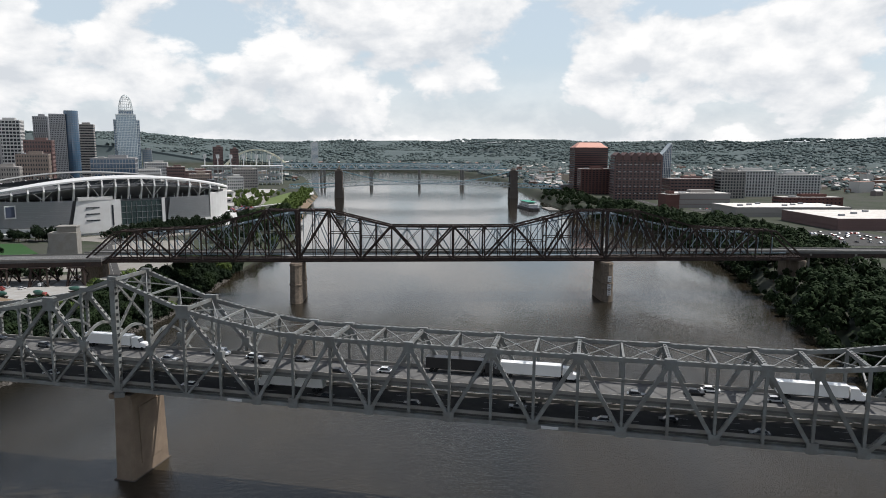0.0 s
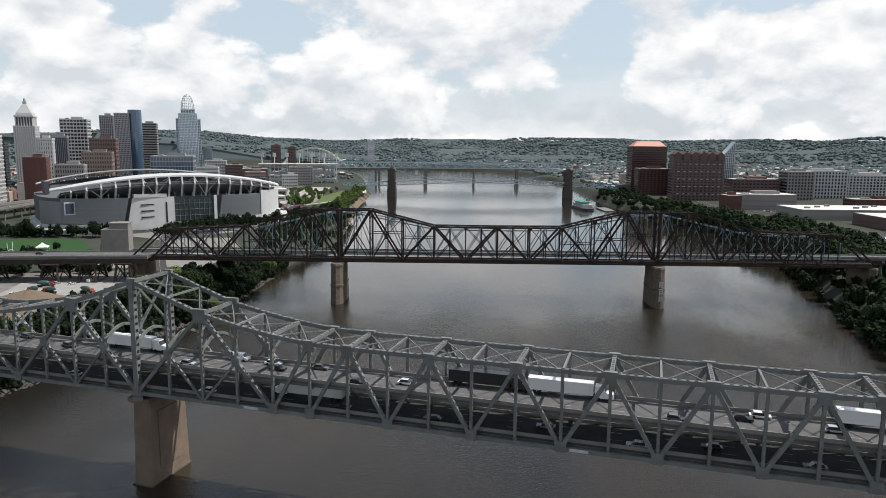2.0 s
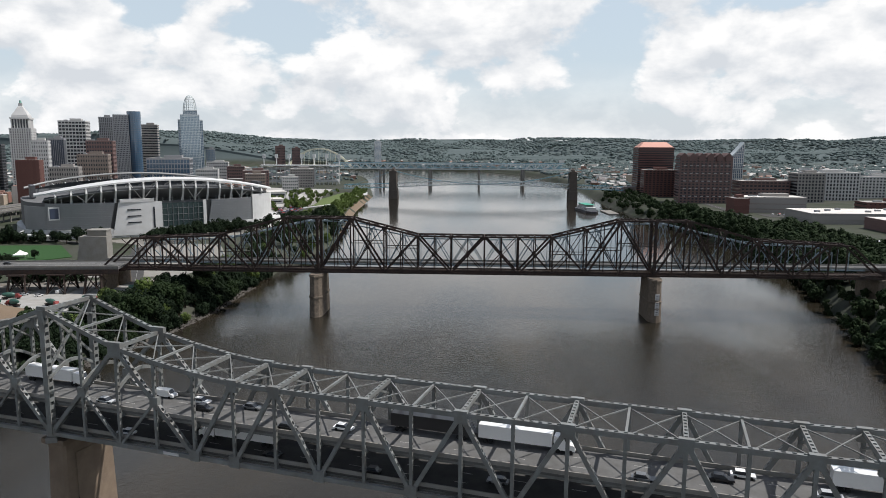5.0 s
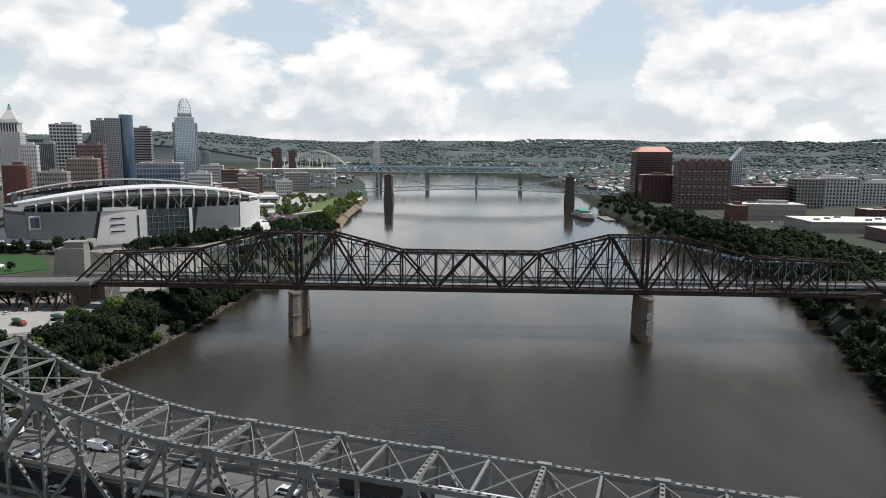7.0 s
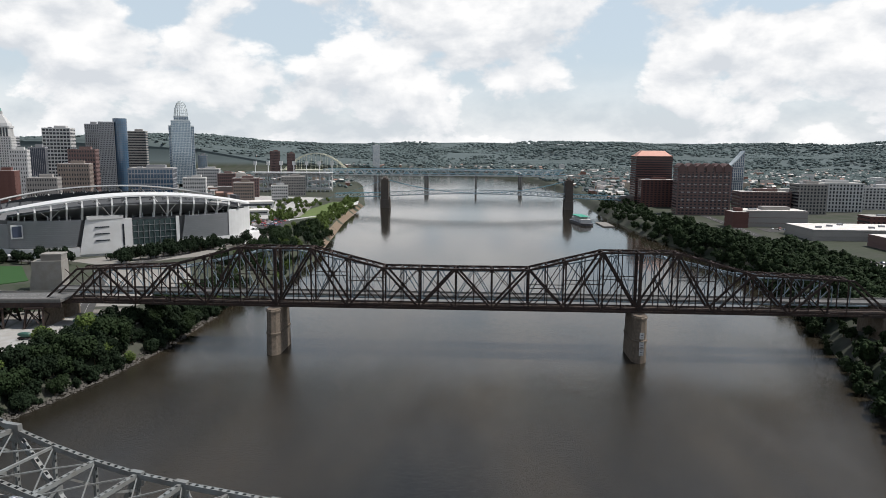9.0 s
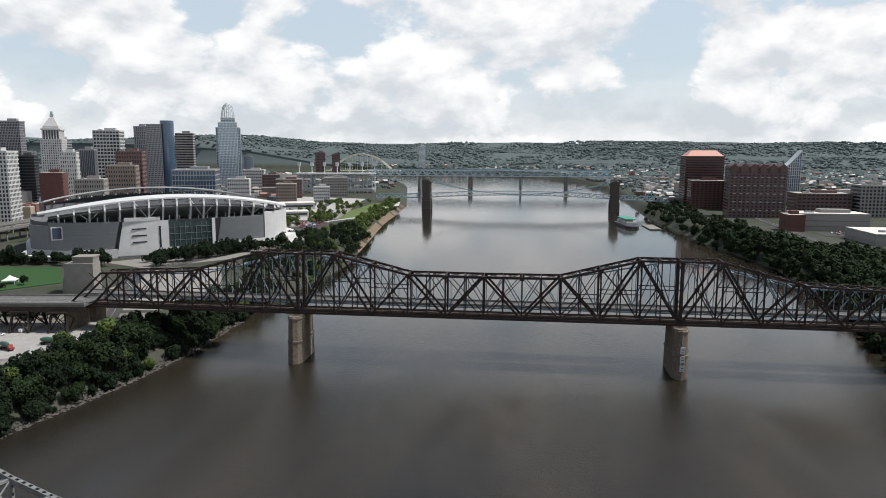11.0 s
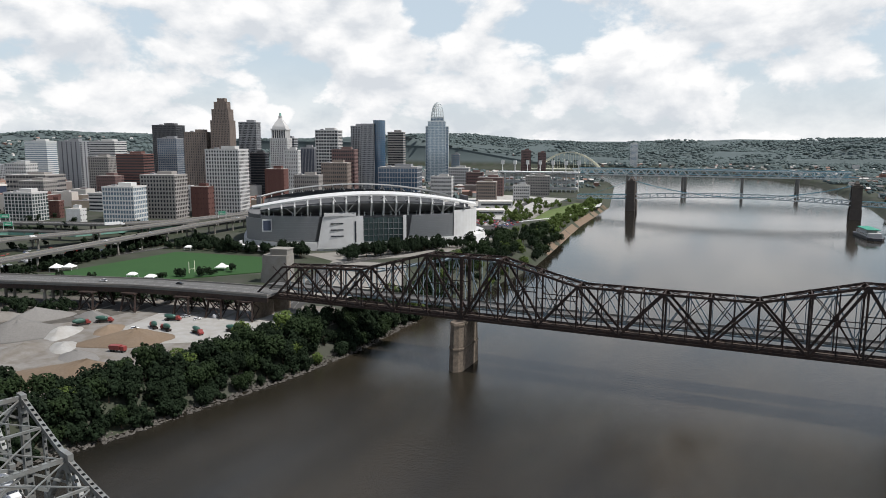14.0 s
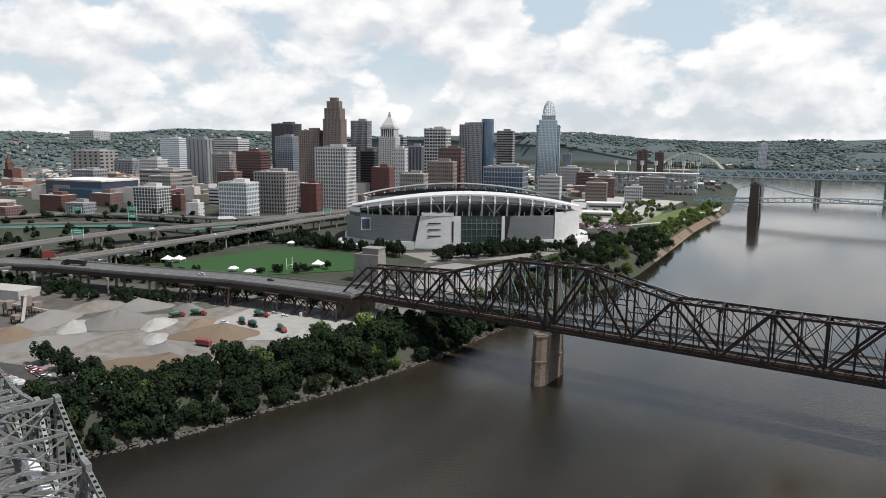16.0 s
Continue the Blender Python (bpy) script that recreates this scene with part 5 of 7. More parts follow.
facade("louvre_screen", -104, -54, 9, 33, LOUVRE, 0, 5, 1.0, 14, "grey metal louvre screen")
facade("white_wall", -52, -8, 2, 33, WHITE, 6, 0, 2.0, 0, "white clad wall block")
facade("glass_front", -7.5, 31, 2, 31, GLASS_GREEN, 0, 0, 0.6, 0, "dark green tinted glass front")
facade("base_wall", 34, 114, 0.5, 10, WHITE, 0, 0, 3.2, 0, "low white base wall")
facade("base_wall", -112, -52, 0.5, 8.5, WHITE, 0, 0, 3.2, 0, "low white base wall")
facade("white_frame", 31, 34, 2, 33, WHITE, 0, 0, 2.0)
facade("louvre_screen", 36, 84, 9, 33, LOUVRE, 4, 0, 1.0, 14, "grey metal louvre screen")
facade("white_wall", 84, 116, 6, 36, WHITE, 0, 0, 2.2, 0, "white clad end wall")
facade("louvre_screen", -119, -104, 4, 30, LOUVRE, 0, 0, 1.6, 0, "white clad end wall")
for z in (14, 20, 26):
    part("slot_window", Build().box((-33, curve(-33) - 2.15, z), (12, 0.5, 1.1)), GLASS_DARK, stad)
part("slot_window", Build().box((-15.5, curve(-15.5) - 2.15, 18), (1.5, 0.5, 20)), GLASS_DARK, stad)
for i in range(9):
    s = -7.5 + 38.5 * i / 8
    part("mullion", Build().box((s, curve(s) - 0.9, 16), (0.28, 0.6, 28)), LOUVRE, stad)
for z in (8, 14, 20, 26):
    part("transom", Build().box((12, curve(12) - 0.8, z), (38, 0.5, 0.3)), LOUVRE, stad)
part("wall_sign", Build().box((-98, curve(-98) - 4.6, 24), (9, 0.5, 12)), WHITE, stad, "square white sign panel with dark mark")
part("wall_sign", Build().box((-98, curve(-98) - 5.0, 24), (7, 0.4, 9.5)), NAVY, stad)
part("porch_roof", Build().box((-30, curve(-30) + 1, 34.6), (30, 7, 3)), PALE, stad)
for s in np.linspace(-100, 96, 24):
    part("rail_post", Build().box((s, curve(s) + 1.0, 35), (0.4, 0.4, 4)), PALE_STEEL, stad)
part("ramp", Build().loft([[(-122 + 26 * i / 8 - 14 * math.sin(math.pi * i / 8), -62 - 24 * i / 8 + yy, zz) for yy, zz in ((0, 5 - 4 * i / 8), (-9, 5 - 4 * i / 8), (-9, 9 - 4 * i / 8), (0, 9 - 4 * i / 8))] for i in range(9)]), WHITE, stad, "curved white access ramp")
for side in (-1, 1):
    hi = -4.0
    rr = []
    for i in range(25):
        s = -104 + 208 * i / 24
        f = max(0.0, 1 - abs(s / 122) ** 2.4)
        y0, y1 = side * (abs(curve(s)) - 34), side * (abs(curve(s)) + 3)
        rr.append([(s, y0, 34 + hi), (s, y1, 37 + hi + 13 * f), (s, y1, 38.2 + hi + 13 * f), (s, y0, 35.2 + hi)])
    stand = Build().loft(rr)
    part("soffit", Build().loft([[(x, y - side * 0.0, z - 0.7) for x, y, z in (r[0], r[1])] + [(x, y, z - 0.25) for x, y, z in (r[1], r[0])] for r in rr]), GREY, stad, "grey underside of the seating deck")
    part("upper_stand", stand, SEATS, stad, "dark raked upper seating deck")
    rr = []
    for i in range(31):
        s = -112 + 224 * i / 30
        f = 1 - (s / 112) ** 2
        z, wd = 43 + hi + 13.5 * f, 4 + 19 * f
        y0 = side * (abs(curve(s * 0.98)) + 3.2)
        y1 = side * (abs(curve(s * 0.98)) + 3.2 - wd)
        rr.append([(s, y0, z), (s, y1, z + 1.5), (s, y1, z + 2.9), (s, y0, z + 1.4)])
    roof = Build().loft(rr)
    part("roof_canopy", roof, WHITE, stad, "curved white roof canopy")
    for i in range(17):
        s = -96 + 192 * i / 16
        f = 1 - (s / 112) ** 2
        yo = side * (abs(curve(s)) - 4)
        part("raker_column", Build().beam((s, side * (abs(curve(s)) - 1.5), 33), (s, side * (abs(curve(s)) + 4.6), 41 + hi + 9 * f), 1.3, 1.6, up=(1, 0, 0)).beam((s, side * (abs(curve(s)) + 4.6), 40.5 + hi + 9 * f), (s, side * (abs(curve(s)) + 2.4), 43.4 + hi + 13.5 * f), 1.3, 1.4, up=(1, 0, 0)), WHITE, stad)
        part("raker_column", Build().beam((s, side * (abs(curve(s)) - 18), 44 + hi + 8 * f), (s, side * (abs(curve(s)) + 4), 42 + hi + 13.5 * f), 0.7, 1.0, up=(1, 0, 0)), WHITE, stad)
        if i % 4 == 2:
            for dsx in (-12, 12):
                part("cross_brace", Build().beam((s, yo, 34), (s + dsx, side * (abs(curve(s + dsx)) + 4), 42 + hi + 13.5 * (1 - ((s + dsx) / 112) ** 2)), 0.5, 0.6), WHITE, stad)
part("pitch", Build().box((0, 0, 9.3), (118, 62, 0.4)), TURF, stad)
part("end_board", Build().box((108, -30, 40), (4, 22, 14)), DARK, stad, "dark back of a score board")
part("end_board", Build().box((-108, 10, 40), (4, 30, 12)), DARK, stad, "dark back of a score board")
part("side_terrace", Build().loft([[(100 + 30 * math.cos(a) * k, -20 + 56 * math.sin(a) * k, z) for a in (math.pi * (i / 12 - 0.5) for i in range(13))] for k, z in ((1.12, 0), (1.05, 10), (0.9, 10.5))], close=False), WHITE, stad, "curved white side terrace")

# ---------------------------------------------------------------- roads, yard and field on the near bank


def ribbon(name, label, pts, width, z, thick, material, rails=True, columns=0.0, cat="viaduct", col_z0=10.0, girder=None):
    """A road along a line of (x, y) points, with parapets and columns under it."""
    t = thing(name, label, cat)
    P = [Vector((x, y, 0)) for x, y in pts]
    Z = z if isinstance(z, (list, tuple)) else [z] * len(P)
    left, right = [], []
    for i, p in enumerate(P):
        d = (P[min(i + 1, len(P) - 1)] - P[max(i - 1, 0)]).normalized()
        n = Vector((-d.y, d.x, 0))
        left.append(p + n * width / 2)
        right.append(p - n * width / 2)

    def strip(a0, a1, z0, z1):
        rings = []
        for i in range(len(P)):
            l_, r_ = left[i].lerp(right[i], a0), left[i].lerp(right[i], a1)
            rings.append([(l_.x, l_.y, Z[i] + z0), (r_.x, r_.y, Z[i] + z0), (r_.x, r_.y, Z[i] + z1), (l_.x, l_.y, Z[i] + z1)])
        return Build().loft(rings)
    part("deck", strip(0, 1, -thick, 0), material, t)
    if girder:
        for a in (0.02, 0.5, 0.96):
            part("girder", strip(a, a + 0.03, -thick - 2.9, -thick), girder, t)
    if rails:
        e = 0.35 / width
        part("parapet", strip(0, e, 0, 0.95), CONCRETE, t)
        part("parapet", strip(1 - e, 1, 0, 0.95), CONCRETE, t)
    for a in (0.33, 0.66):
        part("lane_line", strip(a, a + 0.16 / width, 0.008, 0.02), PAINT, t)
    if columns:
        for i in range(len(P) - 1):
            seg = (P[i + 1] - P[i]).length
            for k in range(max(1, int(seg / columns))):
                u = (k + 0.5) / max(1, int(seg / columns))
                for a in (0.2, 0.8):
                    c = left[i].lerp(left[i + 1], u).lerp(right[i].lerp(right[i + 1], u), a)
                    zz = Z[i] + (Z[i + 1] - Z[i]) * u - thick
                    part("column", Build().tube((c.x, c.y, col_z0), (c.x, c.y, zz - 0.3), 0.85, 0.85, 8), CONCRETE, t)
                cl, cr = left[i].lerp(left[i + 1], u), right[i].lerp(right[i + 1], u)
                part("cap_beam", Build().beam((cl.x, cl.y, zz - 0.8), (cr.x, cr.y, zz - 0.8), 1.4, 1.4), CONCRETE, t)
    return t


ribbon("approach_road", "long pale road viaduct leading onto the bridges", [(-112, 8), (-160, 3), (-206, -4), (-250, -17), (-293, -29), (-344, -42), (-400, -66), (-520, -120), (-700, -200)], 21, 27.6, 1.3, OLD_ROAD, True, 0, girder=DARK_STEEL)
ribbon("highway_ramp", "curving elevated highway with concrete parapets", [(-440, 560), (-432, 440), (-426, 371), (-417, 272), (-402, 184), (-392, 122), (-385, 70), (-378, 30), (-375, 2), (-371, -41), (-374, -70)], 13, 25.5, 1.4, OLD_ROAD, True, 30)
ribbon("highway_ramp", "wide elevated highway with concrete parapets", [(-455, 300), (-461, 210), (-478, 149), (-490, 100), (-482, 34), (-467, -26), (-455, -90), (-450, -220)], 17, 25.0, 1.4, OLD_ROAD, True, 34)
ribbon("highway_ramp", "distant elevated highway past the office blocks", [(-470, 560), (-467, 405), (-474, 297), (-518, 238), (-637, 200), (-712, 155), (-732, 92), (-760, -80)], 19, 24.0, 1.4, OLD_ROAD, True, 36)
ribbon("highway_ramp", "narrow ramp with a green painted girder", [(-449, 293), (-494, 176), (-568, 157), (-622, 107), (-700, 20)], 10, 23.0, 1.2, OLD_ROAD, True, 34, girder=COPPER)
ribbon("riverside_street", "paved riverside street behind the field", [(-120, 30), (-150, 95), (-185, 175), (-150, 290), (-128, 420), (-165, 600), (-220, 800), (-250, 1050)], 13, 12.25, 0.2, ASPHALT, False, 0, "street")
ribbon("riverside_street", "paved service road along the field", [(-420, 20), (-395, 110), (-385, 210), (-330, 225), (-240, 200)], 10, 12.25, 0.2, ASPHALT, False, 0, "street")
ribbon("park_path", "pale curving path through the riverside park", [(-150, 560), (-105, 660), (-118, 760), (-100, 850), (-112, 930)], 7, 12.3, 0.2, PALE, False, 0, "path")
ribbon("park_path", "pale promenade along the riverside park", [(-175, 500), (-150, 620), (-165, 740), (-190, 880)], 18, 12.25, 0.2, CONCRETE, False, 0, "path")
ribbon("riverside_street", "paved street along the far bank shops", [(395, 120), (420, 250), (440, 420), (455, 640), (470, 900)], 12, 12.3, 0.2, ASPHALT, False, 0, "street")
ribbon("approach_road", "road viaduct from the far bank onto the blue bridge", [(330, 31), (420, 24), (520, 10), (700, -20)], 14, 27.6, 1.3, OLD_ROAD, True, 28, girder=DARK_STEEL)

# trestle towers of the old railway under the approach road
for i, (x, y) in enumerate(((-126, 3), (-147, 1), (-168, -3), (-204, -9), (-230, -17))):
    t = thing("trestle_tower", "dark riveted steel trestle tower under the viaduct", "trestle", pose(x, y, 11.6, 0, 0, 8), group="trestle towers")
    for sx in (-4.5, 4.5):
        for sy in (-8, 8):
            part("leg", Build().beam((sx * 1.15, sy * 1.15, 0), (sx * 0.9, sy * 0.8, 12.0), 1.0, 1.0), DARK_STEEL, t)
    for sy in (-1, 1):
        for a in (-1, 1):
            part("cross_brace", Build().beam((a * 5.0, sy * 9, 0.6), (-a * 4.1, sy * 6.6, 12), 0.45, 0.45), DARK_STEEL, t)
    for sx in (-1, 1):
        for a in (-1, 1):
            part("cross_brace", Build().beam((sx * 5.0, a * 9, 0.6), (sx * 4.1, -a * 6.6, 12), 0.45, 0.45), DARK_STEEL, t)
    part("cap_beam", Build().box((0, 0, 12.5), (10, 17, 0.9)), DARK_STEEL, t)
    t.scale = (1, 1, 0.93)
    for sx in (-1, 1):
        part("footing", Build().box((sx * 5.1, 0, 0.3), (2, 21, 0.9)), CONCRETE, t)

for x, y in ((-262, -22), (-292, -32), (-322, -40), (-352, -50), (-390, -66)):
    t = thing("viaduct_bent", "concrete column bent under the approach road", "column", pose(x, y, 11.5, 0, 0, 15), group="viaduct bents")
    for s in (-7, 0, 7):
        part("column", Build().tube((0, s, 0), (0, s, 11.4), 0.9, 0.9, 8), CONCRETE, t)
    part("cap_beam", Build().box((0, 0, 11.3), (1.6, 18, 1.2)), CONCRETE, t)
# the gravel yard
solid("loading_yard", Build().prism([(-176, -46), (-138, -62), (-104, -40), (-84, 6), (-96, 34), (-150, 10), (-184, -12)], 11.9, 12.2), PALE_GRAVEL, "pale trodden stone ground where the lorries stand", "yard", kind="structure")
yard = solid("gravel_yard", Build().prism([(-330, -190), (-178, -172), (-112, -146), (-96, -95), (-82, -40), (-76, 20), (-98, 46), (-200, 20), (-330, -20)], 11.3, 12.18), SAND, "pale sand and gravel yard of a concrete works", "yard", kind="structure")


def heap(name, label, x, y, rx, ry, h, material, rot=0.0, seed=1):
    n, rings = 28, []
    for k in range(9):
        u = k / 8
        ring = []
        for i in range(n):
            a = 2 * math.pi * i / n
            w = 1 + 0.22 * noise.noise(Vector((math.cos(a) * 1.3 + seed, math.sin(a) * 1.3, seed * 2.0))) + 0.06 * noise.noise(Vector((math.cos(a) * 5, math.sin(a) * 5, u * 4 + seed)))
            r = (1 - u) ** 0.9 * w
            z = h * u * (1 + 0.12 * noise.noise(Vector((a * 2, u * 3, seed))))
            ring.append((rx * r * math.cos(a) + 0.25 * rx * u * math.sin(seed), ry * r * math.sin(a), z - 0.3))
        rings.append(ring)
    ob = solid(name, Build().loft(rings), material, label, "heap", "gravel heaps", m=pose(x, y, 12.1, 0, 0, rot))
    for p in ob.data.polygons:
        p.use_smooth = True


for i, (x, y, rx, ry, h, m_, lab) in enumerate((
        (-128, -114, 33, 16, 8.7, BROWN_SAND, "large brown sand heap with eroded sides"), (-153, -62, 24, 15, 6.7, BROWN_SAND, "broad tan sand heap in the yard"),
        (-212, -78, 24, 16, 9.4, GRAVEL, "steep grey gravel heap in the yard"), (-205, -118, 26, 14, 4.9, GRAVEL, "low grey gravel heap in the yard"),
        (-235, -48, 20, 10, 7.2, GRAVEL, "grey gravel heap under the viaduct"), (-258, -66, 24, 12, 5.8, SAND, "pale sand heap near the viaduct"),
        (-185, -100, 22, 12, 3.8, SAND, "low pale sand heap in the yard"), (-250, -100, 22, 14, 6.7, GRAVEL, "grey gravel heap by the plant"),
        (-178, -52, 13, 8, 3.5, BROWN_SAND, "small brown sand heap in the yard"),
        (-196, -66, 17, 9, 4.6, PALE_GRAVEL, "pale crushed stone heap in the yard"), (-226, -96, 16, 10, 5.5, PALE_GRAVEL, "pale crushed stone heap by the plant"),
        (-172, -84, 15, 7, 3.0, PALE_GRAVEL, "low pale crushed stone heap"), (-238, -122, 20, 10, 4.4, BROWN_SAND, "brown sand heap near the plant"),
        (-150, -92, 14, 8, 3.4, GRAVEL, "small grey gravel heap in the yard"), (-208, -36, 15, 8, 5.0, GRAVEL, "grey gravel heap below the trestles"))):
    heap("spoil_mound", lab, x, y, rx, ry, h, m_, 25 + 11 * i, i + 1.3)

# the plant at the edge of the yard
# a darker ground sheet over the left part of the yard
solid("storage_ground", Build().prism([(-345, -150), (-262, -128), (-238, -78), (-206, -40), (-196, 10), (-345, -14)], 11.6, 12.21), DARK_GROUND, "dark ground round the concrete works", "yard", kind="structure")
plant = thing("concrete_plant", "weathered concrete works with conveyors and bins", "plant", pose(-275, -104, 12))
for x, y, w, d, h in ((-6, 0, 6, 5, 9), (6, 4, 4, 4, 13), (-14, 10, 10, 6, 5), (15, -6, 6, 4, 5), (0, 12, 5, 5, 7)):
    part("bin", Build().loft([[(x + sx * w * k, y + sy * d * k, z) for sx, sy in ((-1, -1), (1, -1), (1, 1), (-1, 1))] for k, z in ((0.16, h * 0.35), (0.5, h * 0.55), (0.5, h))]), TAN_BRICK, plant)
    for sx in (-1, 1):
        for sy in (-1, 1):
            part("leg", Build().box((x + sx * w * 0.42, y + sy * d * 0.42, h * 0.28), (0.5, 0.5, h * 0.56)), DARK_STEEL, plant)
for a, c in (((-10, -4, 9), (18, 16, 2)), ((6, 4, 13), (26, -8, 3))):
    part("conveyor", Build().beam(a, c, 1.6, 1.2), TAN, plant)
solid("long_shed", Build().prism([(-352, -92), (-318, -82), (-322, -66), (-356, -76)], 11.5, 18), ROOF_GREY, "long grey shed under the viaduct", "shed")
solid("car_park", Build().prism([(-230, -215), (-118, -170), (-130, -149), (-172, -141), (-240, -160)], 11.2, 12.22), ASPHALT, "asphalt car park beside the bridge", "car park", kind="structure")

# the green field with tents
solid("sports_field", Build().prism([(-358, 36), (-262, 60), (-214, 124), (-258, 182), (-354, 172)], 11.5, 12.6), TURF, "mown green sports field", "field", kind="structure")
lines = thing("goal_posts", "pair of yellow goal posts on the field", "goal", pose(-262, 96, 12.6))
for y in (-3, 3):
    part("post", Build().tube((0, y, 0), (0, y, 9), 0.25, 0.25, 6), YELLOW_STEEL, lines)
part("crossbar", Build().beam((0, -3, 3), (0, 3, 3), 0.25, 0.25), YELLOW_STEEL, lines)

def tent(x, y, s=1.0):
    t = thing("party_tent", "white peaked party tent beside the field", "tent", pose(x, y, 12.5, 0, 0, 20), group="field tents")
    w = 5 * s
    part("canopy", Build().loft([[(sx * a, sy * a, z) for sx, sy in ((-1, -1), (1, -1), (1, 1), (-1, 1))] for a, z in ((w, 2.4), (w, 3.0), (w * 0.45, 4.4), (0.15, 7.2 * s))]), TENT, t)
    for sx in (-1, 1):
        for sy in (-1, 1):
            part("pole", Build().tube((sx * w * 0.95, sy * w * 0.95, 0), (sx * w * 0.95, sy * w * 0.95, 2.6), 0.12, 0.12, 6), PALE_STEEL, t)


for x, y, s in ((-366, 58, 0.8), (-359, 64, 0.8), (-287, 61, 0.62), (-267, 60, 0.68), (-249, 115, 0.85), (-353, 186, 0.65)):
    tent(x, y, s)

# the square concrete tower at the bridge end
ct = thing("concrete_tower", "square stained concrete tower beside the viaduct", "tower", pose(-180, 98, 11.5, 0, 0, 12))
part("body", Build().box((0, 0, 10.5), (19, 13, 21)), CONCRETE, ct)
part("upper_body", Build().box((2.5, 1, 22.5), (13, 11, 5)), CONCRETE, ct)
part("cap", Build().box((2.5, 1, 25.2), (14, 12, 0.8)), CONCRETE, ct)
part("buttress", Build().loft([[(-9.5 - a, s, z) for s in (-6, 6)] + [(-9.4, 6, z), (-9.4, -6, z)] for a, z in ((2.2, 0), (1.2, 9), (0.1, 14))]), CONCRETE, ct)

# highway signs
for x, y, z, w in ((-470, 40, 26, 9), (-560, 150, 25, 8), (-640, 200, 25, 9), (-690, 160, 25, 8), (-440, 330, 26, 8)):
    t = thing("highway_sign", "green highway sign on a steel gantry", "road sign", pose(x, y, z - 0.5, 0, 0, 40), group="highway signs")
    part("panel", Build().box((0, 0, 6.5), (w, 0.3, 4.2)), GREEN_SIGN, t)
    for i in range(2):
        part("text_bar", Build().box((0, -0.2, 7.4 - 1.6 * i), (w * 0.7, 0.06, 0.5)), WHITE, t)
    for s in (-1, 1):
        part("post", Build().tube((s * w * 0.55, 0.2, 0), (s * w * 0.55, 0.2, 9), 0.22, 0.22, 6), PALE_STEEL, t)
t = thing("billboard", "red billboard beside the viaduct ramp", "billboard", pose(-362, -40, 12, 0, 0, 35))
part("panel", Build().box((0, 0, 20), (9, 0.5, 4.5)), RED_PAINT, t)
part("post", Build().tube((0, 0.5, 0), (0, 0.5, 18), 0.5, 0.5, 8), DARK_STEEL, t)

# the moored boat with the green roof, and its landing
boat = thing("river_boat", "moored river boat with a green roof", "boat", pose(271, 690, 0, 0, 0, 8))
part("hull", Build().loft([[(sx * a, y, z) for sx, z in ((-1, 0.2), (1, 0.2), (1.08, 3.2), (-1.08, 3.2))] for y, a in ((-38, 4), (-30, 9), (30, 9), (38, 7))]), DARK, boat)
part("deckhouse", Build().box((0, 0, 5.6), (15, 52, 4.8)), PALE, boat)
part("upper_house", Build().box((0, 4, 9.6), (12, 34, 3.2)), PALE, boat)
part("green_roof", Build().box((0, 2, 11.5), (15, 44, 0.7)), TEAL_ROOF, boat, "bright green roof")
for i in range(7):
    for s in (-1, 1):
        part("window", Build().box((s * 7.55, -20 + i * 6.5, 5.6), (0.12, 3.4, 2)), GLASS_DARK, boat)
solid("landing_stage", Build().prism([(296, 640), (312, 642), (310, 700), (294, 698)], -0.6, 1.4), CONCRETE, "low floating landing stage", "landing stage")
solid("park_lawn", Build().prism([(-160, 610), (-96, 600), (-108, 900), (-150, 900)], 11.4, 12.2), GRASS, "bright green riverside park lawn", "lawn", kind="structure")
rings = []
for y in range(380, 960, 12):
    rings.append([(bank_left(y) - d, y, land(d, bank_left(y) - d, y) + 0.2) for d in (0.5, 2, 4, 6, 8, 10, 12, 13)])
solid("sandy_bank", Build().loft(rings, close=False, cap=False), BROWN_SAND, "pale sandy river bank below the park", "bank", kind="structure")
solid("car_park", Build().prism([(-492, -60), (-395, -30), (-398, 190), (-500, 220), (-530, 60)], 11.4, 12.2), ASPHALT, "dark car park under the highway ramps", "car park", kind="structure")
solid("car_park", Build().prism([(-185, 480), (-120, 455), (-140, 560), (-215, 600)], 11.4, 12.23), ASPHALT, "dark car park beside the stadium", "car park", kind="structure")
for i, pts in enumerate(([(395, 170), (540, 150), (540, 270), (410, 280)], [(560, 170), (900, 150), (900, 265), (560, 270)], [(470, 500), (700, 500), (700, 545), (470, 540)])):
    solid("car_park", Build().prism(pts, 11.4, 12.25), ASPHALT, "broad asphalt car park on the far bank", "car park", kind="structure")
solid("stadium_plaza", Build().prism([(-240, 214), (-190, 190), (-128, 260), (-112, 420), (-150, 480), (-130, 330)], 11.4, 12.21), CONCRETE, "pale paved plaza around the stadium", "plaza", kind="structure")

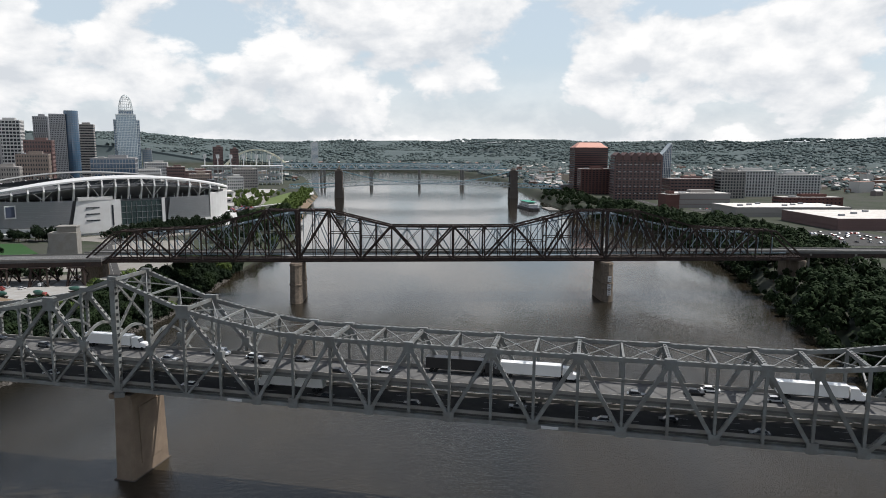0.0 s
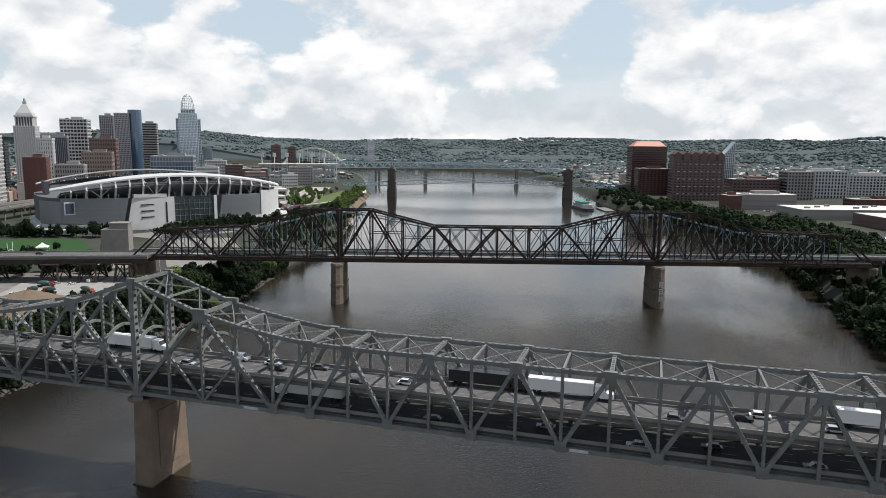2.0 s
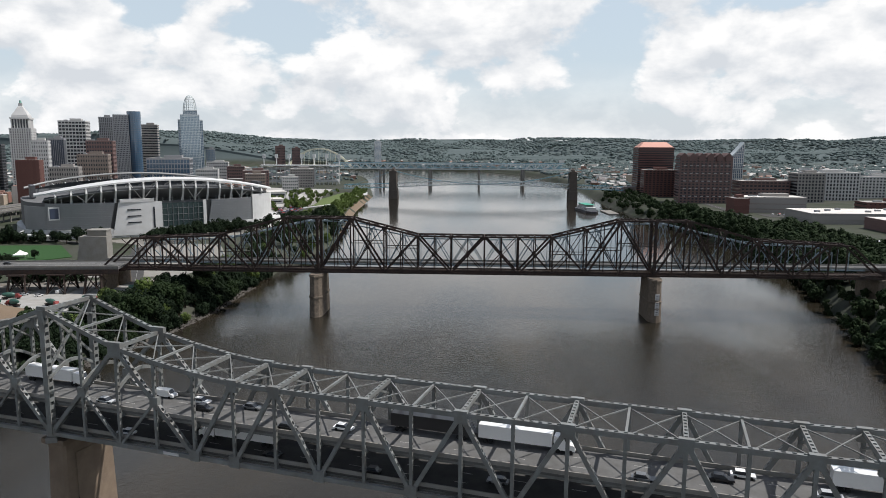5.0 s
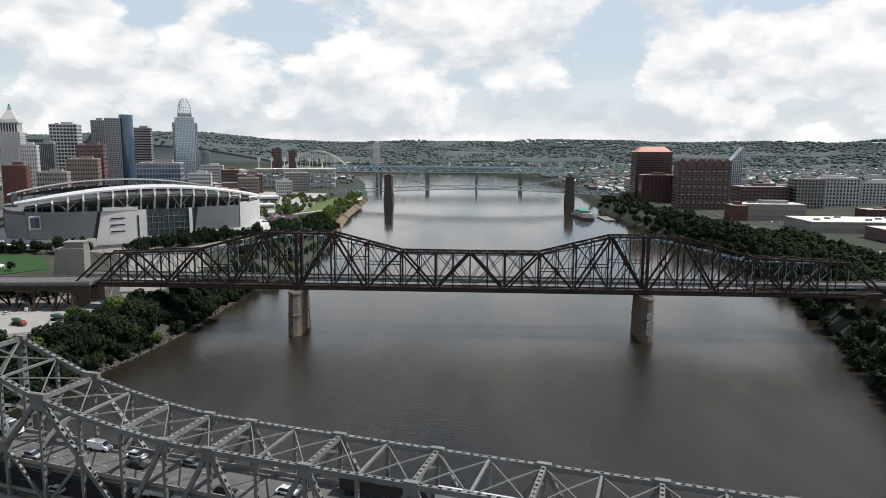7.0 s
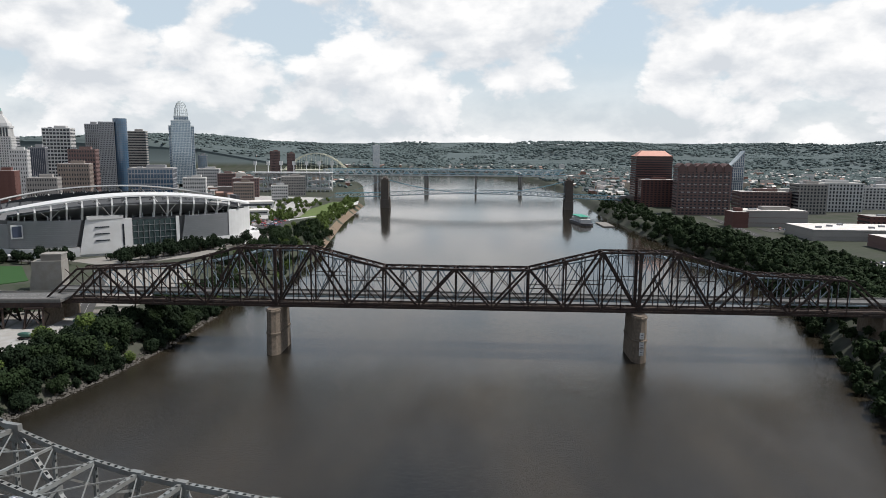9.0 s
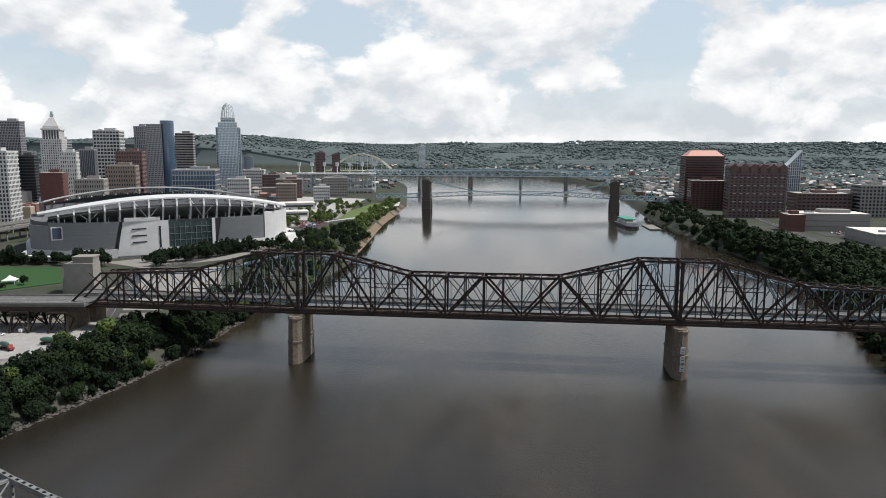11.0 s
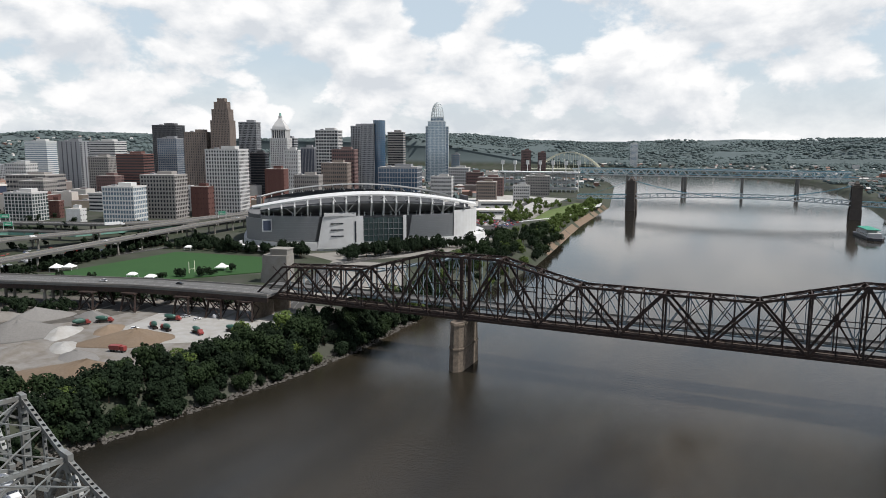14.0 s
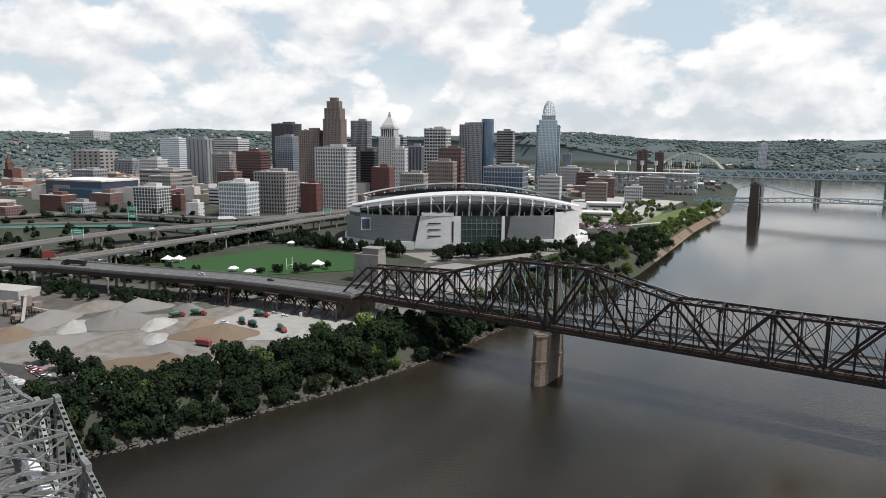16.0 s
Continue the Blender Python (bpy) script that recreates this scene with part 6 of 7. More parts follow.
solid("riverfront_plaza", Build().prism([(-330, 470), (-215, 470), (-180, 560), (-170, 760), (-190, 1000), (-330, 1040), (-420, 700)], 11.4, 12.18), PAVING, "pale paved riverfront streets and plazas past the stadium", "plaza", kind="structure")
solid("bridge_forecourt", Build().prism([(-176, 40), (-98, 52), (-90, 120), (-128, 205), (-196, 196), (-168, 120)], 11.4, 12.19), CONCRETE, "pale worn paving behind the railway bridge end", "plaza", kind="structure")
for x0, y0, w_, d_, h_, lab in ((-196, 452, 46, 22, 9, "low white terrace building beside the stadium"), (-215, 640, 40, 26, 7, "low pale pavilion on the riverfront"), (-262, 560, 60, 34, 8, "low flat-roofed riverfront garage"), (-250, 760, 54, 30, 10, "low pale riverfront building")):
    t = thing("pavilion", lab, "building", pose(x0, y0, 12.1, 0, 0, 24))
    part("wall", Build().box((0, 0, h_ / 2), (w_, d_, h_)), PALE, t)
    part("roof", Build().box((0, 0, h_ + 0.5), (w_ + 2, d_ + 2, 1.0)), PALE_ROOF, t)
    part("window_band", Build().box((0, -d_ / 2 - 0.1, h_ * 0.55), (w_ * 0.9, 0.3, h_ * 0.3)), GLASS_DARK, t)

# ---------------------------------------------------------------- vehicles


def wheels(t, spots, r=0.34, w=0.26):
    me = Build().tube((0, -w / 2, 0), (0, w / 2, 0), r, r, 10).mesh("wheel", TYRE)
    for x, y in spots:
        part("wheel", me, TYRE, t).location = (x, y, r)


def make_car(paint, label, van=False):
    t = thing("van" if van else "car", label, "van" if van else "car", pose(0, 0, -200))
    L, H = (5.6, 2.1) if van else (4.6, 1.45)
    b = Build()
    prof = [(-L / 2, 0.35), (-L / 2, 0.8), (L / 2 - 0.1, 0.75), (L / 2, 0.35)] if not van else [(-L / 2, 0.4), (-L / 2, H), (L / 2 - 1.5, H), (L / 2 - 0.8, 1.2), (L / 2, 1.0), (L / 2, 0.4)]
    b.loft([[(x, y, z) for x, z in prof] for y in (-0.92, 0.92)])
    part("body", b, paint, t)
    if not van:
        part("cabin", Build().loft([[(x, y, z) for x, z in ((-1.9, 0.78), (-1.4, 1.4), (0.3, 1.42), (1.1, 0.76))] for y in (-0.76, 0.76)]), GLASS_DARK, t)
        part("roof", Build().box((-0.55, 0, 1.43), (1.75, 1.42, 0.06)), paint, t)
    else:
        part("windscreen", Build().beam((L / 2 - 0.85, 0, 1.25), (L / 2 - 1.45, 0, H - 0.1), 1.6, 0.06), GLASS_DARK, t)
    wheels(t, [(sx * L * 0.31, sy * 0.84) for sx in (-1, 1) for sy in (-1, 1)])
    return t


def make_truck(trailer, label, cab):
    t = thing("lorry", label, "lorry", pose(0, 0, -200))
    part("trailer", Build().box((-3.2, 0, 2.65), (15.6, 2.6, 2.9)), trailer, t)
    part("trailer_rail", Build().box((-3.2, 0, 1.1), (15.2, 1.0, 0.25)), DARK_STEEL, t)
    part("cab", Build().loft([[(x, y, z) for x, z in ((5.0, 0.7), (5.0, 3.6), (6.9, 3.5), (7.5, 2.2), (9.2, 1.9), (9.3, 0.7))] for y in (-1.2, 1.2)]), cab, t)
    part("windscreen", Build().beam((7.55, 0, 2.25), (7.05, 0, 3.3), 2.2, 0.08), GLASS_DARK, t)
    wheels(t, [(x, s * 1.05) for x in (-9.6, -8.4, 4.6, 5.8, 8.4) for s in (-1, 1)], 0.5, 0.35)
    return t


def make_mixer(label):
    t = thing("mixer_lorry", label, "mixer lorry", pose(0, 0, -200))
    part("chassis", Build().box((0, 0, 1.0), (8.6, 2.2, 0.5)), DARK_STEEL, t)
    part("cab", Build().loft([[(x, y, z) for x, z in ((2.6, 0.8), (2.6, 2.9), (3.9, 2.9), (4.3, 1.9), (5.2, 1.7), (5.2, 0.8))] for y in (-1.15, 1.15)]), RED_PAINT, t)
    part("drum", Build().loft([[(x, r * math.cos(a), 2.6 + x * -0.06 + r * math.sin(a)) for a in (2 * math.pi * i / 12 for i in range(12))] for x, r in ((-4.2, 0.6), (-3.0, 1.1), (-0.8, 1.45), (1.2, 1.3), (2.2, 0.7))]), MIXER_GREEN, t)
    wheels(t, [(x, s * 1.0) for x in (-3.2, -2.0, 3.8) for s in (-1, 1)], 0.5, 0.4)
    return t


names = ("white", "black", "silver", "grey", "dark red", "dark blue")
CARS = [make_car(p, n + " car with dark windows", False) for p, n in zip(CAR_PAINTS, names)]
VAN = make_car(CAR_PAINTS[0], "white delivery van with dark windscreen", True)
LORRY = make_truck(CAR_PAINTS[0], "white box trailer lorry", CAR_PAINTS[0])
LORRY_BLACK = make_truck(CAR_PAINTS[1], "black box trailer lorry", CAR_PAINTS[1])
MIXER = make_mixer("red concrete mixer lorry with a dark green drum")
protos = CARS + [VAN, LORRY, LORRY_BLACK, MIXER]
rng = random.Random(4)


def park(ob, x, y, z, rot, group):
    o = copy_thing(ob, pose(x, y, z, 0, 0, rot))
    tagged(o, group=group)
    return o


a_bs = math.degrees(math.atan2(BS_U.y, BS_U.x))


def on_bridge(ob, s, v, z, back=False, group="traffic on the grey bridge"):
    p = bs(s, v, z)
    park(ob, p.x, p.y, p.z + 0.02, a_bs + (180 if back else 0), group)


for ob, s, v in ((LORRY, -8, 11.3), (VAN, 25, 11.3), (CARS[0], 36, 10.6), (CARS[1], 39.5, 7.0), (CARS[3], 50, 11.2), (CARS[0], 76, 7.0), (LORRY_BLACK, 97, 11.3), (LORRY, 117, 11.3), (CARS[1], 154, 8.0), (CARS[0], 158, 10.8), (CARS[2], 172, 7.0), (LORRY, 184, 11.3), (CARS[3], 140, 3.4), (CARS[1], 64, 3.4), (CARS[2], 14, 3.4), (CARS[3], -30, 7.0), (CARS[3], -50, 10.8), (CARS[1], -70, 7.0), (CARS[1], -90, 3.4)):
    on_bridge(ob, s, v, Z_UP)
for ob, s, v in ((CARS[0], -25, 3.0), (LORRY, 47, 8.0), (CARS[1], 84, 3.2), (CARS[3], 111, 7.2), (CARS[2], 132, 2.9), (CARS[1], 148, 7.0), (CARS[3], 168, 3.2), (CARS[1], 60, 3.4), (CARS[0], 20, 3.0)):
    on_bridge(ob, s, v, Z_LOW, True)
# vehicles in the yard
for x, y, r in ((-201, -51, 70), (-195, -41, 30), (-163, -22, 20), (-130, -37, -20), (-115, -26, 10), (-150, -39, 160), (-160, -38, 150), (-98, 10, 40), (-92, 16, 60), (-104, 4, 20)):
    park(MIXER, x, y, 12.2, r, "mixer lorries in the yard")
for ob, x, y, r in ((CARS[0], -187, -92, 15), (CARS[2], -162, -12, 60), (CARS[0], -152, -14, 70), (VAN, -145, -5, 80), (CARS[0], -168, -44, 30), (CARS[1], -190, -94, 20)):
    park(ob, x, y, 12.2, r, "cars in the yard")
dump = thing("dump_lorry", "rusty red dump lorry in the yard", "dump lorry", pose(-141, -78, 12.2, 0, 0, 10))
part("tipper", Build().loft([[(x, y, z) for x, z in ((-4, 1.2), (-4.4, 3.2), (1.6, 3.4), (1.6, 1.2))] for y in (-1.4, 1.4)]), RED_PAINT, dump)
part("cab", Build().box((3.0, 0, 2.0), (2.2, 2.4, 2.2)), RED_PAINT, dump)
wheels(dump, [(x, s * 1.2) for x in (-3, -1.6, 3) for s in (-1, 1)], 0.6, 0.4)
for row in range(1):
    for i in range(8):
        park(CARS[rng.choice((0, 0, 1, 2, 3, 3, 4, 5))], -174 + i * 3.3, -144 - row * 9 - i * 0.45, 12.24, 80 + rng.uniform(-3, 3), "parked cars by the bridge")
for i in range(14):
    park(CARS[rng.choice((0, 1, 2, 3, 3, 5))], -402 - (i % 3) * 9, 30 + (i // 3) * 22 + rng.uniform(-3, 3), 12.3, 75 + rng.uniform(-4, 4), "parked cars under the highway")
for x, y, z, r, ob in ((-230, -11, 27.6, 195, CARS[0]), (-330, -40, 27.6, 195, LORRY_BLACK), (-180, 2, 27.6, 10, CARS[1]), (-405, 190, 25.5, 80, CARS[2]), (-395, 130, 25.5, 80, CARS[0]), (-425, 340, 25.5, 90, CARS[0]), (-480, 120, 25, 80, VAN), (-500, 230, 24, 60, LORRY), (-560, 215, 24, 20, CARS[1])):
    park(ob, x, y, z + 0.03, r, "traffic on the highways")
for i in range(16):
    park(CARS[rng.choice((0, 0, 1, 2, 3, 4, 5))], 410 + (i % 10) * 12 + rng.uniform(-1, 1), 180 + (i // 10) * 22, 12.3, 90, "parked cars on the far bank")
for o in protos:
    for c in list(o.children_recursive) + [o]:
        bpy.data.objects.remove(c)

# ---------------------------------------------------------------- trees


def leaf_clumps(r, lobes, n, size, seed):
    """A crown of many small tilted leaf sprays, gathered in uneven lobes."""
    g = random.Random(seed)
    b = Build()
    cs = []
    for i in range(lobes):
        a, rr = g.uniform(0, 6.283), r * math.sqrt(g.random()) * 0.72
        cs.append((rr * math.cos(a), rr * math.sin(a), g.uniform(-0.35, 0.55) * r, r * g.uniform(0.34, 0.58)))
    for i in range(n):
        cx, cy, cz, cr = cs[i % lobes]
        d = Vector((g.gauss(0, 1), g.gauss(0, 1), g.gauss(0.25, 0.9))).normalized()
        k = cr * g.uniform(0.72, 1.08)
        p = Vector((cx, cy, cz)) + d * k
        s = size * g.uniform(0.6, 1.4)
        nrm = (d + Vector((g.uniform(-0.7, 0.7), g.uniform(-0.7, 0.7), g.uniform(-0.3, 0.8)))).normalized()
        u = nrm.orthogonal().normalized()
        u = Matrix.Rotation(g.uniform(0, 6.28), 3, nrm) @ u
        w = nrm.cross(u)
        i0 = len(b.v)
        b.v += [tuple(p + u * s), tuple(p + w * s * 0.8 + nrm * 0.15 * s), tuple(p - u * s * 0.9), tuple(p - w * s * 0.8 - nrm * 0.2 * s), tuple(p + nrm * s * 0.35)]
        b.f += [(i0, i0 + 1, i0 + 4), (i0 + 1, i0 + 2, i0 + 4), (i0 + 2, i0 + 3, i0 + 4), (i0 + 3, i0, i0 + 4)]
    return b


def make_tree(h, r, leaf, label, seed, n=660):
    t = thing("tree", label, "tree", pose(0, 0, -200))
    g = random.Random(seed)
    tb = Build().tube((0, 0, -0.8), (0.2, 0.1, h * 0.55), 0.36, 0.16, 7)
    for i in range(5):
        a = i * 1.26 + g.random()
        tb.tube((0.1, 0.05, h * (0.3 + 0.05 * i)), (r * 0.55 * math.cos(a), r * 0.55 * math.sin(a), h * (0.52 + 0.05 * i)), 0.14, 0.05, 5)
    part("trunk", tb, BARK, t)
    c = part("crown", leaf_clumps(r, 12, n, r * 0.13, seed), leaf, t)
    c.location = (0, 0, h - r * 0.95)
    c.scale = (1, 1, 1.1)
    return t


TREES = [make_tree(13, 6.0, LEAF, "dark green riverside tree in full leaf", 1), make_tree(11, 5.0, LEAF_DARK, "dense dark green tree in full leaf", 2), make_tree(15, 6.6, LEAF, "tall broad green tree in full leaf", 3),
         make_tree(9, 4.6, LEAF_LIGHT, "light green tree in full leaf", 5), make_tree(7, 3.6, LEAF_DARK, "small dark green tree", 6), make_tree(12, 5.6, LEAF_DARK, "dark green broad tree in full leaf", 8)]
rng = random.Random(11)


def plant_tree(k, x, y, s=1.0, z=None, group="trees"):
    o = copy_thing(TREES[k], Matrix.Translation((x, y, ground_z(x, y) if z is None else z)) @ Matrix.Rotation(rng.uniform(0, 6.28), 4, "Z") @ Matrix.Diagonal((s, s, s * rng.uniform(0.9, 1.1), 1)))
    tagged(o, group=group)


CROWNS = [leaf_clumps(5.4, 9, 230, 1.2, 30 + i) for i in range(4)]
CROWNS = [(np.array(c.v), np.array(c.f)) for c in CROWNS]


class Wood:
    """Crowns and trunks of a whole wood, gathered into one mesh."""

    def __init__(self):
        self.v, self.f, self.n = [], [], 0
        self.trunks = Build()

    def add(self, x, y, s=1.0):
        v, f = CROWNS[rng.randrange(4)]
        a = rng.uniform(0, 6.28)
        c, d = math.cos(a) * s, math.sin(a) * s
        z = ground_z(x, y)
        w = np.stack([v[:, 0] * c - v[:, 1] * d + x, v[:, 0] * d + v[:, 1] * c + y, v[:, 2] * s * rng.uniform(0.95, 1.25) + z + 6.6 * s], 1)
        self.v.append(w)
        self.f.append(f + self.n)
        self.n += len(v)
        self.trunks.tube((x, y, z - 0.8), (x, y, z + 6.5 * s), 0.35, 0.15, 5)

    def done(self, name, label, material):
        me = bpy.data.meshes.new(name)
        me.from_pydata(np.concatenate(self.v).tolist(), [], np.concatenate(self.f).tolist())
        me.materials.append(material)
        tagged(new(name, me), label, "woods", kind="stuff")
        solid(name + "_trunks", self.trunks, BARK, "thin brown trunks of the wood", "trunks", kind="stuff")


# the wooded strip along the near bank
y = -235.0
while y < 70:
    depth = 32 if y < -60 else 28
    if y > 10:
        depth = 22
    for d in np.arange(5, depth, 7.5):
        if rng.random() < 0.95:
            k = rng.choice((0, 1, 2, 5, 5, 1)) if rng.random() < 0.93 else 3
            plant_tree(k, bank_left(y) - d + rng.uniform(-2.5, 2.5), y + rng.uniform(-3, 3), rng.uniform(0.72, 1.02) * (0.75 if d < 8 else 1.0), group="near bank trees")
    y += 8.5
for x, y, s in ((-88, -18, 1.25), (-98, -40, 1.15), (-176, -138, 0.9), (-160, -138, 0.9), (-147, -141, 0.8), (-126, -143, 1.0), (-136, -140, 0.9), (-186, -172, 0.8), (-150, -176, 0.9), (-140, -182, 1.0)):
    plant_tree(3 if x > -100 else 5, x, y, s, group="near bank trees")
# before the stadium and in the riverside park
y = 75.0
while y < 500:
    for d in np.arange(9, 62 if y > 180 else 30, 11):
        if rng.random() < 0.74:
            plant_tree(rng.choice((0, 1, 2, 3, 5)), bank_left(y) - d + rng.uniform(-4, 4), y + rng.uniform(-4, 4), rng.uniform(0.7, 1.05), group="river park trees")
    y += 12.5
for x0, y0, x1, y1, n in ((-300, 198, -222, 196, 14), (-205, 218, -140, 300, 18), (-175, 225, -112, 420, 26), (-190, 200, -120, 330, 18), (-232, 112, -270, 62, 9), (-383, 47, -418, 207, 16), (-300, 190, -390, 235, 10), (-360, 30, -280, 45, 6)):
    for i in range(n):
        u = (i + rng.random() * 0.8) / n
        plant_tree(rng.choice((1, 4, 5, 4)), x0 + (x1 - x0) * u + rng.uniform(-4, 4), y0 + (y1 - y0) * u + rng.uniform(-4, 4), rng.uniform(0.85, 1.25) * (0.55 if y1 < 100 else 1.0), group="trees round the stadium")
shrubs = Wood()
for i in range(480):
    yy = rng.uniform(-240, 130)
    shrubs.add(bank_left(yy) - rng.uniform(2.5, 30 if yy < 20 else 20), yy, rng.uniform(0.32, 0.72))
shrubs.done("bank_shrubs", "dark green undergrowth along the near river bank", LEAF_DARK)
park_wood, far_wood, road_wood = Wood(), Wood(), Wood()
for i in range(90):
    yy = rng.uniform(500, 900)
    park_wood.add(-135 - rng.uniform(0, 90) - 0.05 * (yy - 500), yy, rng.uniform(0.45, 0.8))
for i in range(85):
    yy = rng.uniform(470, 930)
    park_wood.add(bank_left(yy) - rng.uniform(12, 32), yy, rng.uniform(0.55, 0.95))
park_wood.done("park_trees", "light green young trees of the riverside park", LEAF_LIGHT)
# the dense wood on the far bank
y = -190.0
while y < 530:
    wide = 66 if y < 0 else 84 if y < 360 else 50
    for d in np.arange(5, wide, 9.0):
        if rng.random() < 0.9:
            far_wood.add(bank_right(y) + d + rng.uniform(-3, 3), y + rng.uniform(-4, 4), (0.5 if -12 < y < 52 else 1.0) * rng.uniform(0.85, 1.35) * (0.8 if d < 8 else 1.0))
    y += 9.5
for i in range(80):
    yy = rng.uniform(510, 900)
    far_wood.add(bank_right(yy) + rng.uniform(7, 46), yy, rng.uniform(0.55, 0.95))
for i in range(40):
    yy = rng.uniform(560, 1100)
    far_wood.add(bank_right(yy) + rng.uniform(14, 80), yy, rng.uniform(0.7, 1.0))
far_wood.done("bank_woods", "dense dark green wood along the far river bank", LEAF)
for i in range(120):
    road_wood.add(rng.uniform(-780, -425), rng.uniform(-90, 300), rng.uniform(0.5, 0.85))
for i in range(90):
    u = rng.random()
    road_wood.add(-372 - 40 * u + rng.uniform(-9, 9), 20 + 195 * u, rng.uniform(0.45, 0.75))
for i in range(60):
    road_wood.add(rng.uniform(-300, -385), rng.uniform(186, 214), rng.uniform(0.45, 0.7))
for i in range(150):
    x = rng.uniform(-430, -150)
    road_wood.add(x, 6 + 0.19 * (x + 150) + rng.uniform(14, 34), rng.uniform(0.4, 0.72))
for i in range(70):
    x = rng.uniform(-430, -235)
    road_wood.add(x, 4 + 0.21 * (x + 150) - rng.uniform(14, 34), rng.uniform(0.4, 0.75))
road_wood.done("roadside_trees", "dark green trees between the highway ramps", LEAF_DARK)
for o in TREES:
    for c in list(o.children_recursive) + [o]:
        bpy.data.objects.remove(c)

# ---------------------------------------------------------------- far parked cars
pc = Build()
pr = np.random.RandomState(8)
for x0, y0, x1, y1, n in ((-190, -163, -135, -153, 30), (-490, -40, -400, 200, 170), (-200, 490, -140, 570, 90), (420, 175, 530, 265, 60), (570, 175, 860, 260, 120), (480, 505, 690, 540, 50)):
    for i in range(n):
        x, y = x0 + (x1 - x0) * pr.random_sample(), y0 + round((y1 - y0) * pr.random_sample() / 7.0) * 7.0
        q = 78 if x < 0 else 90
        cs, sn = math.cos(radians(q)), math.sin(radians(q))
        prof = [(-2.2, 0.3), (2.2, 0.3), (2.25, 0.8), (1.3, 0.9), (0.6, 1.45), (-1.4, 1.45), (-2.1, 0.95)]
        pc.loft([[(x + u * cs - w * sn, y + u * sn + w * cs, 12.2 + z) for u, z in prof] for w in (0.9, -0.9)])
solid("parked_cars", pc, CARS_FAR, "many parked cars in mixed colours on far lots", "cars", kind="stuff")

# ---------------------------------------------------------------- rocks along the water
nr = np.random.RandomState(3)
rb = Build()
for i in range(1500):
    y = nr.uniform(-190, 75)
    x = bank_left(y) - nr.uniform(-0.5, 6.5)
    r = nr.uniform(0.3, 1.1)
    z = max(0.0, ground_z(x, y)) + r * 0.2
    b0 = len(rb.v)
    rb.v += [(x + r * a * nr.uniform(0.7, 1.2), y + r * c * nr.uniform(0.7, 1.2), z + r * d * nr.uniform(0.5, 0.9)) for a, c, d in ((1, 0, 0), (0, 1, 0), (-1, 0, 0), (0, -1, 0), (0, 0, 1), (0, 0, -0.6))]
    rb.f += [(b0, b0 + 1, b0 + 4), (b0 + 1, b0 + 2, b0 + 4), (b0 + 2, b0 + 3, b0 + 4), (b0 + 3, b0, b0 + 4), (b0 + 1, b0, b0 + 5), (b0 + 2, b0 + 1, b0 + 5), (b0 + 3, b0 + 2, b0 + 5), (b0, b0 + 3, b0 + 5)]
solid("bank_rocks", rb, RIPRAP, "pale broken rocks lining the river bank", "rocks", kind="stuff")

# ---------------------------------------------------------------- the far city and its woods
hb, rf = Build(), Build()


def clear(x, y):
    """Free of water and of the near, separately built city."""
    dl, dr = bank_left(y) - x, x - bank_right(y)
    if max(dl, dr) < 30:
        return False
    if dl > 0 and y < 520 and dl < 1000 and y > -400:
        return False
    if dr > 0 and y < 900 and dr < 560:
        return False
    if dl > 0 and dl < 260 and y < 1300:
        return False
    return True


placed = 0
while placed < 4800:
    r = 350 + 3100 * nr.random_sample() ** 0.8
    a = nr.uniform(-0.25, math.pi + 0.6)
    x, y = 80 + r * math.cos(a), -150 + r * math.sin(a)
    if not clear(x, y):
        continue
    big = nr.random_sample() < (0.16 if r < 2200 else 0.05)
    w, d, h = (nr.uniform(16, 44), nr.uniform(14, 30), nr.uniform(8, 20)) if big else (nr.uniform(8, 15), nr.uniform(8, 14), nr.uniform(5, 9))
    z = ground_z(x, y)
    if z > 28 and (x > -900 or nr.random_sample() < 0.6):
        continue
    q = 18 if x < 0 else 5
    hb.box((x, y, z + h / 2 - 1), (w, d, h + 2), q)
    if big:
        rf.box((x, y, z + h + 0.3), (w * 0.97, d * 0.97, 0.6), q)
    else:
        cs, sn = math.cos(radians(q)), math.sin(radians(q))
        ring = lambda e: [(x + (e * w / 2) * cs - k * d / 2 * sn, y + (e * w / 2) * sn + k * d / 2 * cs, z + h + zz) for k, zz in ((-1.08, 0), (1.08, 0), (0, 3.2))]
        rf.loft([ring(-1.04), ring(1.04)])
    placed += 1
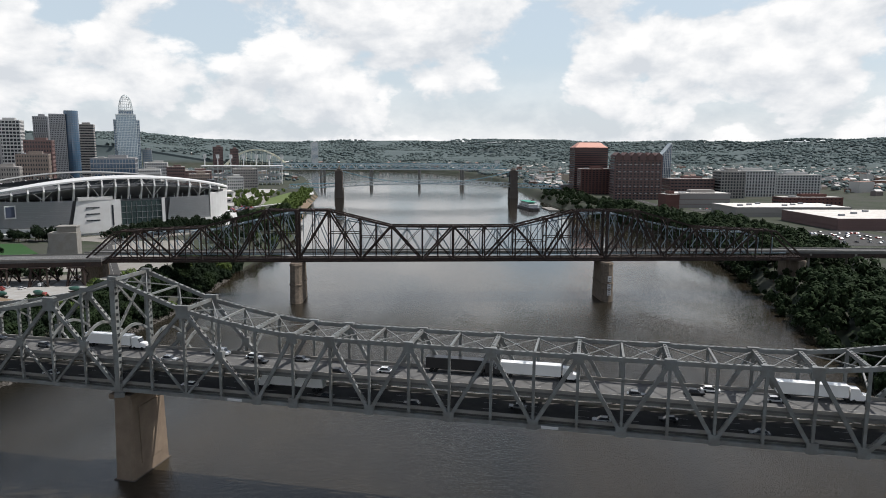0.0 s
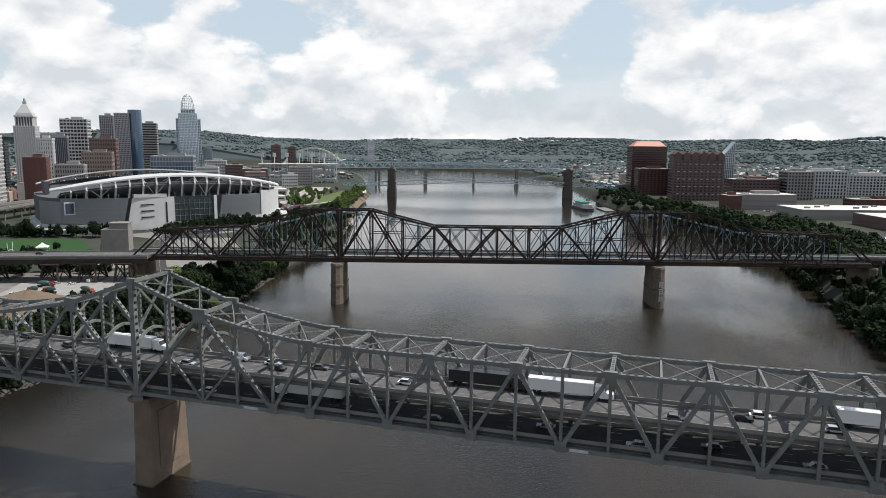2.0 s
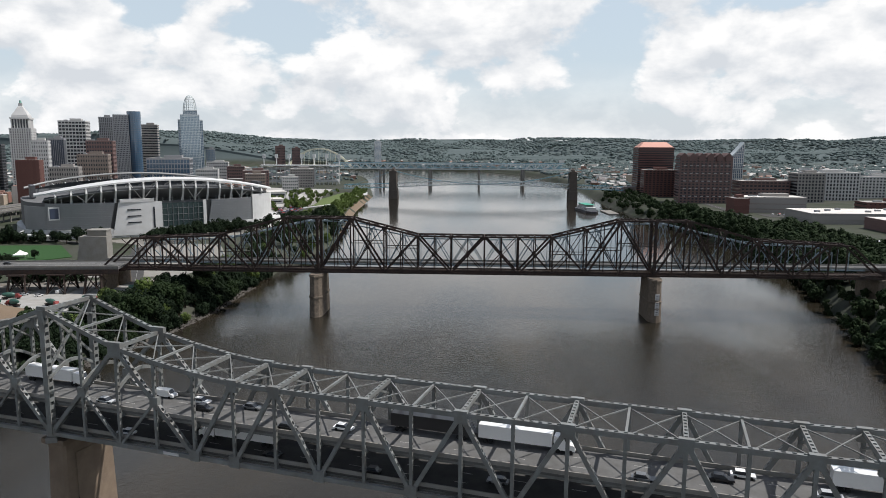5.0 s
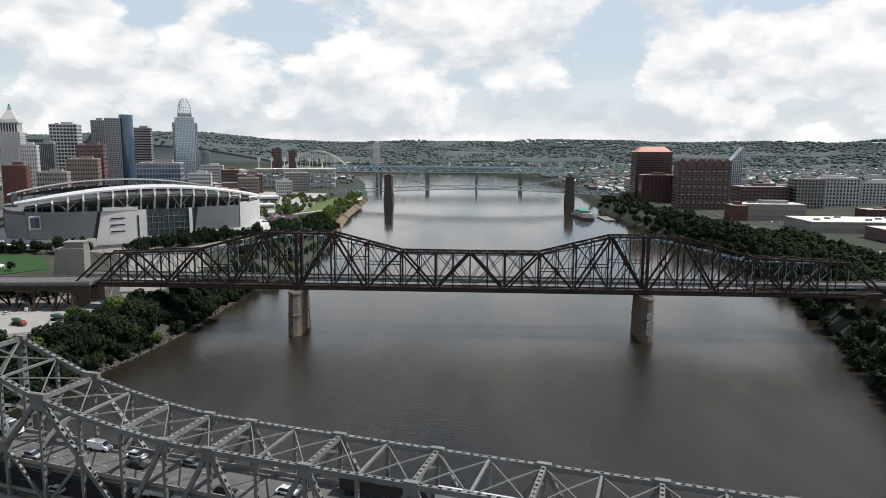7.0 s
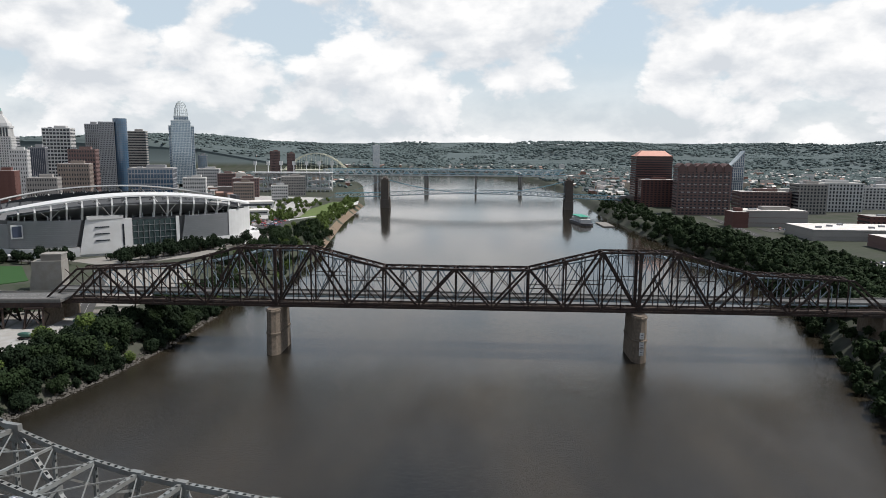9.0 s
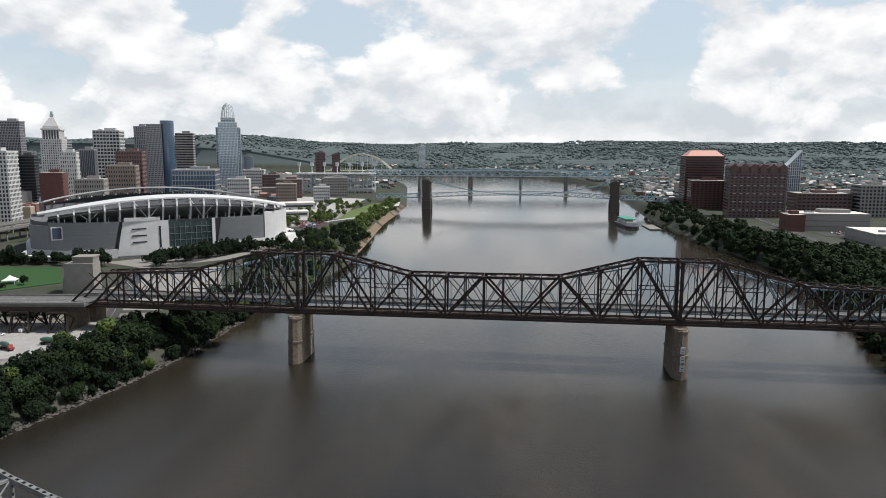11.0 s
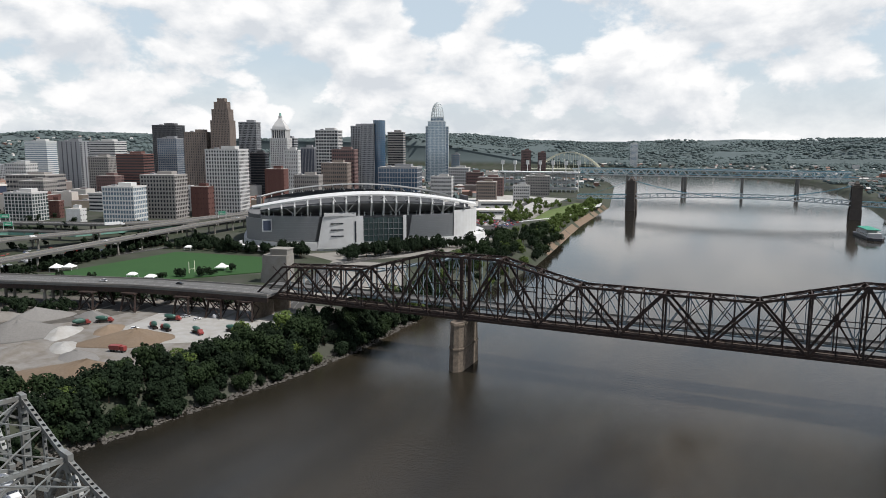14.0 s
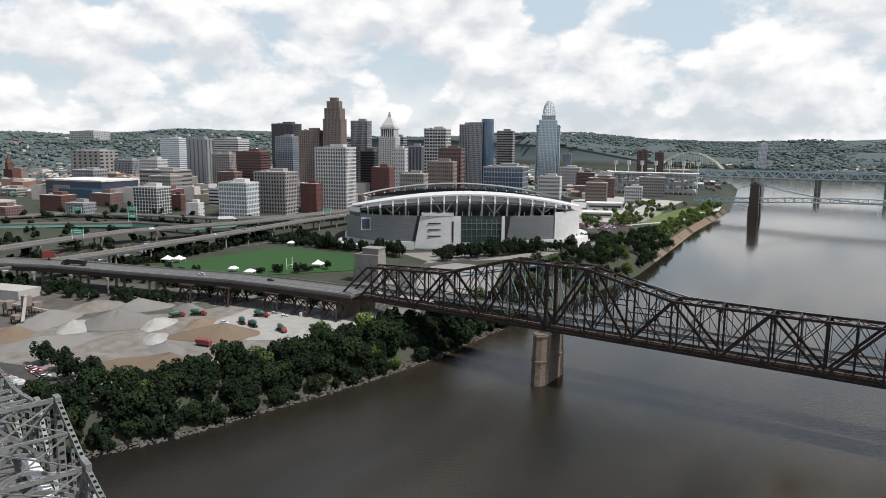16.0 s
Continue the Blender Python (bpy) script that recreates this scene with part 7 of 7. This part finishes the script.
# low blocks between the towers of the inner city
placed = 0
while placed < 90:
    x, y = nr.uniform(-1200, -500), nr.uniform(265, 700)
    if any(abs(x - q[2]) < 44 and abs(y - q[3]) < 40 for q in ROWS) or (x > -560 and y < 440):
        continue
    w, d, h, z = nr.uniform(16, 36), nr.uniform(14, 28), nr.uniform(9, 26), ground_z(x, y)
    hb.box((x, y, z + h / 2 - 1), (w, d, h + 2), 18)
    rf.box((x, y, z + h + 0.3), (w * 0.97, d * 0.97, 0.6), 18)
    rf.box((x + w * 0.15, y, z + h + 1.6), (w * 0.3, d * 0.3, 2.4), 18)
    placed += 1
solid("far_houses", hb, HOUSES, "many small far houses and blocks in mixed colours", "houses", kind="stuff")
solid("far_roofs", rf, ROOFS, "many small far roofs in grey and brown", "roofs", kind="stuff")

wb = Build()
placed = 0
ICO = [(0, 0, 1.0), (0.89, 0, 0.45), (0.28, 0.85, 0.45), (-0.72, 0.53, 0.45), (-0.72, -0.53, 0.45), (0.28, -0.85, 0.45), (0.72, 0.53, -0.3), (-0.28, 0.85, -0.3), (-0.89, 0, -0.3), (-0.28, -0.85, -0.3), (0.72, -0.53, -0.3)]
ICF = [(0, 1, 2), (0, 2, 3), (0, 3, 4), (0, 4, 5), (0, 5, 1), (1, 6, 2), (2, 6, 7), (2, 7, 3), (3, 7, 8), (3, 8, 4), (4, 8, 9), (4, 9, 5), (5, 9, 10), (5, 10, 1), (1, 10, 6)]
while placed < 47000:
    r = 420 + 4100 * nr.random_sample() ** 0.54
    a = nr.uniform(-0.2, math.pi + 0.5)
    x, y = 80 + r * math.cos(a), -150 + r * math.sin(a)
    if y > 4850 or abs(x) > 4700 or not clear(x, y):
        continue
    z = ground_z(x, y)
    dens = noise.noise(Vector((x / 170.0, y / 170.0, 1.7)))
    if z < 60 and dens < -0.05 and nr.random_sample() < 0.5:
        continue
    s = nr.uniform(4.5, 8.0) * (1.75 if r > 1900 or z > 50 else 1.3 if z > 30 else 1.0)
    b0 = len(wb.v)
    j = nr.uniform(0.62, 1.25, (11, 3))
    wb.v += [(x + s * p[0] * k[0], y + s * p[1] * k[1], z + (5.0 if s > 9 else s * 0.55) + min(s, 9.0) * p[2] * 0.85 * k[2]) for p, k in zip(ICO, j)]
    wb.f += [(b0 + i, b0 + k, b0 + m) for i, k, m in ICF]
    placed += 1
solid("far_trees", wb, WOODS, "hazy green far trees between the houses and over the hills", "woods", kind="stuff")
